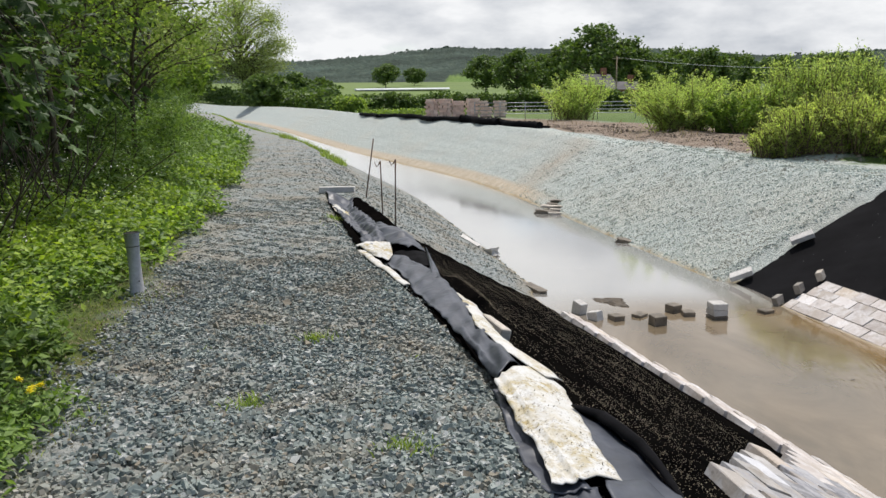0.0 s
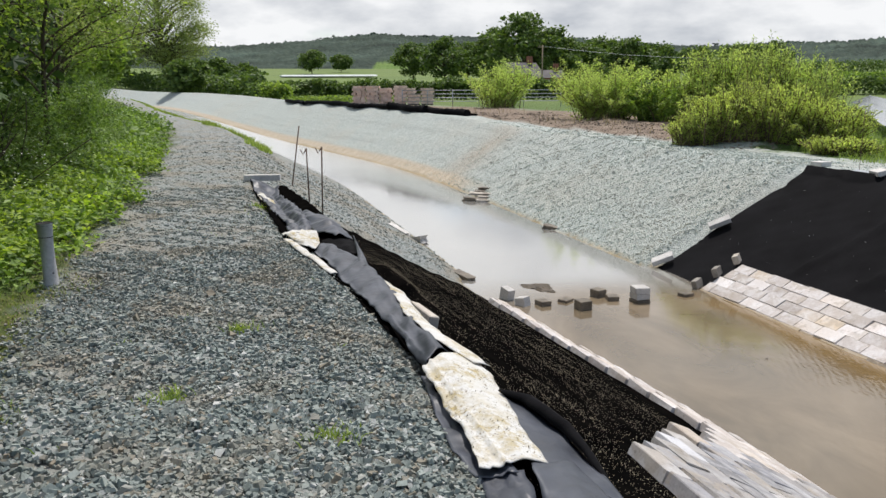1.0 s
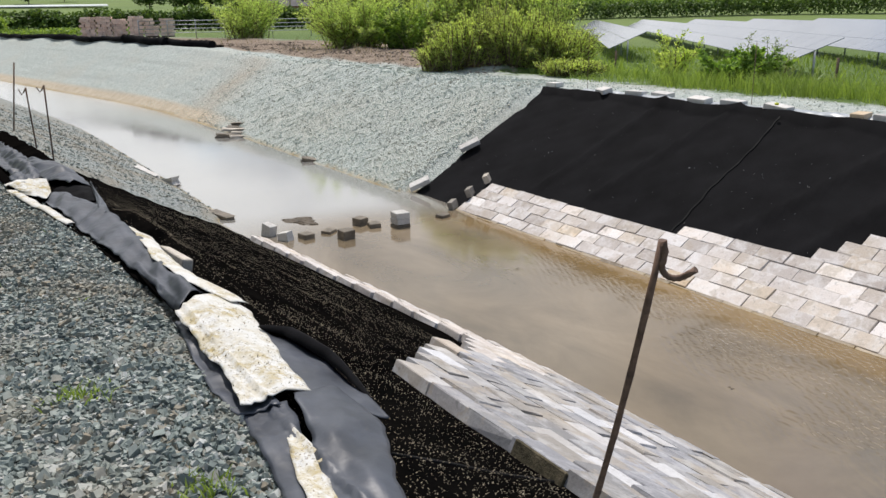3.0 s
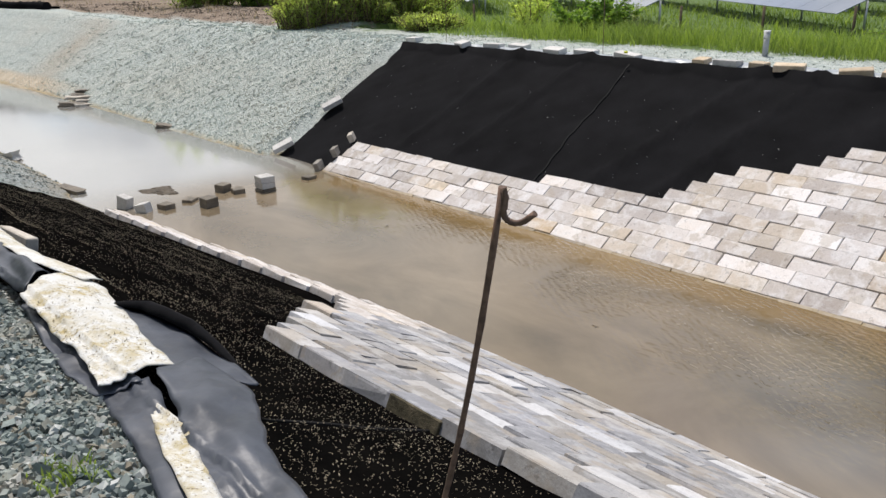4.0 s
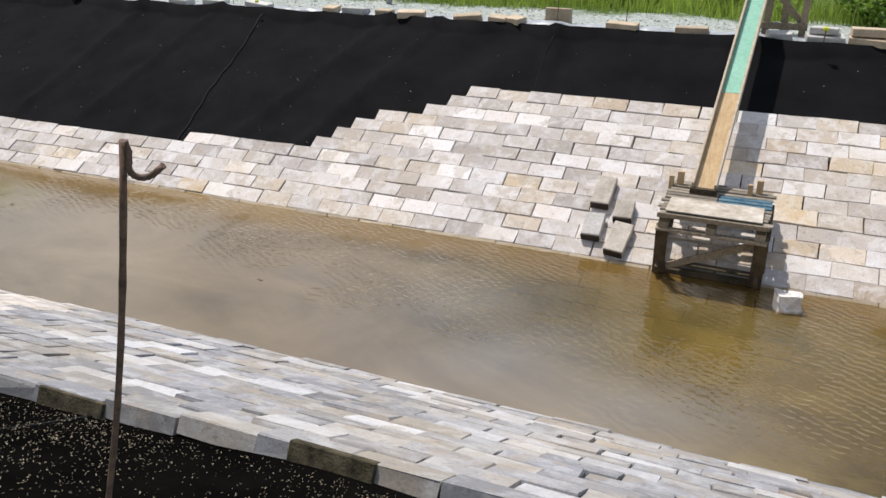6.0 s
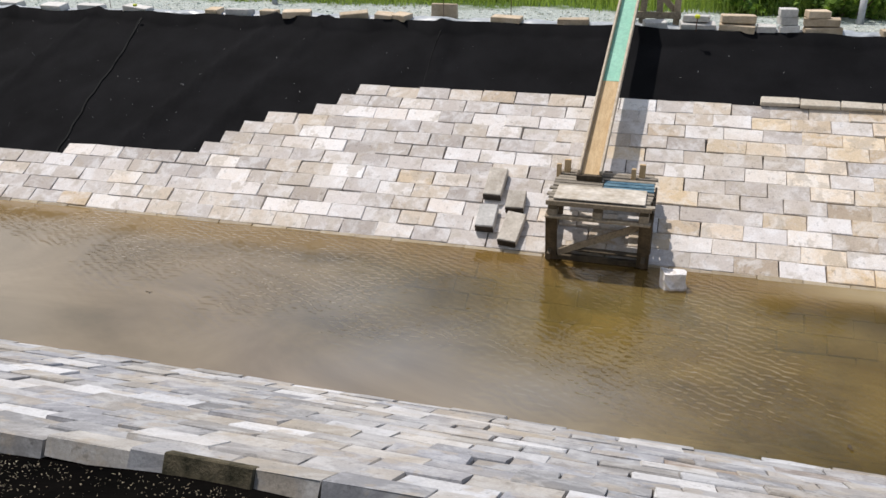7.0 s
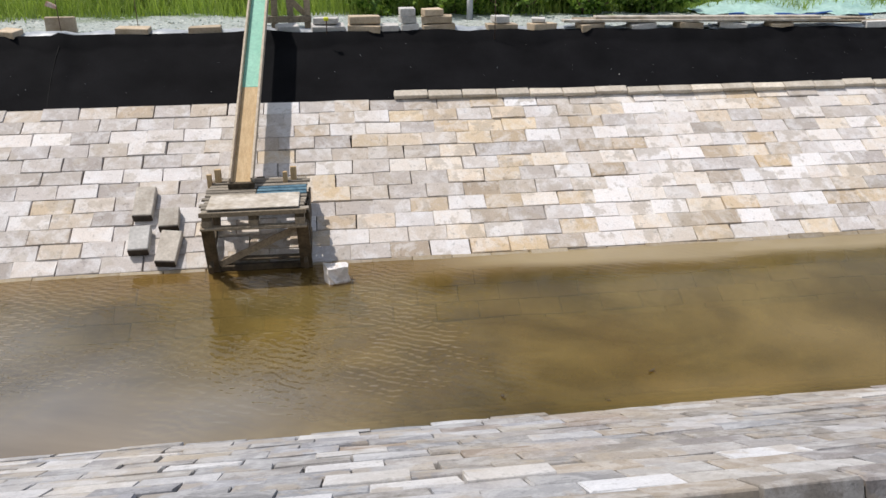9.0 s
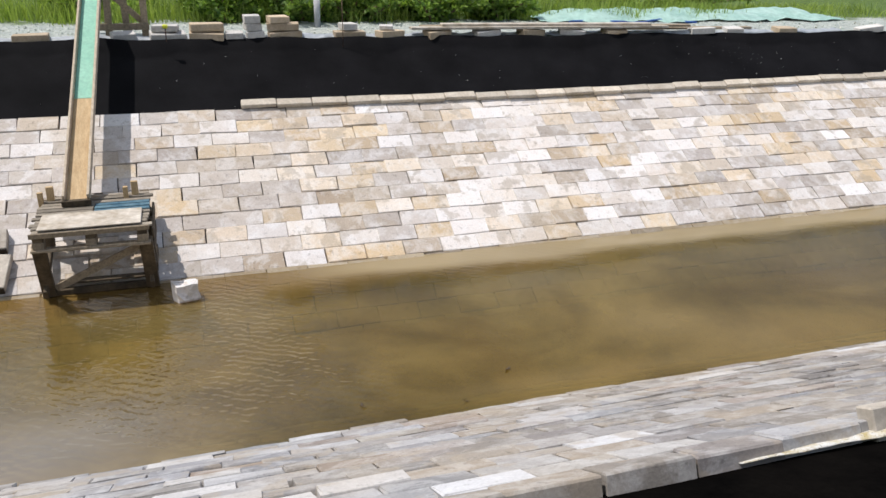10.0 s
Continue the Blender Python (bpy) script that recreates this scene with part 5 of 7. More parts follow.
def strip(name, stations, material, label, category, lift, crumple, seed, across):
    """A limp sheet laid along the bank edge; stations of (y, left x, right x, extra height)."""
    st = np.array(stations, float)
    ys = np.linspace(st[0, 0], st[-1, 0], max(int(abs(st[-1, 0] - st[0, 0]) / 0.045), 4))
    order = np.argsort(st[:, 0])
    li, ri, hi = (np.interp(ys, st[order, 0], st[order, c]) for c in (1, 2, 3))
    f = np.linspace(0, 1, across)[None]
    y = ys[:, None]
    x = li[:, None] + (ri - li)[:, None] * f + 0.016 * wob(f * 3, y, 5.0, seed)
    y = y + 0.03 * wob(f * 4, y, 3.0, seed + 2)
    rough = 0.6 * np.abs(wob(x, y, 9.0, seed)) + 0.6 * np.abs(wob(x, y, 4.0, seed + 1)) + 0.25 * np.abs(wob(x, y, 23.0, seed + 2))
    z = ground_z(x, y) + lift + hi[:, None] * np.sin(math.pi * f) + crumple * rough
    n, m = x.shape
    i, j = np.meshgrid(np.arange(n - 1), np.arange(m - 1), indexing="ij")
    ob = part(name, shade(fast_mesh(name, np.stack([x, y, z], -1).reshape(-1, 3), np.stack([i * m + j, i * m + j + 1, (i + 1) * m + j + 1, (i + 1) * m + j], -1).reshape(-1, 4))), material)
    mod = ob.modifiers.new("thickness", "SOLIDIFY")
    mod.thickness, mod.offset = 0.006, 1
    return tagged(ob, label, category)


def creases(u, v, seed, n=5, size=0.34):
    """Sharp folds of a stiff sheet, longer along it than across it: ridges and flat facets in a few directions."""
    r = random.Random(seed)
    z = 0.0
    for i in range(n):
        t, f, o = r.uniform(-0.75, 0.75) + (math.pi / 2 if i % 3 else 0.5), r.uniform(0.5, 1.5) / size, r.uniform(0, 1)
        q = (u * math.cos(t) + v * math.sin(t)) * f + o + 0.10 * np.sin(4.1 * u + 2.0 * i)
        z = z + np.abs((q % 1.0) - 0.5) * 2 * (size / 0.34) * (1.0, 0.8, 0.5, 0.35, 0.25)[i]
    return z / 2.2


def bank_tops(x, y):
    """Height of the path edge or of the near cloth, smoothed as a sheet lies."""
    z = 0
    for dx, dy in ((0, 0), (0.06, 0), (-0.06, 0), (0, 0.08), (0, -0.08)):
        g = ground_z(x + dx, y + dy)
        c = np.minimum(-2.05 + TAN_N * (5.08 + near_shift(y + dy) - x - dx) + near_rise(x + dx, y + dy), -0.02)
        z = z + np.where(x + dx > 1.05, np.maximum(g, c), g) / 5
    return np.where(x < 1.9, np.maximum(z, np.interp(x, (0.6, 0.85, 1.0, 1.15, 1.9), (-0.3, -0.12, -0.08, -0.052, -0.28))), z)


def drape(name, stations, material, label, parent=None, category="", crumple=0.03, seed=1, step=0.02, group=""):
    """A stiff sheet between two edges; stations of left x, y, lift and right x, y, lift, and the lift of its middle."""
    st = np.array(stations, float)
    ln = np.concatenate([[0], np.cumsum(np.hypot(*np.diff((st[:, 0:2] + st[:, 3:5]) / 2, axis=0).T))])
    wide = float(np.max(np.hypot(st[:, 3] - st[:, 0], st[:, 4] - st[:, 1])))
    us, vs = np.linspace(0, ln[-1], max(int(ln[-1] / step), 6)), np.linspace(0, 1, max(int(wide / step), 5))
    U, f = np.meshgrid(us, vs, indexing="ij")
    xl, yl, zl, xr, yr, zr, zm = (np.interp(U, ln, st[:, c]) for c in range(7))
    edge = (0.004 * np.sin(U * 29 + seed) + 0.008 * np.sin(U * 9 + 2 * seed)) * np.minimum(np.abs(xr - xl) / 0.2, 1)
    x, y = xl + (xr - xl) * f + edge * (2 * f - 1), yl + (yr - yl) * f
    lift = np.maximum(zl * (1 - f) * (1 - 2 * f) + zm * 4 * f * (1 - f) + zr * f * (2 * f - 1), 0.012)
    z = bank_tops(x, y) + lift + crumple * (creases(U, f * wide, seed) - 0.3)
    n, m = U.shape
    i, j = np.meshgrid(np.arange(n - 1), np.arange(m - 1), indexing="ij")
    ob = part(name, shade(fast_mesh(name, np.stack([x, y, z], -1).reshape(-1, 3), np.stack([i * m + j, i * m + j + 1, (i + 1) * m + j + 1, (i + 1) * m + j], -1).reshape(-1, 4))), material, parent)
    mod = ob.modifiers.new("thickness", "SOLIDIFY")
    mod.thickness, mod.offset = 0.005, 1
    return tagged(ob, label) if parent else tagged(ob, label, category, group)


membrane = thing("membrane", Matrix.Identity(4), "crumpled dark grey plastic membrane lying along the path edge", "plastic sheet")
GREY, FOLD_DARK = "crumpled grey plastic sheet", "black strip for fold shadow and sheet underside"
# a black strip put in for the sheet's shadowed dark lip beside the chippings
drape("under_layer", [(0.36, 14.9, 0.03, 0.95, 14.9, 0.01, 0.01), (0.38, 13.7, 0.035, 1.05, 13.5, 0.01, 0.01), (0.48, 11.3, 0.035, 1.2, 11.3, 0.01, 0.01), (0.53, 9.2, 0.03, 1.3, 9.2, 0.01, 0.01), (0.66, 8.1, 0.02, 1.3, 8.1, 0.01, 0.02), (0.89, 6.74, 0.02, 1.33, 6.7, 0.01, 0.02), (0.995, 5.47, 0.02, 1.34, 5.4, 0.01, 0.02), (1.03, 4.86, 0.02, 1.36, 4.6, 0.01, 0.02)], M_MAT_NEAR, FOLD_DARK, membrane, crumple=0.02, seed=21, step=0.04)
# by the kerb
drape("sheet", [(0.36, 14.88, 0.03, 0.86, 14.9, 0.02, 0.03), (0.40, 13.7, 0.04, 0.78, 13.6, 0.05, 0.05), (0.50, 12.5, 0.04, 0.88, 12.4, 0.04, 0.08), (0.60, 11.4, 0.03, 0.95, 11.2, 0.04, 0.07), (0.66, 10.4, 0.04, 0.98, 10.3, 0.04, 0.13), (0.60, 9.5, 0.04, 0.88, 9.5, 0.02, 0.12), (0.60, 9.0, 0.03, 0.80, 9.0, 0.02, 0.08)], M_PLASTIC, GREY, membrane, crumple=0.06, seed=3)
drape("sheet", [(0.86, 11.2, 0.04, 0.98, 11.2, 0.03, 0.05), (0.88, 10.3, 0.06, 1.20, 10.2, 0.05, 0.10), (0.92, 9.5, 0.05, 1.30, 9.6, 0.06, 0.08), (1.10, 8.9, 0.06, 1.32, 9.0, 0.03, 0.08)], M_PLASTIC, GREY, membrane, crumple=0.06, seed=4)
# black sheet put in as the shade of the open hollow
drape("pocket", [(0.94, 9.0, 0.02, 1.28, 9.0, 0.02, 0.03), (0.93, 8.4, 0.03, 1.30, 8.5, 0.10, 0.03), (0.99, 7.9, 0.03, 1.24, 8.0, 0.07, 0.03)], M_MAT, FOLD_DARK, membrane, crumple=0.03, seed=5)
# the long ribbon down to the felt
drape("sheet", [(0.80, 8.5, 0.03, 0.98, 8.75, 0.05, 0.05), (0.84, 8.0, 0.04, 1.08, 8.1, 0.05, 0.05), (0.90, 7.5, 0.04, 1.20, 7.6, 0.06, 0.05), (0.90, 7.0, 0.04, 1.21, 6.9, 0.06, 0.05), (0.95, 6.4, 0.04, 1.24, 6.35, 0.06, 0.05), (1.00, 5.7, 0.04, 1.19, 5.6, 0.06, 0.06), (1.04, 5.1, 0.04, 1.18, 5.1, 0.07, 0.07), (1.03, 4.7, 0.04, 1.22, 4.85, 0.08, 0.10), (1.03, 4.42, 0.04, 1.25, 4.6, 0.07, 0.11)], M_PLASTIC, GREY, membrane, crumple=0.05, seed=6)
drape("fin", [(1.20, 7.95, 0.05, 1.24, 8.50, 0.16, 0.10), (1.14, 7.60, 0.05, 1.24, 7.85, 0.09, 0.08), (1.08, 7.2, 0.06, 1.20, 7.3, 0.06, 0.07)], M_PLASTIC, "upturned corner of the grey plastic sheet", membrane, crumple=0.02, seed=7)
# beside and below the broad felt
drape("sheet", [(0.99, 4.35, 0.03, 1.10, 4.35, 0.05, 0.04), (0.95, 3.9, 0.02, 1.06, 3.9, 0.05, 0.04), (0.89, 3.4, 0.02, 1.04, 3.4, 0.05, 0.03), (0.91, 3.0, 0.02, 1.10, 2.95, 0.05, 0.04)], M_PLASTIC, GREY, membrane, crumple=0.028, seed=8)
drape("sheet", [(0.93, 3.02, 0.02, 1.14, 2.98, 0.05, 0.05), (0.91, 2.75, 0.03, 1.09, 2.74, 0.06, 0.06), (0.87, 2.5, 0.02, 1.02, 2.48, 0.05, 0.06), (0.82, 2.2, 0.02, 0.94, 2.18, 0.04, 0.04), (0.62, 1.2, 0.02, 0.74, 1.2, 0.03, 0.03)], M_PLASTIC, GREY, membrane, crumple=0.028, seed=9)
drape("flap", [(1.19, 3.02, 0.06, 1.44, 3.12, 0.05, 0.06), (1.15, 2.88, 0.07, 1.46, 2.86, 0.06, 0.08), (1.10, 2.66, 0.06, 1.46, 2.64, 0.05, 0.08), (1.03, 2.4, 0.06, 1.33, 2.38, 0.05, 0.08), (0.97, 2.2, 0.05, 1.25, 2.18, 0.05, 0.07), (0.80, 1.2, 0.04, 1.04, 1.2, 0.04, 0.05)], M_PLASTIC, "wide flap of grey plastic folded over the cloth", membrane, crumple=0.032, seed=10)
drape("flap", [(1.34, 3.95, 0.06, 1.42, 4.0, 0.05, 0.06), (1.30, 3.6, 0.05, 1.54, 3.78, 0.06, 0.05), (1.28, 3.3, 0.05, 1.56, 3.4, 0.06, 0.05), (1.28, 3.08, 0.05, 1.56, 3.12, 0.06, 0.05), (1.40, 2.92, 0.04, 1.56, 2.93, 0.05, 0.05), (1.52, 2.82, 0.03, 1.565, 2.82, 0.03, 0.03)], M_PLASTIC, "pointed flap of grey plastic lying on the cloth", membrane, crumple=0.026, seed=11)
drape("fold", [(1.36, 4.02, 0.06, 1.44, 4.06, 0.02, 0.08), (1.46, 3.86, 0.09, 1.60, 3.90, 0.01, 0.13), (1.52, 3.5, 0.09, 1.65, 3.5, 0.01, 0.14), (1.54, 3.22, 0.08, 1.63, 3.2, 0.01, 0.10), (1.55, 3.0, 0.05, 1.60, 3.0, 0.01, 0.05)], M_MAT, FOLD_DARK, membrane, crumple=0.012, seed=12)
# felt
FELT = "white protective felt strip stained yellow and littered with debris"
drape("felt", [(1.00, 4.30, 0.115, 1.40, 4.72, 0.07, 0.11), (0.98, 4.1, 0.105, 1.45, 4.32, 0.07, 0.105), (0.985, 3.8, 0.095, 1.38, 3.92, 0.07, 0.10), (0.975, 3.4, 0.09, 1.32, 3.46, 0.07, 0.095), (0.955, 3.1, 0.09, 1.285, 3.14, 0.075, 0.095), (0.935, 2.99, 0.085, 1.27, 3.04, 0.075, 0.09)], M_FELT, FELT, None, "felt strip", 0.004, 13)
drape("felt", [(1.23, 6.75, 0.06, 1.27, 6.8, 0.05, 0.06), (1.22, 6.35, 0.08, 1.34, 6.38, 0.06, 0.08), (1.15, 5.5, 0.09, 1.31, 5.45, 0.06, 0.09), (1.18, 5.0, 0.10, 1.39, 4.98, 0.07, 0.10), (1.22, 4.75, 0.11, 1.46, 4.68, 0.08, 0.10), (1.36, 4.45, 0.09, 1.50, 4.52, 0.08, 0.09)], M_FELT, "long narrow tongue of yellow-stained felt along the membrane", None, "felt strip", 0.016, 14)
drape("felt", [(1.02, 2.72, 0.07, 1.06, 2.70, 0.07, 0.07), (0.965, 2.5, 0.075, 1.065, 2.48, 0.07, 0.08), (0.89, 2.2, 0.075, 1.0, 2.18, 0.07, 0.08), (0.68, 1.2, 0.06, 0.83, 1.2, 0.06, 0.07)], M_FELT, "white protective felt showing between membrane folds", None, "felt strip", 0.006, 15)
drape("felt", [(0.50, 9.0, 0.04, 0.60, 8.75, 0.03, 0.05), (0.60, 9.2, 0.07, 0.72, 8.5, 0.05, 0.10), (0.78, 9.65, 0.10, 0.82, 8.5, 0.06, 0.14), (0.93, 9.3, 0.08, 0.90, 8.7, 0.06, 0.10)], M_FELT, "torn dirty white felt scrap on the path edge", None, "felt strip", 0.045, 16)
drape("felt", [(0.50, 8.75, 0.03, 0.60, 8.72, 0.05, 0.04), (0.58, 8.3, 0.03, 0.68, 8.3, 0.05, 0.05), (0.70, 7.7, 0.03, 0.79, 7.75, 0.05, 0.05), (0.82, 7.2, 0.03, 0.90, 7.25, 0.06, 0.05)], M_FELT, "narrow dirty felt edge under the membrane", None, "felt strip", 0.02, 17)
drape("felt", [(0.40, 13.5, 0.03, 0.52, 13.6, 0.07, 0.06), (0.47, 12.7, 0.03, 0.66, 12.8, 0.10, 0.08), (0.56, 12.2, 0.03, 0.64, 12.3, 0.08, 0.06)], M_FELT, "torn dirty white felt scrap by the kerb", None, "felt strip", 0.03, 18)
drape("felt", [(2.45, -3.0, 0.02, 2.48, -3.0, 0.02, 0.02), (2.43, -3.3, 0.02, 2.49, -3.3, 0.03, 0.03), (2.42, -3.6, 0.02, 2.49, -3.6, 0.03, 0.03), (2.38, -3.9, 0.03, 2.50, -3.9, 0.05, 0.05), (2.40, -4.6, 0.03, 2.50, -4.6, 0.04, 0.04), (2.38, -7.0, 0.03, 2.50, -7.0, 0.04, 0.04)], M_FELT, "white felt edge showing under the coping blocks", None, "felt strip", 0.02, 19)
# clear liner showing along the far crest
strip("liner", [(-12.0, 11.72, 11.95, 0.01), (-6.0, 11.78, 12.0, 0.02), (0.0, 11.82, 12.05, 0.02), (4.0, 11.82, 12.08, 0.02), (8.0, 11.82, 12.02, 0.02), (13.0, 11.86, 12.0, 0.0)], M_LINER, "pale translucent liner edge under the crest blocks", "liner", 0.012, 0.02, 12.0, 6)

# ---------- chippings ----------


def scatter(n, x0, x1, y0, y1, rng, keep=None):
    x, y = rng.uniform(x0, x1, n), rng.uniform(y0, y1, n)
    if keep is not None:
        k = rng.uniform(0, 1, n) < keep(x, y)
        x, y = x[k], y[k]
    return x, y


def piled(x, y, rng, top=0.016):
    """Stones lying in more than one layer."""
    return np.stack([x, y, ground_z(x, y) + rng.uniform(-0.004, top, len(x))], 1)


def on_ground(x, y, lift=0.0):
    return np.stack([x, y, ground_z(x, y) + lift], 1)


def path_keep(x, y):
    e = 0.25 * wob(x, y, 2.3, 1.0)
    return smooth((x + 1.68 + e) / 0.4) * smooth((1.18 - x) / 0.12) * (1 - 0.6 * smooth(wob(x, y, 1.7, 3.0) * 2.2 - 0.5))


rg = np.random.default_rng(3)
x, y = scatter(7000, -1.7, 1.15, -4.5, 1.75, rg, path_keep)
stuff("path_chippings", stones_mesh("path_chippings", on_ground(x, y, 0.0), 0.036, rg, 0.5, 0.3, True), M_STONE, "loose blue-grey slate chippings on the towpath", "gravel")
x, y = scatter(25000, -1.75, 1.2, 1.7, 4.2, rg, path_keep)
stuff("path_chippings", stones_mesh("path_chippings", piled(x, y, rg), 0.040, rg, 0.46, 0.36), M_STONE, "loose blue-grey slate chippings on the towpath", "gravel")
x, y = scatter(34000, -1.85, 1.15, 4.1, 8.6, rg, path_keep)
stuff("path_chippings", stones_mesh("path_chippings", piled(x, y, rg), 0.038, rg, 0.36, 0.20, True), M_STONE, "loose blue-grey slate chippings on the towpath", "gravel")
x, y = scatter(19000, -1.8, 1.15, 8.5, 14.2, rg, path_keep)
stuff("path_chippings", stones_mesh("path_chippings", on_ground(x, y, 0.0), 0.038, rg, 0.32, 0.14, True), M_STONE, "loose blue-grey slate chippings on the towpath", "gravel")
x, y = scatter(19000, -2.2, 1.1, 14.0, 40.0, rg, lambda a, b: 1 - 0.9 * smooth((b - 16) / 18))
x = x + bend(y)
stuff("path_chippings", stones_mesh("path_chippings", on_ground(x, y, -0.004), 0.046, rg, 0.30, 0.12, True), M_STONE, "loose grey chippings on the far towpath", "gravel")
x, y = scatter(500, -1.4, 1.1, 1.8, 7.0, rg)
stuff("large_chippings", stones_mesh("large_chippings", on_ground(x, y, 0.008), 0.050, rg, 0.5, 0.4), M_STONE, "larger flat slate pieces among the chippings", "gravel")
x, y = scatter(66000, 8.1, 13.0, 14.3, 36.0, rg, lambda a, b: 1 - 0.92 * smooth((b - 15) / 20))
x = x + bend(y)
stuff("bank_chippings", stones_mesh("bank_chippings", on_ground(x, y, 0.0), 0.037, rg, 0.42, 0.30, True), M_STONE_PALE, "pale greenish chippings covering the far bank", "gravel")
x, y = scatter(9000, 11.9, 13.9, -14.0, 14.5, rg)
stuff("crest_chippings", stones_mesh("crest_chippings", on_ground(x, y, -0.006), 0.034, rg, 0.55, 0.3, True), M_STONE_PALE, "pale chippings along the far crest", "gravel")
x, y = scatter(14000, 0.8, 4.5, 13.8, 32.0, rg, lambda a, b: 1 - smooth((b - 18) / 14))
x = x + bend(y)
stuff("bank_chippings", stones_mesh("bank_chippings", on_ground(x, y, -0.004), 0.042, rg, 0.5, 0.4, True), M_STONE, "grey chippings covering the towpath bank", "gravel")
x, y = scatter(7500, 12.9, 18.0, 18.0, 46.0, rg)
stuff("earth_rubble", stones_mesh("earth_rubble", on_ground(x, y, 0.0), 0.046, rg, 0.5, 0.3, True, 0.5), simple("rubble", (0.21, 0.16, 0.12), (0.42, 0.36, 0.29), 1.2, 0.9, source="island"), "brown earth clods and broken rubble", "rubble")

# debris on the cloths
n = 150000
x, y = rg.uniform(1.2, 4.1, n), rg.uniform(-1.5, 13.0, n)
k = (x < 2.35 + 1.7 * smooth((y - 4.4) / 0.9)) & (x > 1.2 + np.interp(y, (4.2, 5.0, 7.5, 9.5), (0.0, 0.26, 0.36, 0.1))) & (rg.uniform(0, 1, n) < (0.5 + 0.4 * wob(x, y, 2.0, 4.0)) * (0.6 + 0.4 * np.sin(x * 21 + 1.5 * wob(x, y, 0.9, 2.0) + 0.9 * y + 2.2)) * (0.30 + 0.70 * smooth((y - 4.2) / 1.2)))
x, y = x[k], y[k]
z = np.array([near_cloth((a - 1.02) / (4.95 + float(near_shift(b)) - 1.02), b)[2] for a, b in zip(x, y)]) + 0.006
stuff("straw_debris", leaves_mesh("straw_debris", np.stack([x, y, z], 1), 0.0118, 0.0046, rg, 0.0, 0.9), M_FLECK, "straw-coloured seed husks littering the black cloth", "debris")
x, y = rg.uniform(1.15, 2.6, 5200), rg.uniform(0.6, 4.6, 5200)
z = np.array([near_cloth((a - 1.02) / (4.95 + float(near_shift(b)) - 1.02), b)[2] for a, b in zip(x, y)]) + 0.006
k = x < 2.4
stuff("straw_debris", leaves_mesh("straw_debris", np.stack([x, y, z], 1)[k], 0.0118, 0.0046, rg, 0.0, 0.9), M_FLECK, "straw-coloured seed husks littering the black cloth", "debris")
f, y = rg.uniform(0.02, 0.98, 420) ** 1.3, rg.uniform(3.08, 4.35, 420)
x = np.interp(y, (3.0, 3.4, 3.8, 4.3), (0.94, 0.975, 0.985, 1.0)) * (1 - f) + np.interp(y, (3.0, 3.4, 3.8, 4.3), (1.27, 1.31, 1.36, 1.44)) * f
z = bank_tops(x, y) + np.interp(y, (3.0, 3.6, 4.3), (0.094, 0.101, 0.114)) * (1 - f ** 3) + 0.078 * f ** 3
stuff("felt_debris", leaves_mesh("felt_debris", np.stack([x, y, z], 1), 0.016, 0.006, rg, 0.0, 0.9), M_LITTER, "brown seed husks caught on the white felt", "debris")
x, y = np.concatenate([rg.uniform(9.2, 11.6, 330), rg.normal(11.1, 0.25, 40)]), np.concatenate([rg.uniform(-12, 13.5, 330), rg.normal(-9.6, 0.5, 40)])
z = -2.05 + 0.56 * (x - 8.15) + 0.03
stuff("white_debris", stones_mesh("white_debris", np.stack([x, y, z], 1), 0.010, rg, 0.3, 0.3), M_FLUFF, "small white flecks on the black cloth", "debris")

# leaves and scraps floating on the water
for i, (lx, ly, ln) in enumerate(((6.24, 4.42, 0.07), (6.9, 8.7, 0.05), (5.55, -3.2, 0.05), (5.2, -2.7, 0.04), (5.35, -1.9, 0.05), (7.0, -4.2, 0.04))):
    leaf = leaves_mesh("floating_leaf", np.zeros((3, 3)) + np.random.default_rng(i).normal(size=(3, 3)) * (0.012, 0.012, 0.0), ln, ln * 0.5, np.random.default_rng(i + 40), 0.0, 0.97)
    tagged(part("floating_leaf", leaf, M_WET_LEAF, m=pose(lx, ly, WATER_Z + 0.006)), "small dead brown leaves floating on the canal", "leaf", "floating leaves")

# ---------- plants ----------


def herb_patch(name, x0, x1, y0, y1, n, height, length, width, material, label, seed, keep=None, category="undergrowth", mound=1.0):
    rng = np.random.default_rng(seed)
    x, y = scatter(n, x0, x1, y0, y1, rng, keep)
    top = height * (0.55 + 0.45 * wob(x, y, 1.9, seed)) * mound
    z = ground_z(x, y) + top * rng.uniform(0.05, 1.0, len(x)) ** 0.7
    return stuff(name, leaves_mesh(name, np.stack([x, y, z], 1), length, width, rng, 0.15, 0.75), material, label, category)


def verge(x, y):
    return smooth((-1.62 - x + 0.4 * wob(x, y, 1.4, 3.0) - 0.45 * (1 - smooth((y - 3.8) / 2.5)) + 0.22 * smooth((y - 7.6) / 2)) / 0.35)


herb_patch("verge_herbs", -5.0, -1.4, -5.0, 2.2, 9000, 0.34, 0.085, 0.05, M_HERB, "dense green nettles and ground elder beside the path", 30, verge)
herb_patch("verge_herbs", -5.5, -1.3, 2.0, 9.0, 26000, 0.34, 0.075, 0.045, M_HERB, "dense green nettles and ground elder beside the path", 31, verge)
herb_patch("verge_herbs", -6.0, -1.2, 9.0, 24.0, 24000, 0.50, 0.10, 0.065, M_HERB, "dense green herbs along the towpath verge", 32, verge)
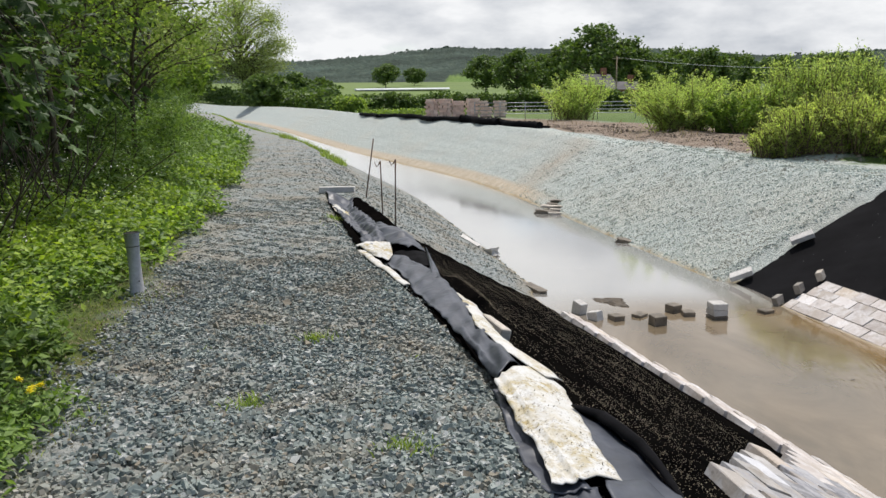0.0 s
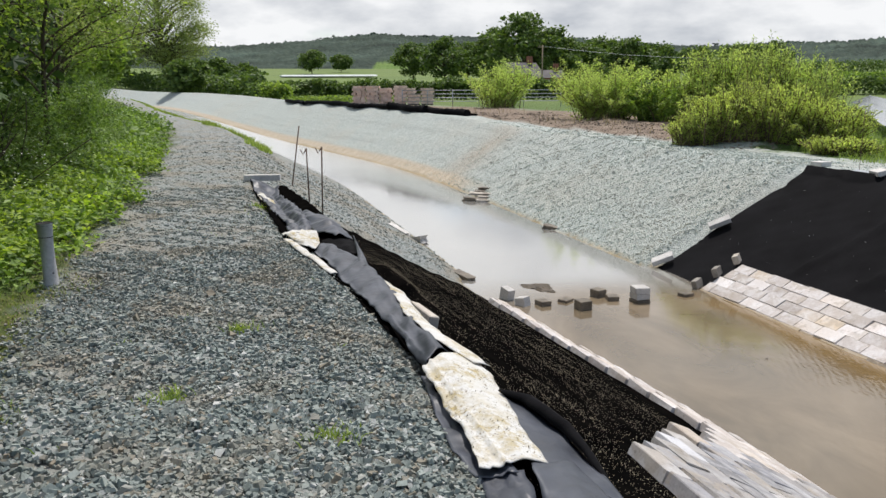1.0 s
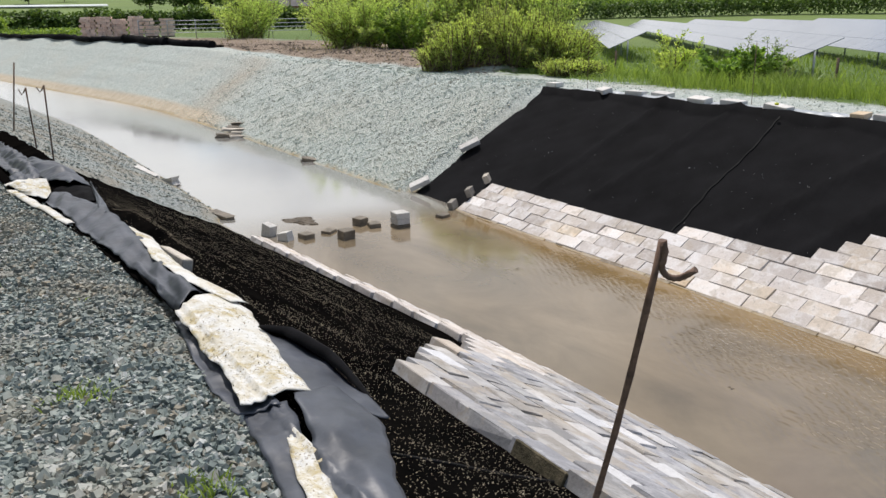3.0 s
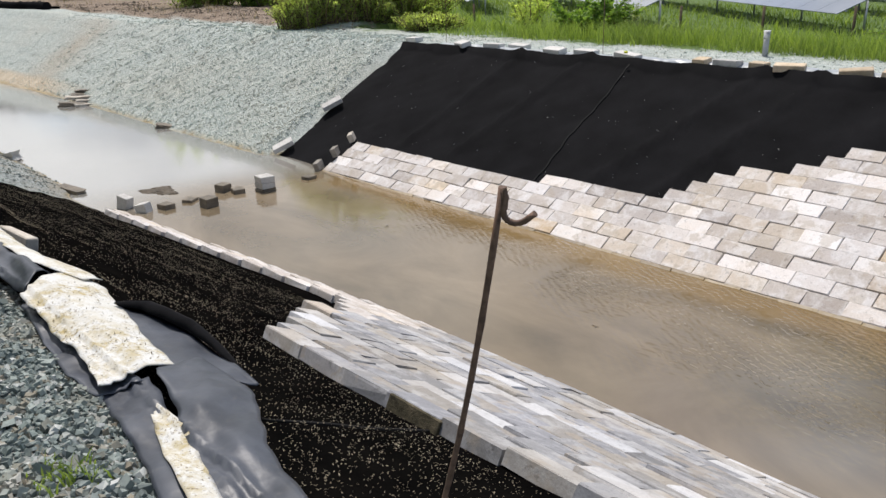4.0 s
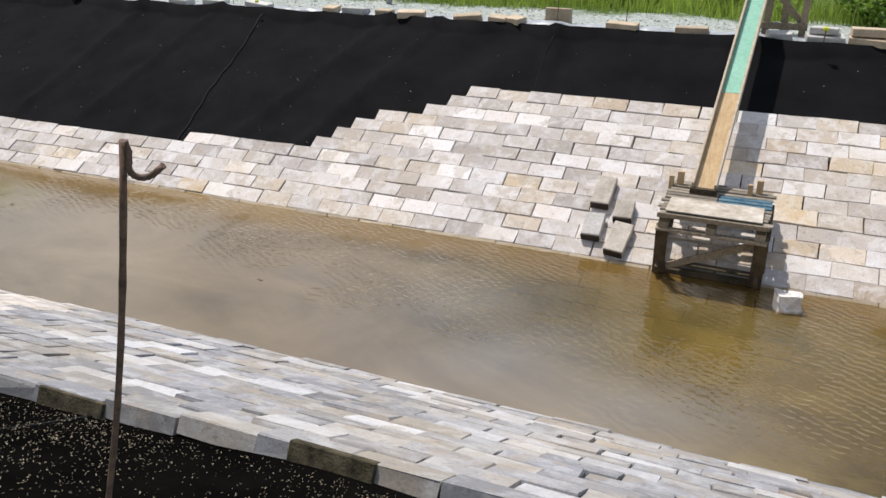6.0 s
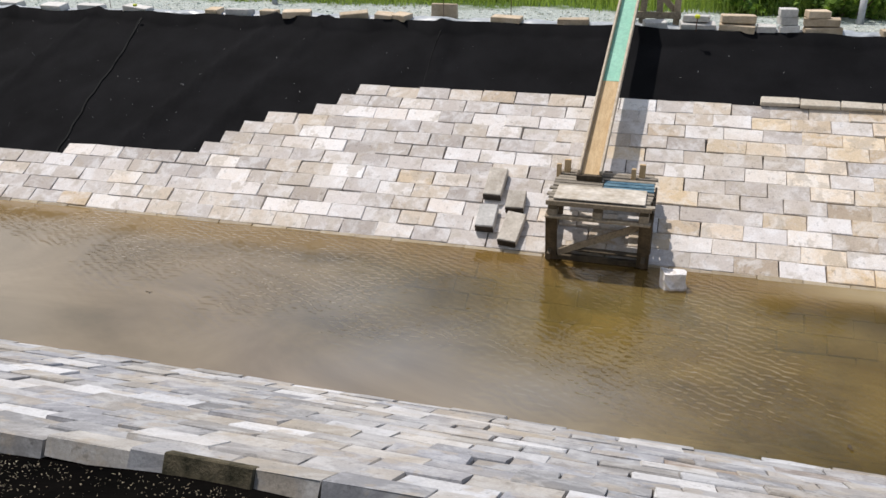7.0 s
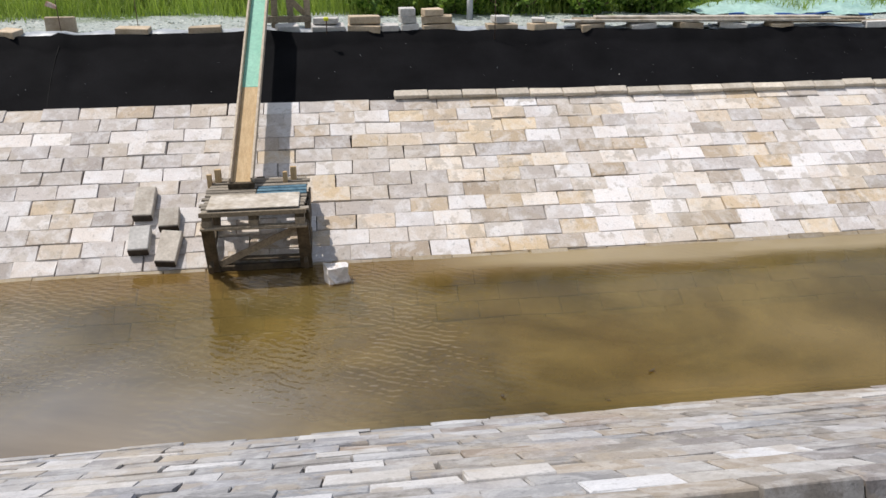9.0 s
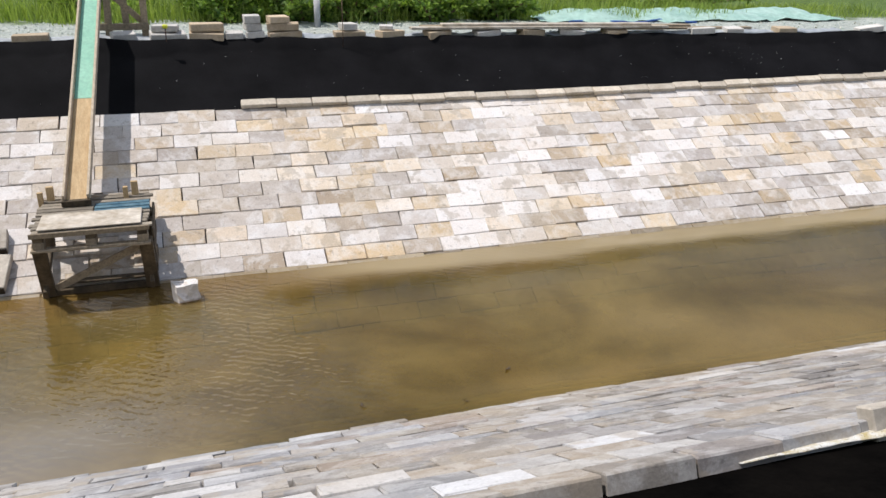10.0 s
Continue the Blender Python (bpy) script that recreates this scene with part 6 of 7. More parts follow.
# herbs with sunlight painted into their green, over the plainer ones
herb_patch("bright_herbs", -3.0, -1.3, 7.6, 22.0, 9000, 0.40, 0.085, 0.06, M_BRIGHT, "yellow-green herbs at the path edge, brightened in colour as if sunlit", 33, verge)
herb_patch("bright_herbs", -4.4, -1.9, 4.6, 12.0, 9000, 0.62, 0.07, 0.04, M_BRIGHT, "yellow-green herbs among the nettles, brightened in colour as if sunlit", 39, verge)
herb_patch("verge_herbs", -9.0, -1.6, 24.0, 60.0, 12000, 0.8, 0.2, 0.13, M_HERB, "green herbs along the distant verge", 34, lambda x, y: smooth((-1.5 - (x - bend(y))) / 0.6))
def bank_of_herbs(x, y):
    return smooth((-2.4 - x) / 0.6)


herb_patch("tall_herbs", -4.8, -2.0, 12.5, 26.0, 26000, 1.05, 0.075, 0.042, M_HERB, "tall nettles and cow parsley below the trees", 37, bank_of_herbs)
herb_patch("corner_herbs", -2.1, -1.28, 2.4, 4.6, 5200, 0.26, 0.06, 0.03, M_HERB, "dark green weeds spilling onto the path", 38, lambda x, y: smooth((-1.38 - x + 0.12 * wob(x, y, 3.0)) / 0.2))
herb_patch("dock_leaves", -2.9, -1.55, 2.6, 6.5, 500, 0.30, 0.17, 0.075, M_HERB, "broad dock and dandelion leaves at the path edge", 35, verge)
rng = np.random.default_rng(36)
x, y = scatter(9000, -5.0, -2.0, 5.5, 14.0, rng, lambda a, b: (wob(a, b, 4.5, 7.0) > 0.60) * 0.8)
stuff("cow_parsley", leaves_mesh("cow_parsley", np.stack([x, y, ground_z(x, y) + rng.uniform(0.55, 0.95, len(x))], 1), 0.03, 0.022, rng, 0.0, 0.8), M_FLOWER_W, "white cow parsley heads among the herbs", "wild flowers")
x, y = scatter(4200, -2.3, -1.15, 2.6, 8.5, rng, lambda a, b: smooth((-1.35 - a + 0.35 * wob(a, b, 2.0)) / 0.3))
stuff("verge_grass", blades_mesh("verge_grass", on_ground(x, y, -0.01), 0.055, 0.006, rng, 0.8), M_GRASS, "short grass on the mossy verge", "grass")
x, y = scatter(1500, -1.9, 1.0, 2.4, 12, rng, lambda a, b: (wob(a, b, 2.9, 5.0) > 0.72) * 1.0)
stuff("path_weeds", blades_mesh("path_weeds", on_ground(x, y, 0.0), 0.05, 0.009, rng, 0.8), M_GRASS, "small green weed tufts in the chippings", "weeds")
for wx0, wy0 in ((-0.02, 5.5), (0.36, 3.55), (-0.45, 4.3), (0.38, 11.8), (0.62, 2.45), (0.7, 12.2)):
    x, y = rng.normal(wx0, 0.06, 90), rng.normal(wy0, 0.06, 90)
    stuff("weed_tuft", blades_mesh("weed_tuft", on_ground(x, y, 0.0), 0.06, 0.010, rng, 0.9), M_GRASS, "low green weed tuft growing in the path", "weeds")
x, y = scatter(4200, -2.1, -1.1, 2.6, 9.5, rng, lambda a, b: smooth((-1.2 - a + 0.25 * wob(a, b, 2.0)) / 0.25))
stuff("leaf_litter", leaves_mesh("leaf_litter", on_ground(x, y, 0.006), 0.028, 0.014, rng, 0.0, 0.9), M_LITTER, "dead brown leaves and moss bits on the verge", "leaf litter")
# dandelions
for i, (x, y) in enumerate(((-1.72, 4.54), (-1.62, 4.43), (-1.58, 4.45), (-1.60, 4.33))):
    fl = thing("dandelion", pose(x, y, float(ground_z(x, y))), "yellow dandelion flower on a thin stalk", "flower", "dandelions")
    part("stalk", tube([(0, 0, 0), (0.01, 0.0, 0.17)], 0.003, 5), M_HERB, fl)
    pts = np.random.default_rng(i).normal(size=(60, 3)) * (0.006, 0.006, 0.002) + (0.01, 0, 0.172)
    part("bloom", leaves_mesh("bloom", pts, 0.024, 0.009, np.random.default_rng(i + 9), -0.1, 0.75), M_FLOWER_Y, fl, "yellow petals")
# water margin grass on the towpath side
x, y = rng.uniform(0.55, 1.35, 8000), 22 + 118 * rng.uniform(0, 1, 8000) ** 1.2
k = wob(x * 0.3, y, 0.5, 2.0) > -0.45 + 0.75 * smooth((33 - y) / 6)
x, y = x[k] + 0.5 * wob(0, y[k], 0.4), y[k]
stuff("bank_grass", blades_mesh("bank_grass", on_ground(x + bend(y), y, 0.0), 0.20, 0.03, rng, 0.7), M_GRASS, "tufts of grass along the top of the towpath bank", "grass")


def grow(rng, base, height, spread, limbs, forks=3, trunk_r=0.12, lean=(0, 0), start=0.25):
    """Limbs of a tree: lines of points and radii, and the tips that carry leaves."""
    lines, tips = [], []
    base = np.asarray(base, float)
    n = 8
    t = np.linspace(0, 1, n)
    wander = np.cumsum(rng.normal(size=(n, 2)) * 0.03 * height, axis=0) * t[:, None]
    trunk = np.stack([base[0] + wander[:, 0] + lean[0] * t * height, base[1] + wander[:, 1] + lean[1] * t * height, base[2] + t * height * 0.86], 1)
    lines.append((trunk, trunk_r * (1 - 0.85 * t)))
    for k in range(limbs):
        f = start + (0.97 - start) * (k + rng.uniform(0, 0.8)) / limbs
        p = np.array([np.interp(f, t, trunk[:, c]) for c in range(3)])
        a = rng.uniform(0, 2 * math.pi)
        reach = spread * rng.uniform(0.6, 1.1) * (1.15 - 0.6 * f)
        up = rng.uniform(0.35, 0.9) * reach
        m = 6
        s = np.linspace(0, 1, m)
        arc = np.stack([p[0] + math.cos(a) * reach * s, p[1] + math.sin(a) * reach * s, p[2] + up * s ** 0.8 - 0.12 * reach * s ** 3], 1) + np.cumsum(rng.normal(size=(m, 3)) * 0.035 * reach, axis=0) * s[:, None]
        r0 = trunk_r * (1 - 0.85 * f) * 0.55
        lines.append((arc, r0 * (1 - 0.8 * s) + 0.004))
        tips += [arc[3], arc[4], arc[5]]
        for _ in range(forks):
            g = rng.integers(2, m)
            q = arc[g]
            d = rng.normal(size=3) * (0.5, 0.5, 0.35) + (arc[-1] - arc[0]) / (reach + 1e-6) * 0.5 + (0, 0, 0.15)
            d /= np.linalg.norm(d)
            ln = reach * rng.uniform(0.3, 0.6)
            s2 = np.linspace(0, 1, 4)
            tw = q + d * ln * s2[:, None] + np.cumsum(rng.normal(size=(4, 3)) * 0.04 * ln, axis=0)
            lines.append((tw, r0 * 0.4 * (1 - 0.8 * s2) + 0.003))
            tips += [tw[1], tw[2], tw[3]]
    return lines, np.array(tips)


def tree(name, base, height, spread, limbs, leaves, length, width, material, label, category="tree", seed=0, forks=3, trunk_r=0.12, puff=0.35, lean=(0, 0), start=0.25, group="", bark=None, droop=0.3):
    rng = np.random.default_rng(seed)
    lines, tips = grow(rng, (0, 0, 0), height, spread, limbs, forks, trunk_r, lean, start)
    ob = thing(name, pose(*base), label, category, group)
    part("trunk", tubes_mesh("trunk", lines), bark or M_BARK, ob)
    pick = tips[rng.integers(0, len(tips), leaves)]
    off = rng.normal(size=(leaves, 3)) * puff * (1, 1, 0.75)
    part("crown", leaves_mesh("crown", pick + off, length, width, rng, droop, 0.45), material, ob)
    return ob


def ground_at(x, y):
    return float(ground_z(x, y)) - 0.05


# thicket along the towpath
THICKET = [(-5.6, 5.6, 6.5, 2.4, M_SYC, 0.15), (-5.4, 8.6, 7.5, 2.6, M_SYC, 0.13), (-3.9, 10.6, 5.6, 2.1, M_HEDGE, 0.075), (-3.9, 13.4, 7.0, 2.4, M_HEDGE, 0.080), (-3.5, 17.6, 7.0, 2.0, M_AIRY_G, 0.085), (-4.4, 15.5, 8.0, 2.3, M_AIRY_G, 0.09),
           (-5.4, 20.5, 9.0, 2.8, M_AIRY_G, 0.14), (-4.6, 25.0, 8.0, 2.4, M_AIRY, 0.10), (-5.6, 31.0, 9.0, 2.8, M_AIRY, 0.13), (-6.8, 39.0, 8.0, 2.8, M_HEDGE, 0.15), (-8.6, 13.0, 9.0, 3.4, M_SYC, 0.15), (-9.0, 22.0, 10.0, 3.6, M_SYC, 0.17), (-7.0, 4.5, 7.0, 2.6, M_SYC, 0.14)]
for i, (x, y, h, sp, mt, ln) in enumerate(THICKET):
    kind = "slender ash sapling beside the towpath" if mt is M_AIRY_G else "broad-leaved maple tree overhanging the towpath" if mt is M_SYC else "airy young willow tree beside the towpath" if mt is M_AIRY else "green hawthorn tree leaning over the towpath verge"
    tree("tree", (x, y, ground_at(x, y)), h, sp, 18, (8500 if mt is M_AIRY_G else 14000) if ln < 0.095 else 6500 if mt is not M_AIRY else 4500, ln, ln * (0.85 if mt is M_SYC else 0.55), mt, kind, seed=300 + i, forks=6, trunk_r=0.06, puff=0.24, lean=(0.08, 0.0), start=0.34 if y < 15 else 0.22, group="towpath trees")
def lobed_leaves(name, pts, size, rng):
    """Five-lobed leaves, each a shallow star hanging from its stalk."""
    n = len(pts)
    ang = np.radians(np.array([-90, -55, -15, 12, 38, 64, 90, 116, 142, 168, 195, 235]))
    rad = np.array([0.16, 0.42, 0.62, 0.40, 0.92, 0.48, 1.0, 0.48, 0.92, 0.40, 0.62, 0.42])
    k = len(ang) + 1
    flat = np.concatenate([[[0, 0, 0.10]], np.stack([np.cos(ang) * rad, np.sin(ang) * rad, 0 * ang], 1)])
    a = rng.normal(size=(n, 3)) * (0.8, 0.8, 0.35) + (0.25, -0.25, -0.45)
    a /= np.linalg.norm(a, axis=1, keepdims=True)
    b = np.cross(a, rng.normal(size=(n, 3)) * 0.35 + (0.1, -0.2, 1.0))
    b /= np.linalg.norm(b, axis=1, keepdims=True) + 1e-9
    c = np.cross(b, a)
    s = size * rng.uniform(0.6, 1.2, (n, 1, 1)) * 0.5
    V = pts[:, None] + s * (flat[None, :, :1] * b[:, None] + flat[None, :, 1:2] * a[:, None] + flat[None, :, 2:] * c[:, None])
    i = np.arange(1, k)
    F = np.stack([0 * i, i, np.roll(i, -1)], 1)[None] + (np.arange(n) * k)[:, None, None]
    return fast_mesh(name, V.reshape(-1, 3), F.reshape(-1, 3))


# the big-leaved maple whose boughs hang over the path edge
maple = thing("maple_tree", pose(-4.3, 7.2, ground_at(-4.3, 7.2)), "many-stemmed maple with large dark hanging leaves over the path edge", "tree")
rng = np.random.default_rng(912)
lines, pts = [], []
for k in range(16):
    tip = np.array([rng.uniform(-1.4, 1.6), rng.uniform(-2.0, 2.2), rng.uniform(2.6, 4.6)])
    s = np.linspace(0, 1, 7)[:, None]
    p0 = np.array([rng.normal() * 0.25, rng.normal() * 0.25, 0.0])
    stem = p0 + (tip - p0) * np.concatenate([s ** 1.25, s ** 1.25, s], 1) + rng.normal(size=(7, 3)) * 0.05 * s
    lines.append((stem, 0.05 * (1 - 0.8 * s[:, 0])))
    for _ in range(7):
        g = rng.integers(3, 7)
        d = rng.normal(size=3) * (0.7, 0.7, 0.3) + (0.35, -0.35, -0.1)
        tw = stem[g] + d * np.linspace(0, 1, 5)[:, None] * rng.uniform(0.4, 0.9) + np.array([0, 0, -0.22]) * np.linspace(0, 1, 5)[:, None] ** 2 + rng.normal(size=(5, 3)) * 0.035
        lines.append((tw, np.linspace(0.014, 0.004, 5)))
        pts.append(tw[rng.integers(1, 5, 64)] + rng.normal(size=(64, 3)) * 0.15)
for k in range(34):
    a = np.array([rng.uniform(0.3, 1.2), rng.uniform(-1.6, 0.6), rng.uniform(1.9, 3.4)])
    b = np.array([rng.uniform(1.4, 2.75), rng.uniform(-3.0, -0.9), rng.uniform(1.6, 3.4)])
    s = np.linspace(0, 1, 6)[:, None]
    bough = a + (b - a) * s + np.array([0, 0, 0.25]) * np.sin(s * 3.1) + rng.normal(size=(6, 3)) * 0.07
    lines.append((bough, np.linspace(0.011, 0.003, 6)))
    pts.append(bough[rng.integers(1, 6, 60)] + rng.normal(size=(60, 3)) * (0.17, 0.17, 0.11))
for k in range(16):
    a = np.array([rng.uniform(1.2, 1.9), rng.uniform(-1.9, -0.8), rng.uniform(2.3, 3.4)])
    b = np.array([rng.uniform(2.35, 2.95), rng.uniform(-2.4, -1.2), rng.uniform(1.35, 2.7)])
    s = np.linspace(0, 1, 6)[:, None]
    bough = a + (b - a) * s + np.array([0, 0, 0.2]) * np.sin(s * 3.1) + rng.normal(size=(6, 3)) * 0.05
    lines.append((bough, np.linspace(0.010, 0.003, 6)))
    pts.append(bough[rng.integers(2, 6, 26)] + rng.normal(size=(26, 3)) * (0.13, 0.13, 0.10))
part("stem", tubes_mesh("stem", lines, 6), M_BARK, maple)
part("crown", lobed_leaves("crown", np.concatenate(pts), 0.19, rng), M_SYC, maple)
# low shrubs in front of the thicket
for i, (x, y, h, sp) in enumerate(((-3.3, 15.5, 1.8, 1.1), (-3.1, 19.5, 1.8, 1.0), (-3.4, 24.0, 2.0, 1.2), (-4.0, 29.0, 2.4, 1.4), (-4.6, 36.0, 2.6, 1.6))):
    tree("shrub", (x - 0.5, y, ground_at(x, y)), h * 0.8, sp * 0.8, 14, 4200, 0.07, 0.042, M_HERB, "leafy green shrub on the towpath verge", "shrub", 340 + i, 3, 0.035, 0.22, start=0.1, group="verge shrubs")
# dense growth behind the front trees, coloured dark as the shade in their gaps
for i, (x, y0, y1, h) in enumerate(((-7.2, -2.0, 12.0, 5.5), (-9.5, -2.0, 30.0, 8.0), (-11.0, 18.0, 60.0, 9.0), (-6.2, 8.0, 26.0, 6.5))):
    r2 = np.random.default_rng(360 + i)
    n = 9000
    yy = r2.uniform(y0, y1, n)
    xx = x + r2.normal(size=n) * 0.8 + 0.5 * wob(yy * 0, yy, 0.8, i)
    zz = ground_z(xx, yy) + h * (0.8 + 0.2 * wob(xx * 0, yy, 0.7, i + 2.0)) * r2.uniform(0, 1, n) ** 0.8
    tagged(part("thicket", leaves_mesh("thicket", np.stack([xx, yy, zz], 1), 0.30, 0.22, r2, 0.2, 0.4), M_SYC), "dense thicket behind the towpath trees, its leaves darkened as shade", "thicket", kind="stuff")
# dead stems in the thicket
rng = np.random.default_rng(77)
lines = []
for _ in range(200):
    p = np.array([rng.uniform(-5.5, -2.9), rng.uniform(5, 14), 0.1])
    d = np.array([rng.normal() * 0.4, rng.normal() * 0.4, rng.uniform(0.6, 1.6)])
    lines.append((p + d * np.linspace(0, 1, 4)[:, None] + rng.normal(size=(4, 3)) * 0.03, np.full(4, 0.008)))
stuff("dead_stems", tubes_mesh("dead_stems", lines, 4), M_BARK, "dry brown stems tangled under the trees", "undergrowth")

# sallow bushes beyond the far bank


def bush(base, height, spread, leaves, material, label, seed, length=0.16, width=0.045, stems=46, upright=0.5, loose=0.085):
    """A many-stemmed bush: arching shoots from one stool, leaves along each shoot."""
    rng = np.random.default_rng(seed)
    ob = thing("willow_bush", pose(*base), label, "bush", "bushes beyond the bank")
    lines, pts = [], []
    for _ in range(stems):
        a = rng.uniform(0, 2 * math.pi)
        out = spread * rng.uniform(0.1, 1.0) ** 0.6 * (1 - upright * 0.45)
        h = height * rng.uniform(0.45, 1.05) * (1.0 - 0.38 * (out / spread) ** 2)
        s = np.linspace(0, 1, 6)
        p0 = rng.normal(size=2) * spread * 0.16
        line = np.stack([p0[0] + math.cos(a) * out * s ** (1.3), p0[1] + math.sin(a) * out * s ** (1.3), h * s], 1) + rng.normal(size=(6, 3)) * 0.03 * height * s[:, None]
        lines.append((line, 0.028 * (1 - 0.85 * s) + 0.003))
        k = leaves // stems
        f = rng.uniform(0.03 if upright > 0.02 else 0.0, 1.02, k) ** 0.8
        q = np.stack([np.interp(f, s, line[:, c]) for c in range(3)], 1)
        pts.append(q + rng.normal(size=(k, 3)) * (loose * spread, loose * spread, 0.03 * height) * (1.25 - 0.75 * f)[:, None])
    part("stem", tubes_mesh("stem", lines, 4), M_TWIG, ob)
    part("foliage", leaves_mesh("foliage", np.concatenate(pts), length, width, rng, -0.25 - 0.5 * upright, 0.2), material, ob)
    return ob


def place(direction, dist, lift=0.0):
    """A place on the ground at a bearing."""
    d = Vector((direction[0], direction[1], 0)).normalized() * dist
    return (d.x, d.y, ground_at(d.x, d.y) + lift)


def bush_to(dx, dist, top, *rest):
    """A bush at a bearing that reaches a given height above the towpath."""
    base = place((dx, math.sqrt(1 - dx * dx)), dist)
    return bush(base, top - base[2], *rest)


bush_to(0.3328, 62, 3.8, 3.1, 15000, M_WILLOW, "round green sallow bush beyond the gravel bank", 401, 0.18, 0.066, 130, 0.3, 0.06)
bush_to(0.4480, 40, 3.1, 3.1, 38000, M_WILLOW, "bright green sallow bush beyond the gravel bank", 402, 0.115, 0.045, 160, 0.3, 0.05)
bush_to(0.4942, 39, 1.8, 1.5, 13000, M_HEDGE, "dark green bush beside the rubble bank", 403, 0.13, 0.07, 60, 0.2, 0.07)
for i, (dx, top, sp, n) in enumerate(((0.5300, 0.85, 0.65, 9000), (0.5500, 1.45, 0.9, 15000), (0.5729, 1.85, 1.1, 20000), (0.5949, 1.97, 1.15, 21000), (0.6183, 1.78, 1.1, 19000), (0.6406, 1.50, 1.1, 17000), (0.6630, 1.32, 1.1, 16000), (0.655, 0.50, 0.7, 6000), (0.676, 0.50, 0.7, 6000))):
    bush_to(dx, 23.8 if i < 7 else 21.6, top, sp, n, M_WILLOW_Y, "yellow-green willow bush with brown stems at the bank edge", 404 + i, 0.068, 0.026, 150, 0.35, 0.05)
for i, (dx, top) in enumerate(((0.5220, 2.5), (0.5431, 3.3), (0.5634, 3.55), (0.5855, 3.7), (0.6043, 3.6), (0.6224, 3.35), (0.6440, 2.9))):
    bush_to(dx, 42, top, 2.1, 13500, M_WILLOW, "tall upright willow shoots behind the bushes", 414 + i, 0.175, 0.046, 150, 1.0, 0.028)
bush((15.2, 11.6, ground_at(15.2, 11.6)), 1.0, 1.1, 7000, M_BRAMBLE, "low dark bramble bush in the grass", 420, 0.09, 0.065, 30, 0.1)
bush((27.0, 19.5, ground_at(27, 19.5)), 2.8, 1.6, 3500, M_AIRY, "thin sapling bush among the grass", 421, 0.12, 0.04, 24, 0.6)
bush((17.5, 15.5, ground_at(17.5, 15.5)), 1.4, 0.9, 2200, M_WILLOW_Y, "thin sapling bush among the grass", 422, 0.11, 0.04, 16, 0.8)
for i, (x, y, h, sp, mt) in enumerate(((15.6, 2.6, 0.9, 1.0, M_BRAMBLE), (15.2, 0.3, 1.1, 1.0, M_BRAMBLE), (14.1, -1.6, 0.9, 0.75, M_BRAMBLE), (14.0, -2.7, 1.0, 0.85, M_BRAMBLE), (14.05, -3.9, 1.1, 0.9, M_BRAMBLE), (14.0, -5.1, 1.1, 0.9, M_BRAMBLE), (14.1, -6.3, 1.0, 0.85, M_BRAMBLE), (16.2, -9.6, 1.4, 1.6, M_BRAMBLE), (16.6, -12.2, 1.4, 1.6, M_BRAMBLE), (17.5, 4.6, 1.1, 1.5, M_BRAMBLE))):
    bush((x, y, ground_at(x, y)), h * 0.8, sp, 4500, mt, "tangled dark green bramble behind the crest", 430 + i, 0.10, 0.07, 34, 0.0)
# meadow grass behind the crest
rng = np.random.default_rng(88)
x, y = scatter(42000, 13.3, 25.0, -16.0, 22.0, rng, lambda a, b: smooth((a - 13.5 + 0.5 * wob(a, b, 1.2)) / 0.4) * (a > 0.72 * b + 1.5))
stuff("meadow_grass", blades_mesh("meadow_grass", on_ground(x, y, -0.02), 0.21, 0.015, rng, 0.85), M_GRASS, "rank green meadow grass beyond the gravel crest", "grass")
x, y = scatter(13000, 13.5, 15.4, -11.0, 13.0, rng, lambda a, b: smooth((a - 13.6 + 0.4 * wob(a, b, 1.2)) / 0.3))
stuff("tall_grass", blades_mesh("tall_grass", on_ground(x, y, -0.02), 0.40, 0.014, rng, 0.55), M_GRASS, "tall green grass at the edge of the gravel crest", "grass")
x, y = scatter(16000, 14.5, 60.0, 6.0, 60.0, rng, lambda a, b: (a > 0.72 * b + 1.5) * 1.0)
stuff("meadow_grass", blades_mesh("meadow_grass", on_ground(x, y, -0.02), 0.42, 0.06, rng, 0.7), M_GRASS, "rank green meadow grass below the solar panels", "grass")
x, y = scatter(900, 13.4, 22.0, 24.0, 60.0, rng, lambda a, b: (wob(a, b, 0.6, 3.0) > 0.25) * 1.0)
stuff("dry_grass", blades_mesh("dry_grass", on_ground(x, y, 0.0), 0.35, 0.025, rng, 0.7), M_DRY, "dry straw-coloured weeds on the rubble", "grass")

# green tarp behind the crest
V = []
for i in range(40):
    for j in range(9):
        yy = -7.0 - i * 0.17
        f = j / 8
        xx = 13.25 + 0.9 * f + 0.1 * math.sin(i * 0.7)
        zz = float(ground_z(xx, yy)) + 0.03 + 0.18 * math.sin(math.pi * min(f * 0.62, 1)) * (0.75 + 0.25 * float(wob(xx, yy, 2.2))) * smooth(np.array(min(i, 39 - i) / 5.0)) + 0.03 * float(wob(xx, yy, 7.0))
        V.append((xx, yy, zz))
i, j = np.meshgrid(np.arange(39), np.arange(8), indexing="ij")
tarp = part("tarpaulin", shade(fast_mesh("tarpaulin", V, np.stack([i * 9 + j, i * 9 + j + 1, (i + 1) * 9 + j + 1, (i + 1) * 9 + j], -1).reshape(-1, 4))), M_TARP)
tagged(tarp, "crumpled pale green tarpaulin lying behind the crest", "tarpaulin")
part("hem", tube([(13.22 + 0.1 * math.sin(k * 0.7), -7.4 - k * 0.17, float(ground_z(13.22, -7.4 - k * 0.17)) + 0.03) for k in range(16)], 0.022, 6), M_TARP_BLUE, tarp, "blue hem")

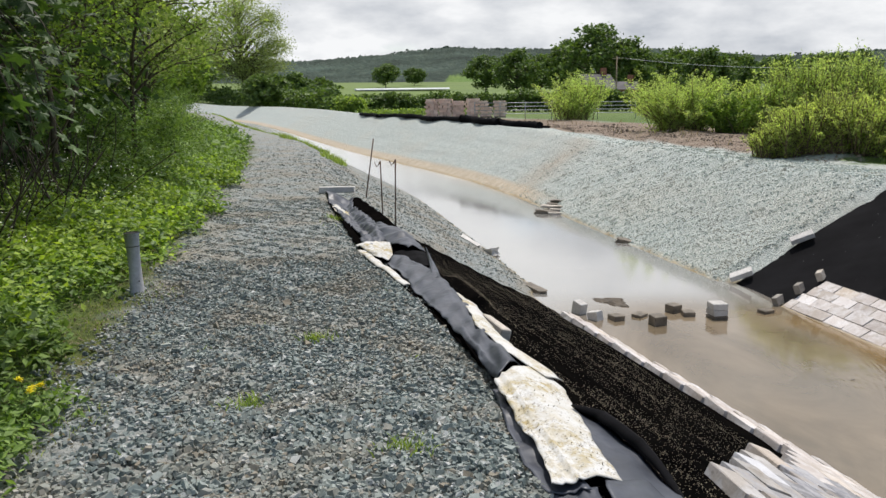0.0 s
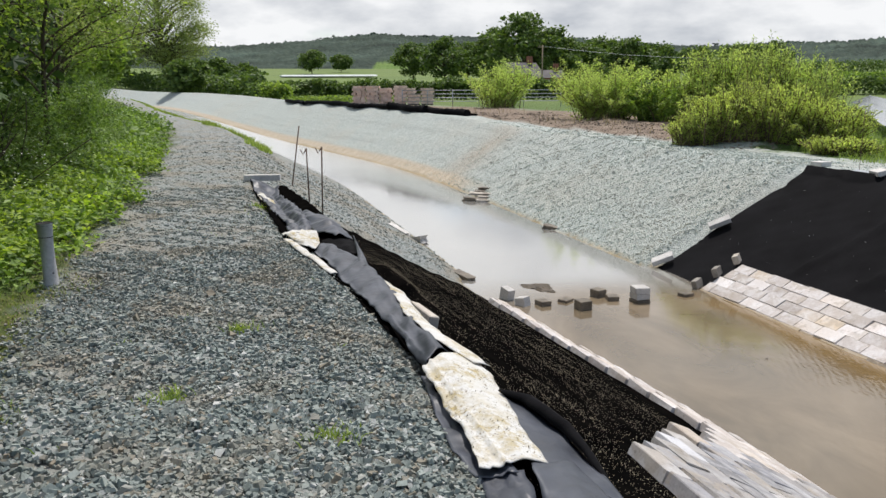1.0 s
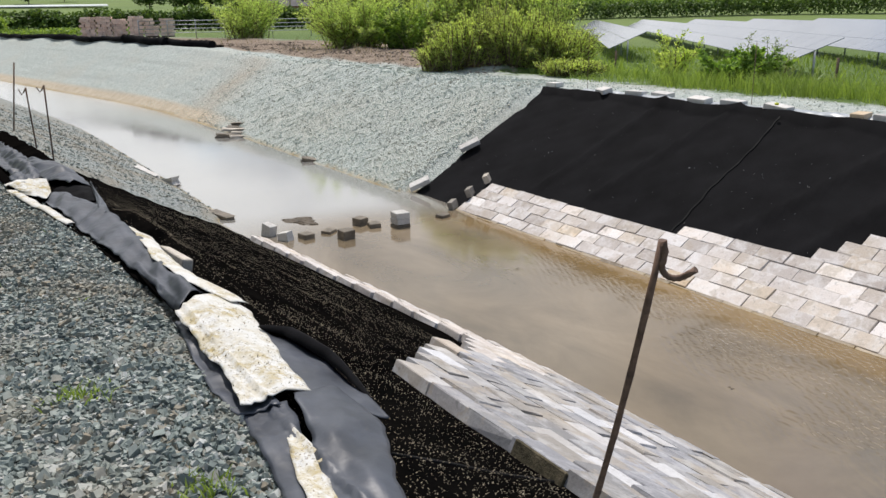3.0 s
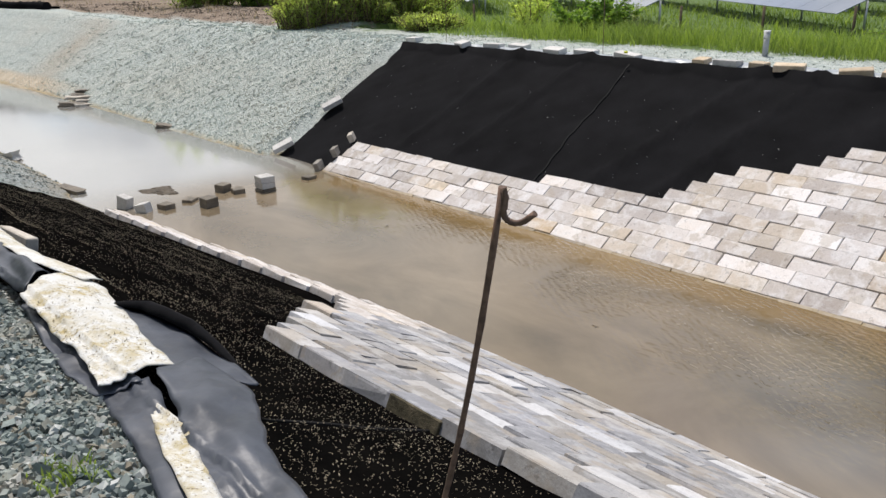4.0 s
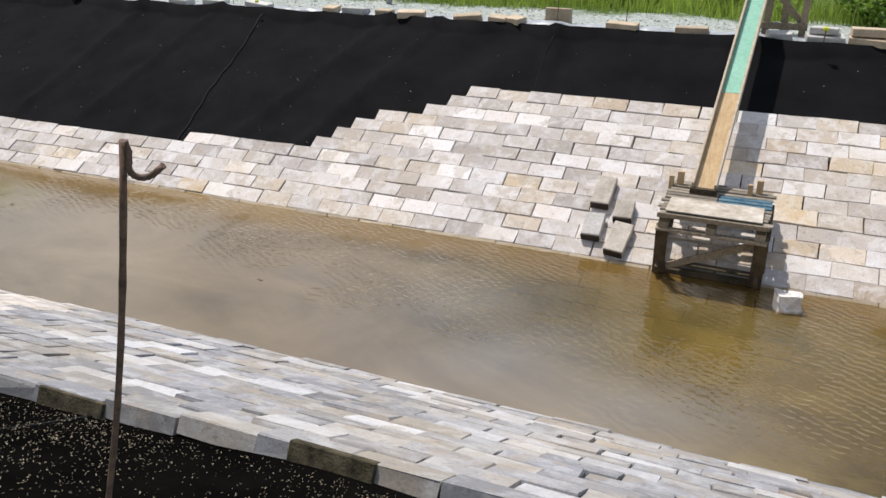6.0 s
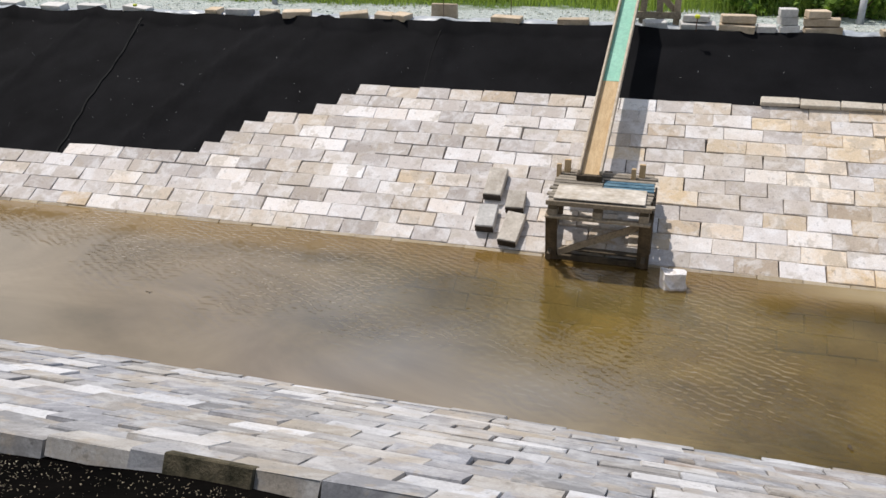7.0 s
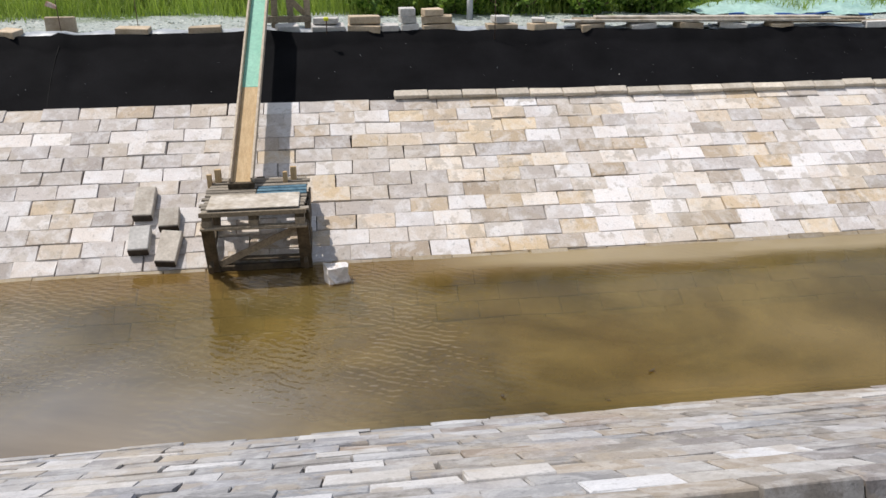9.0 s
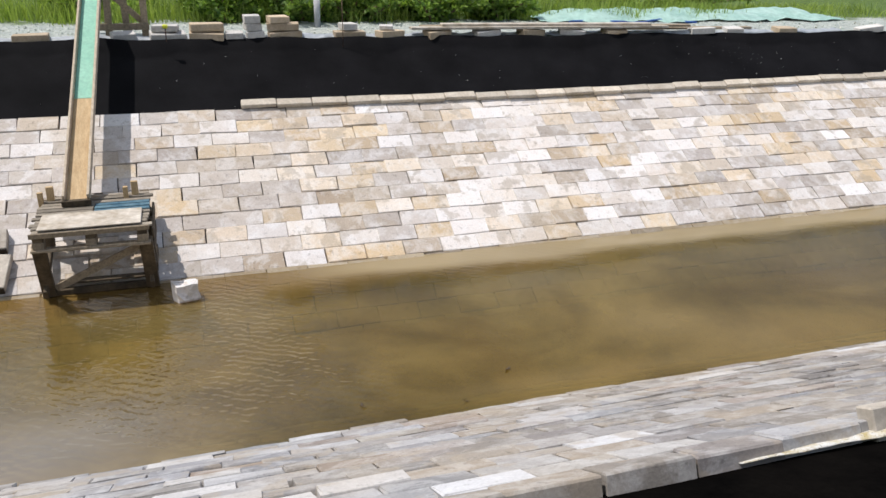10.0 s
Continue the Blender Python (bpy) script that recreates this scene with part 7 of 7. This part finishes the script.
# ---------- rolls of cloth, block stack, gate ----------
for i, (x0, y0, x1, y1, r) in enumerate(((12.85, 39.0, 12.45, 44.0, 0.19), (12.35, 43.2, 12.40, 48.2, 0.22), (12.6, 46.8, 12.2, 54.0, 0.16), (12.2, 53.0, 12.4, 61, 0.18), (12.5, 60, 12.2, 69, 0.15), (12.2, 68, 12.3, 77, 0.17), (13.3, 41.0, 13.1, 46, 0.16))):
    roll = thing("cloth_roll", Matrix.Identity(4), "long black roll of geotextile lying on the far bank", "cloth roll", "cloth rolls")
    n = 14
    x0, x1 = x0 + float(bend(y0)), x1 + float(bend(y1))
    pts = [(x0 + (x1 - x0) * t + 0.14 * math.sin(9 * t + i), y0 + (y1 - y0) * t, float(ground_z(x0 + (x1 - x0) * t, y0 + (y1 - y0) * t)) + r * 0.75) for t in np.linspace(0, 1, n)]
    part("roll", tube(pts, [r * (1 + 0.12 * math.sin(7 * t + i)) for t in np.linspace(0, 1, n)], 12), M_MAT, roll)
    part("loose_end", box(0.5, 1.6, 0.05, 0.01, z0=0, jitter=0.05), M_MAT_NEAR, roll, "flattened loose end", flat_m(x0 + 0.35, y0 + 1.0, float(ground_z(x0 + 0.3, y0 + 1)) + 0.02))
random.seed(44)
PAL_D = 79.0
for k in range(6):
    px = 13.0 + k * 1.26
    stack = thing("block_pallet", pose(px, PAL_D - 0.35 * (px - 12) + (0.3 if k == 2 else 0), float(ground_z(px + 1.5, PAL_D)) - 0.02, 0, 0, -14), "stack of pale concrete blocks in torn wrapping on a pallet", "block stack", "stored block stacks")
    rows = 8 if k in (0, 1, 3) else 7
    for r in range(rows):
        for c in range(3):
            if k == 4 and r > 3 and c > 1:
                continue
            part("block", box(0.40, 1.0, 0.212, 0.014, z0=0, jitter=0.008), M_STACK, stack, m=flat_m((c - 1) * 0.405 + (0.06 if r % 2 else -0.06) + random.gauss(0, 0.02), random.gauss(0, 0.03), 0.12 + r * 0.213, random.gauss(0, 1.2)))
    part("pallet_base", box(1.15, 1.05, 0.11, 0.01, z0=0), M_WOOD_DARK, stack)
gate = thing("field_gate", pose(14.5, 66, 0.2, 0, 0, -12), "galvanised field gates and hurdles behind the block stacks", "gate")
for z in (0.35, 0.65, 0.95, 1.25):
    part("bar", tube([(0, 0, z), (6.4, 0.0, z)], 0.03, 6), M_STEEL, gate)
    part("bar", tube([(7.2, 0.6, z), (13.5, 0.9, z)], 0.03, 6), M_STEEL, gate)
for x, y in ((0, 0), (2.1, 0), (4.2, 0), (6.4, 0), (7.2, 0.6), (10.3, 0.75), (13.5, 0.9)):
    part("upright", tube([(x, y, -0.2), (x, y, 1.35)], 0.035, 6), M_STEEL, gate)

# ---------- solar field ----------


def solar_table(origin, along, across, n, m):
    """A bank of panels: n along by m across, each panel a part, on posts."""
    ob = thing("solar_array", Matrix.Identity(4), "bank of tilted solar panels on steel posts in the field", "solar panels", "solar field")
    o, a, c = Vector(origin), Vector(along), Vector(across)
    nrm = a.cross(c).normalized()
    if nrm.z < 0:
        nrm = -nrm
    da, dc = a / n, c / m
    basis = Matrix((a.normalized(), nrm.cross(a.normalized()).normalized(), nrm)).transposed().to_4x4()
    me = None
    for i in range(n):
        for j in range(m):
            cen = o + da * (i + 0.5) + dc * (j + 0.5)
            mm = basis.copy()
            mm.translation = cen
            if me is None:
                bm = box(da.length * 0.985, dc.length * 0.985, 0.04, 0.006)
                p = part("panel", bm, M_SOLAR, ob, m=mm)
                me = p.data
            else:
                part("panel", me, None, ob, m=mm)
    for i in range(0, n + 1, 3):
        b = o + da * i + c * 0.5
        part("post", tube([(b.x, b.y, ground_at(b.x, b.y)), (b.x, b.y, b.z - 0.05)], 0.06, 6), M_STEEL, ob)
    part("rail", tube([tuple(o + c * 0.15 - nrm * 0.06), tuple(o + a + c * 0.15 - nrm * 0.06)], 0.05, 6), M_STEEL, ob)
    return ob


for perp, start, end in ((3.7, 61.5, 150), (11.5, 43.5, 146), (19.3, 37.5, 140), (27.1, 33.5, 134), (34.9, 30.0, 128)):
    d, q = Vector((0.65, 0.76, 0)), Vector((0.76, -0.65, 0))
    o = d * start + q * perp
    solar_table((o.x, o.y, -1.0), tuple(d * (end - start)), tuple(q * 2.7 + Vector((0, 0, 1.2))), int((end - start) / 2.1), 2)

# ---------- distance ----------


def far_tree(base, height, spread, material, label, seed, leaves=5200, leaf=0.82, clumps=80, open_crown=0.10, name="far_tree", low=0.16, group="distant trees"):
    """A tree seen from far off: a trunk, limbs that fork out to the clumps of its rounded crown, and the leaves of each clump."""
    rng = np.random.default_rng(seed)
    ob = thing(name, pose(*base), label, "tree", group)
    d = rng.normal(size=(clumps, 3))
    d /= np.linalg.norm(d, axis=1, keepdims=True)
    mid, half = height * (0.5 + low / 2), height * (0.5 - low / 2) * 0.92
    core = d * (rng.uniform(0.25, 1.0, (clumps, 1)) ** 0.4) * (spread * 0.92, spread * 0.92, half) + (0, 0, mid)
    core[:, :2] *= (1.0 - 0.22 * np.clip((core[:, 2:] - mid) / half, -0.6, 1))
    t = np.linspace(0, 1, 7)
    sway = rng.normal(size=2) * 0.04 * height
    trunk = np.stack([sway[0] * t ** 2, sway[1] * t ** 2, t * height * 0.8], 1)
    r0 = height * 0.024
    lines = [(trunk, r0 * (1 - 0.88 * t))]
    for c in core:
        f = float(np.clip((c[2] - 0.7 * math.hypot(c[0], c[1])) / (height * 0.8), 0.26, 0.9))
        p = np.array([np.interp(f, t, trunk[:, k]) for k in range(3)])
        q = np.linspace(0, 1, 5)[:, None]
        arc = p + (c - p) * q + np.array([0, 0, 0.10 * spread]) * np.sin(q * math.pi) + np.cumsum(rng.normal(size=(5, 3)), axis=0) * 0.02 * spread * q
        lines.append((arc, r0 * 0.34 * (1 - f * 0.5) * (1 - 0.85 * q[:, 0]) + 0.012))
    part("trunk", tubes_mesh("trunk", lines, 4), M_BARK, ob)
    pick = core[rng.integers(0, clumps, leaves)]
    puff = rng.normal(size=(leaves, 3)) * spread * (open_crown, open_crown, open_crown * 0.72)
    part("crown", leaves_mesh("crown", pick + puff, leaf, leaf * 0.7, rng, 0.1, 0.4), material, ob)
    return ob


def far_place(px_dir, dist, z=None):
    d = Vector((px_dir[0], px_dir[1], 0)).normalized() * dist
    return (d.x, d.y, ground_at(d.x, d.y) if z is None else z)


def bearing(deg):
    return (math.sin(radians(deg)), math.cos(radians(deg)))


# the tall airy willow by the bend
far_tree(far_place(bearing(-3.5), 226), 29.5, 13.2, M_AIRY, "tall airy willow tree with bare limbs showing", 501, 30000, 0.40, 190, 0.110, "willow_tree", 0.12, "")
far_tree(far_place(bearing(-6.6), 250), 26.5, 9.0, M_AIRY, "tall airy willow tree behind the bend", 502, 9000, 0.55, 100, 0.10, "willow_tree", 0.12, "")
for i, (b, d, h, s, mt) in enumerate(((-9.2, 75, 10, 4.2, M_HEDGE), (-11.5, 60, 10, 4.0, M_HEDGE), (-7.8, 95, 9, 4.0, M_OAK), (-1.4, 190, 7.5, 4.5, M_OAK), (-0.2, 210, 8, 5, M_OAK), (1.6, 230, 6.5, 4, M_OAK), (-2.4, 170, 7, 4, M_OAK),
                                      (6.2, 380, 11, 7, M_OAK), (8.2, 420, 9, 6, M_OAK), (13.2, 260, 13, 7, M_OAK), (15.4, 230, 14, 7, M_OAK), (17.0, 240, 13, 7, M_OAK), (19.0, 200, 15, 7, M_OAK), (21.0, 175, 17.5, 8.0, M_OAK), (22.8, 180, 14.5, 7, M_OAK), (24.6, 190, 12, 7, M_OAK),
                                      (26.5, 210, 13, 8, M_OAK), (28.2, 200, 12, 7, M_OAK), (30.0, 215, 11, 7, M_OAK), (32.5, 230, 11, 7, M_OAK), (35.0, 240, 11, 7, M_OAK), (37.0, 250, 12, 7, M_OAK), (52.8, 240, 9.5, 4.5, M_OAK), (54.6, 236, 10, 5, M_AIRY), (57.2, 240, 12, 6, M_OAK))):
    far_tree(far_place(bearing(b), d), h, s, mt, "dark green oak in the far hedge line" if mt is M_OAK else "pale green tree in the distance", 520 + i)


def hedge(points, height, depth, leaves, leaf, label, seed, material=None):
    """A field hedge: a clipped dense band of leaves with an uneven top along a line."""
    rng = np.random.default_rng(seed)
    p = np.array(points, float)
    seg = np.linalg.norm(np.diff(p, axis=0), axis=1)
    cum = np.concatenate([[0], np.cumsum(seg)])
    s = rng.uniform(0, cum[-1], leaves)
    x, y = np.interp(s, cum, p[:, 0]), np.interp(s, cum, p[:, 1])
    h = height * (0.88 + 0.16 * np.sin(s * 0.21 + seed) * np.sin(s * 0.83) + 0.08 * np.sin(s * 2.3))
    x = x + rng.normal(size=leaves) * depth * 0.4
    y = y + rng.normal(size=leaves) * depth * 0.4
    z = ground_z(x, y) + h * rng.uniform(0.0, 1.0, leaves) ** 0.6
    ob = part("hedge", leaves_mesh("hedge", np.stack([x, y, z], 1), leaf, leaf * 0.75, rng, 0.1, 0.3), material or M_OAK)
    return tagged(ob, label, "hedge", "field hedges", "stuff")


def polar(b, d):
    return (math.sin(radians(b)) * d, math.cos(radians(b)) * d)


hedge([polar(-11, 240), polar(-6, 228), polar(-2.6, 200), polar(0, 170), polar(2.5, 135)], 4.2, 2.0, 14000, 0.7, "dark clipped hedge behind the canal bend", 601)
hedge([polar(2.2, 118), polar(6, 115), polar(10, 112), polar(16, 110), polar(24, 112)], 2.75, 1.6, 16000, 0.45, "dark field hedge behind the block stacks", 602)
hedge([polar(24, 112), polar(32, 120), polar(40, 128)], 2.6, 1.6, 12000, 0.5, "dark field hedge beyond the bushes", 603)
hedge([polar(33, 190), polar(38, 192), polar(44, 195), polar(50, 198), polar(58, 200), polar(70, 200)], 3.8, 2.4, 18000, 0.65, "dark trimmed hedge behind the solar field", 604)
hedge([polar(5.0, 97), polar(9, 95), polar(13, 93)], 0.75, 2.4, 2600, 0.28, "pale rough scrub below the hedge", 606, M_AIRY_G)
hedge([polar(3.1, 105), polar(4.3, 103)], 2.6, 1.6, 2600, 0.4, "round pale bush below the hedge", 607, M_AIRY_G)

hedge([polar(38, 262), polar(44, 268), polar(50, 262), polar(58, 255)], 2.6, 7.0, 9000, 0.7, "uneven green scrub beyond the solar field hedge", 608, M_HEDGE)
hedge([polar(34, 330), polar(44, 350), polar(47, 360)], 5.0, 9.0, 7000, 0.9, "dark woodland edge beyond the fields", 609)
hedge([polar(41, 46), polar(46, 36), polar(52, 31), polar(58, 30)], 0.75, 2.2, 9000, 0.16, "rank weeds in front of the solar panels", 610, M_AIRY_G)

# polytunnels in the meadow
for i, (b0, b1, d) in enumerate(((4.1, 10.6, 330),)):
    pt = thing("polytunnel", Matrix.Identity(4), "long row of white polytunnels in the far meadow", "polytunnel")
    a, b = Vector((*polar(b0, d), 0)), Vector((*polar(b1, d * 0.98), 0))
    gz = float(ground_z(a.x, a.y))
    n = 24
    for k in range(2):
        off = Vector((0.1 * k, 7.0 * k, 0))
        bm = bmesh.new()
        rings = []
        for q in (0.0, 1.0):
            c = a.lerp(b, q) + off
            rings.append([bm.verts.new((c.x, c.y + 3.2 * math.cos(t), gz + 0.3 + 0.7 * math.sin(t))) for t in np.linspace(0, math.pi, 12)])
        for u, v in zip(zip(rings[0], rings[0][1:]), zip(rings[1], rings[1][1:])):
            bm.faces.new((u[0], u[1], v[1], v[0]))
        bm.faces.new(rings[0])
        bm.faces.new(rings[1][::-1])
        part("tunnel", bm, M_POLY, pt)


def house(base, w, d, h, roof_h, rz, wall, label, windows=()):
    ob = thing("house", pose(*base, 0, 0, rz), label, "house")
    part("wall", box(w, d, h, 0.02, z0=0), wall, ob)
    bm = bmesh.new()
    e = 0.35
    vs = [bm.verts.new(v) for v in ((-w / 2 - e, -d / 2 - e, h), (w / 2 + e, -d / 2 - e, h), (w / 2 + e, d / 2 + e, h), (-w / 2 - e, d / 2 + e, h), (-w / 2 - e, 0, h + roof_h), (w / 2 + e, 0, h + roof_h))]
    for f in ((0, 1, 5, 4), (2, 3, 4, 5), (0, 4, 3), (1, 2, 5), (0, 3, 2, 1)):
        bm.faces.new([vs[i] for i in f])
    roof = part("roof", bm, M_ROOF, ob)
    part("chimney", box(0.9, 0.7, 1.8, 0.02, z0=0), M_BRICK, roof, "brick chimney", flat_m(w * 0.32, 0, h + roof_h - 0.7))
    for x, z in windows:
        win = part("window", box(1.1, 0.12, 1.2, 0.02), M_GLASS, ob, "dark window", flat_m(x, -d / 2 - 0.02, z))
        part("frame", box(1.3, 0.06, 0.12, 0.01), M_RENDER, win, m=flat_m(0, -0.03, -0.66))
    return ob


house(far_place(bearing(48.9), 490), 13, 7, 3.7, 2.6, -40, M_RENDER, "white rendered farmhouse with a dark roof", ((-4.5, 1.2), (-1.5, 1.2), (1.5, 1.2), (4.5, 1.2), (-4.5, 2.9), (-1.5, 2.9), (1.5, 2.9), (4.5, 2.9)))
house(far_place(bearing(47.9), 490), 6, 5, 2.8, 2.0, -30, M_RENDER, "low white outbuilding beside the farmhouse", ((-1.2, 1.6), (1.2, 1.6)))
house(far_place(bearing(50.6), 490), 10, 5, 2.4, 1.6, -42, M_ROOF, "long low grey barn beside the farmhouse")
house(far_place(bearing(20.7), 150, 0.7), 6, 5, 3.2, 2.2, 12, M_BRICK, "red brick cottage half hidden by bushes", ((-2, 2.2), (1, 2.2)))
house(far_place(bearing(22.5), 148, 0.6), 5.2, 4, 2.7, 1.4, -10, M_BRICK, "low brick outbuilding with a slate roof", ((-1, 1.3), (1.5, 1.3)))

# overhead line
for i, (b, d) in enumerate(((22.2, 140), (36.5, 150))):
    ob = thing("utility_pole", pose(*far_place(bearing(b), d)), "wooden utility pole carrying a wire", "utility pole", "utility poles")
    part("pole", tube([(0, 0, 0), (0, 0, 8.6)], [0.14, 0.10], 8), M_WOOD, ob)
    part("crossarm", box(1.6, 0.1, 0.12, 0.01), M_WOOD, ob, m=flat_m(0, 0, 8.3))
p0, p1 = Vector((*polar(22.2, 140), 0)), Vector((*polar(36.5, 150), 0))
p0.z, p1.z = ground_at(p0.x, p0.y) + 8.5, ground_at(p1.x, p1.y) + 8.5
wire = thing("overhead_wire", Matrix.Identity(4), "thin overhead wire between utility poles", "wire")
part("wire", tube([p0.lerp(p1, t) - Vector((0, 0, 3.0 * t * (1 - t))) for t in np.linspace(0, 1, 12)], 0.03, 4), M_STEEL, wire)

# fence posts of the solar field
for i in range(9):
    x, y = 24.0 + 0.9 * i, 32.0 - 2.9 * i
    fp = thing("fence_post", pose(x, y, ground_at(x, y)), "dark wooden fence post in the long grass", "fence post", "field fence")
    part("post", tube([(0, 0, 0), (0, 0, 1.9)], 0.055, 7), M_WOOD_DARK, fp)


def woods(pts, rng):
    """The canopy of the hill: a rounded, uneven crown for each tree."""
    n, k = len(pts), 4
    ang = (np.arange(k) * 2 * math.pi / k)[None] + rng.normal(size=(n, k)) * 0.15
    size = rng.uniform(1.7, 3.4, (n, 1))
    V = [pts[:, None] + np.stack([0 * size, 0 * size, size * rng.uniform(0.35, 0.6, (n, 1))], -1)]
    for ring, z in ((0.65, 0.3), (1.15, 0.0), (1.0, -0.5)):
        r = size * ring * rng.uniform(0.75, 1.2, (n, k))
        V.append(pts[:, None] + np.stack([np.cos(ang) * r, np.sin(ang) * r, size * z * rng.uniform(0.75, 1.25, (n, k))], -1))
    V = np.concatenate(V, 1)
    tri = []
    for j in range(k):
        h = (j + 1) % k
        tri += [[0, 1 + j, 1 + h]]
        for a in (1, 1 + k):
            tri += [[a + j, a + k + j, a + k + h], [a + j, a + k + h, a + h]]
    F = np.array(tri)[None] + (np.arange(n) * (1 + 3 * k))[:, None, None]
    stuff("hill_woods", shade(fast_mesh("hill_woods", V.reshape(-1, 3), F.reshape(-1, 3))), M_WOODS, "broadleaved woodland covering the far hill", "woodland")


def ridge(name, d0, d1, tops, lea_band, seed, label):
    """A wooded hill: a slope rising from d0 to its crest at d1, crest heights by bearing."""
    tb, th = zip(*tops)
    bs = np.concatenate([np.linspace(tb[0], -12, 60), np.linspace(-11.8, 62, 640), np.linspace(62.5, tb[-1], 60)])
    fs = np.linspace(0, 1, 34)
    rng = np.random.default_rng(seed)
    B, Fr = np.meshgrid(bs, fs, indexing="ij")
    h = np.interp(B, tb, th)
    D = d0 + (d1 - d0) * Fr
    X, Y = np.sin(np.radians(B)) * D, np.cos(np.radians(B)) * D
    Z = h * smooth(Fr) ** 0.9 + (1.9 * rng.normal(size=B.shape) + 3.0 * wob(X, Y, 0.03, seed) + 5.0 * wob(X, Y, 0.011, seed + 1.0)) * Fr
    n = len(fs)
    i, j = np.meshgrid(np.arange(len(bs) - 1), np.arange(n - 1), indexing="ij")
    me = fast_mesh(name, np.stack([X.ravel(), Y.ravel(), Z.ravel()], 1), np.stack([i * n + j, (i + 1) * n + j, (i + 1) * n + j + 1, i * n + j + 1], -1).reshape(-1, 4))
    lea = smooth((lea_band + 0.16 * smooth((B - 9.5) / 1.5) * (1 - smooth((B - 15.5) / 1.5)) - Fr + 0.10 * wob(X, Y, 0.008, 3.0)) / 0.04)
    odds = ((lea < 0.3) * (B > -14) * (B < 64) * (smooth((Fr - 0.80) / 0.15) + 0.5 * (np.abs(Fr - lea_band) < 0.06))).ravel()
    pick = rng.choice(B.size, 5000, p=odds / odds.sum())
    woods(np.stack([X.ravel()[pick], Y.ravel()[pick], Z.ravel()[pick]], 1) + rng.normal(size=(5000, 3)) * (5, 5, 0), rng)
    me.attributes.new("lea", "FLOAT", "POINT").data.foreach_set("value", lea.ravel().astype(np.float32))
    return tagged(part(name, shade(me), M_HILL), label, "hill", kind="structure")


ridge("backdrop_hill", 520, 1500, [(-60, 60), (-20, 66), (-8, 70), (-2, 70), (0, 71), (3, 74), (7, 80), (11, 89), (15, 86), (19, 88), (23, 82), (26, 76), (30, 71), (33, 64), (38, 68), (44, 70), (52, 72), (60, 74), (80, 70), (120, 60), (160, 50)], 0.2, 5, "long wooded hill ridge beyond the meadows")
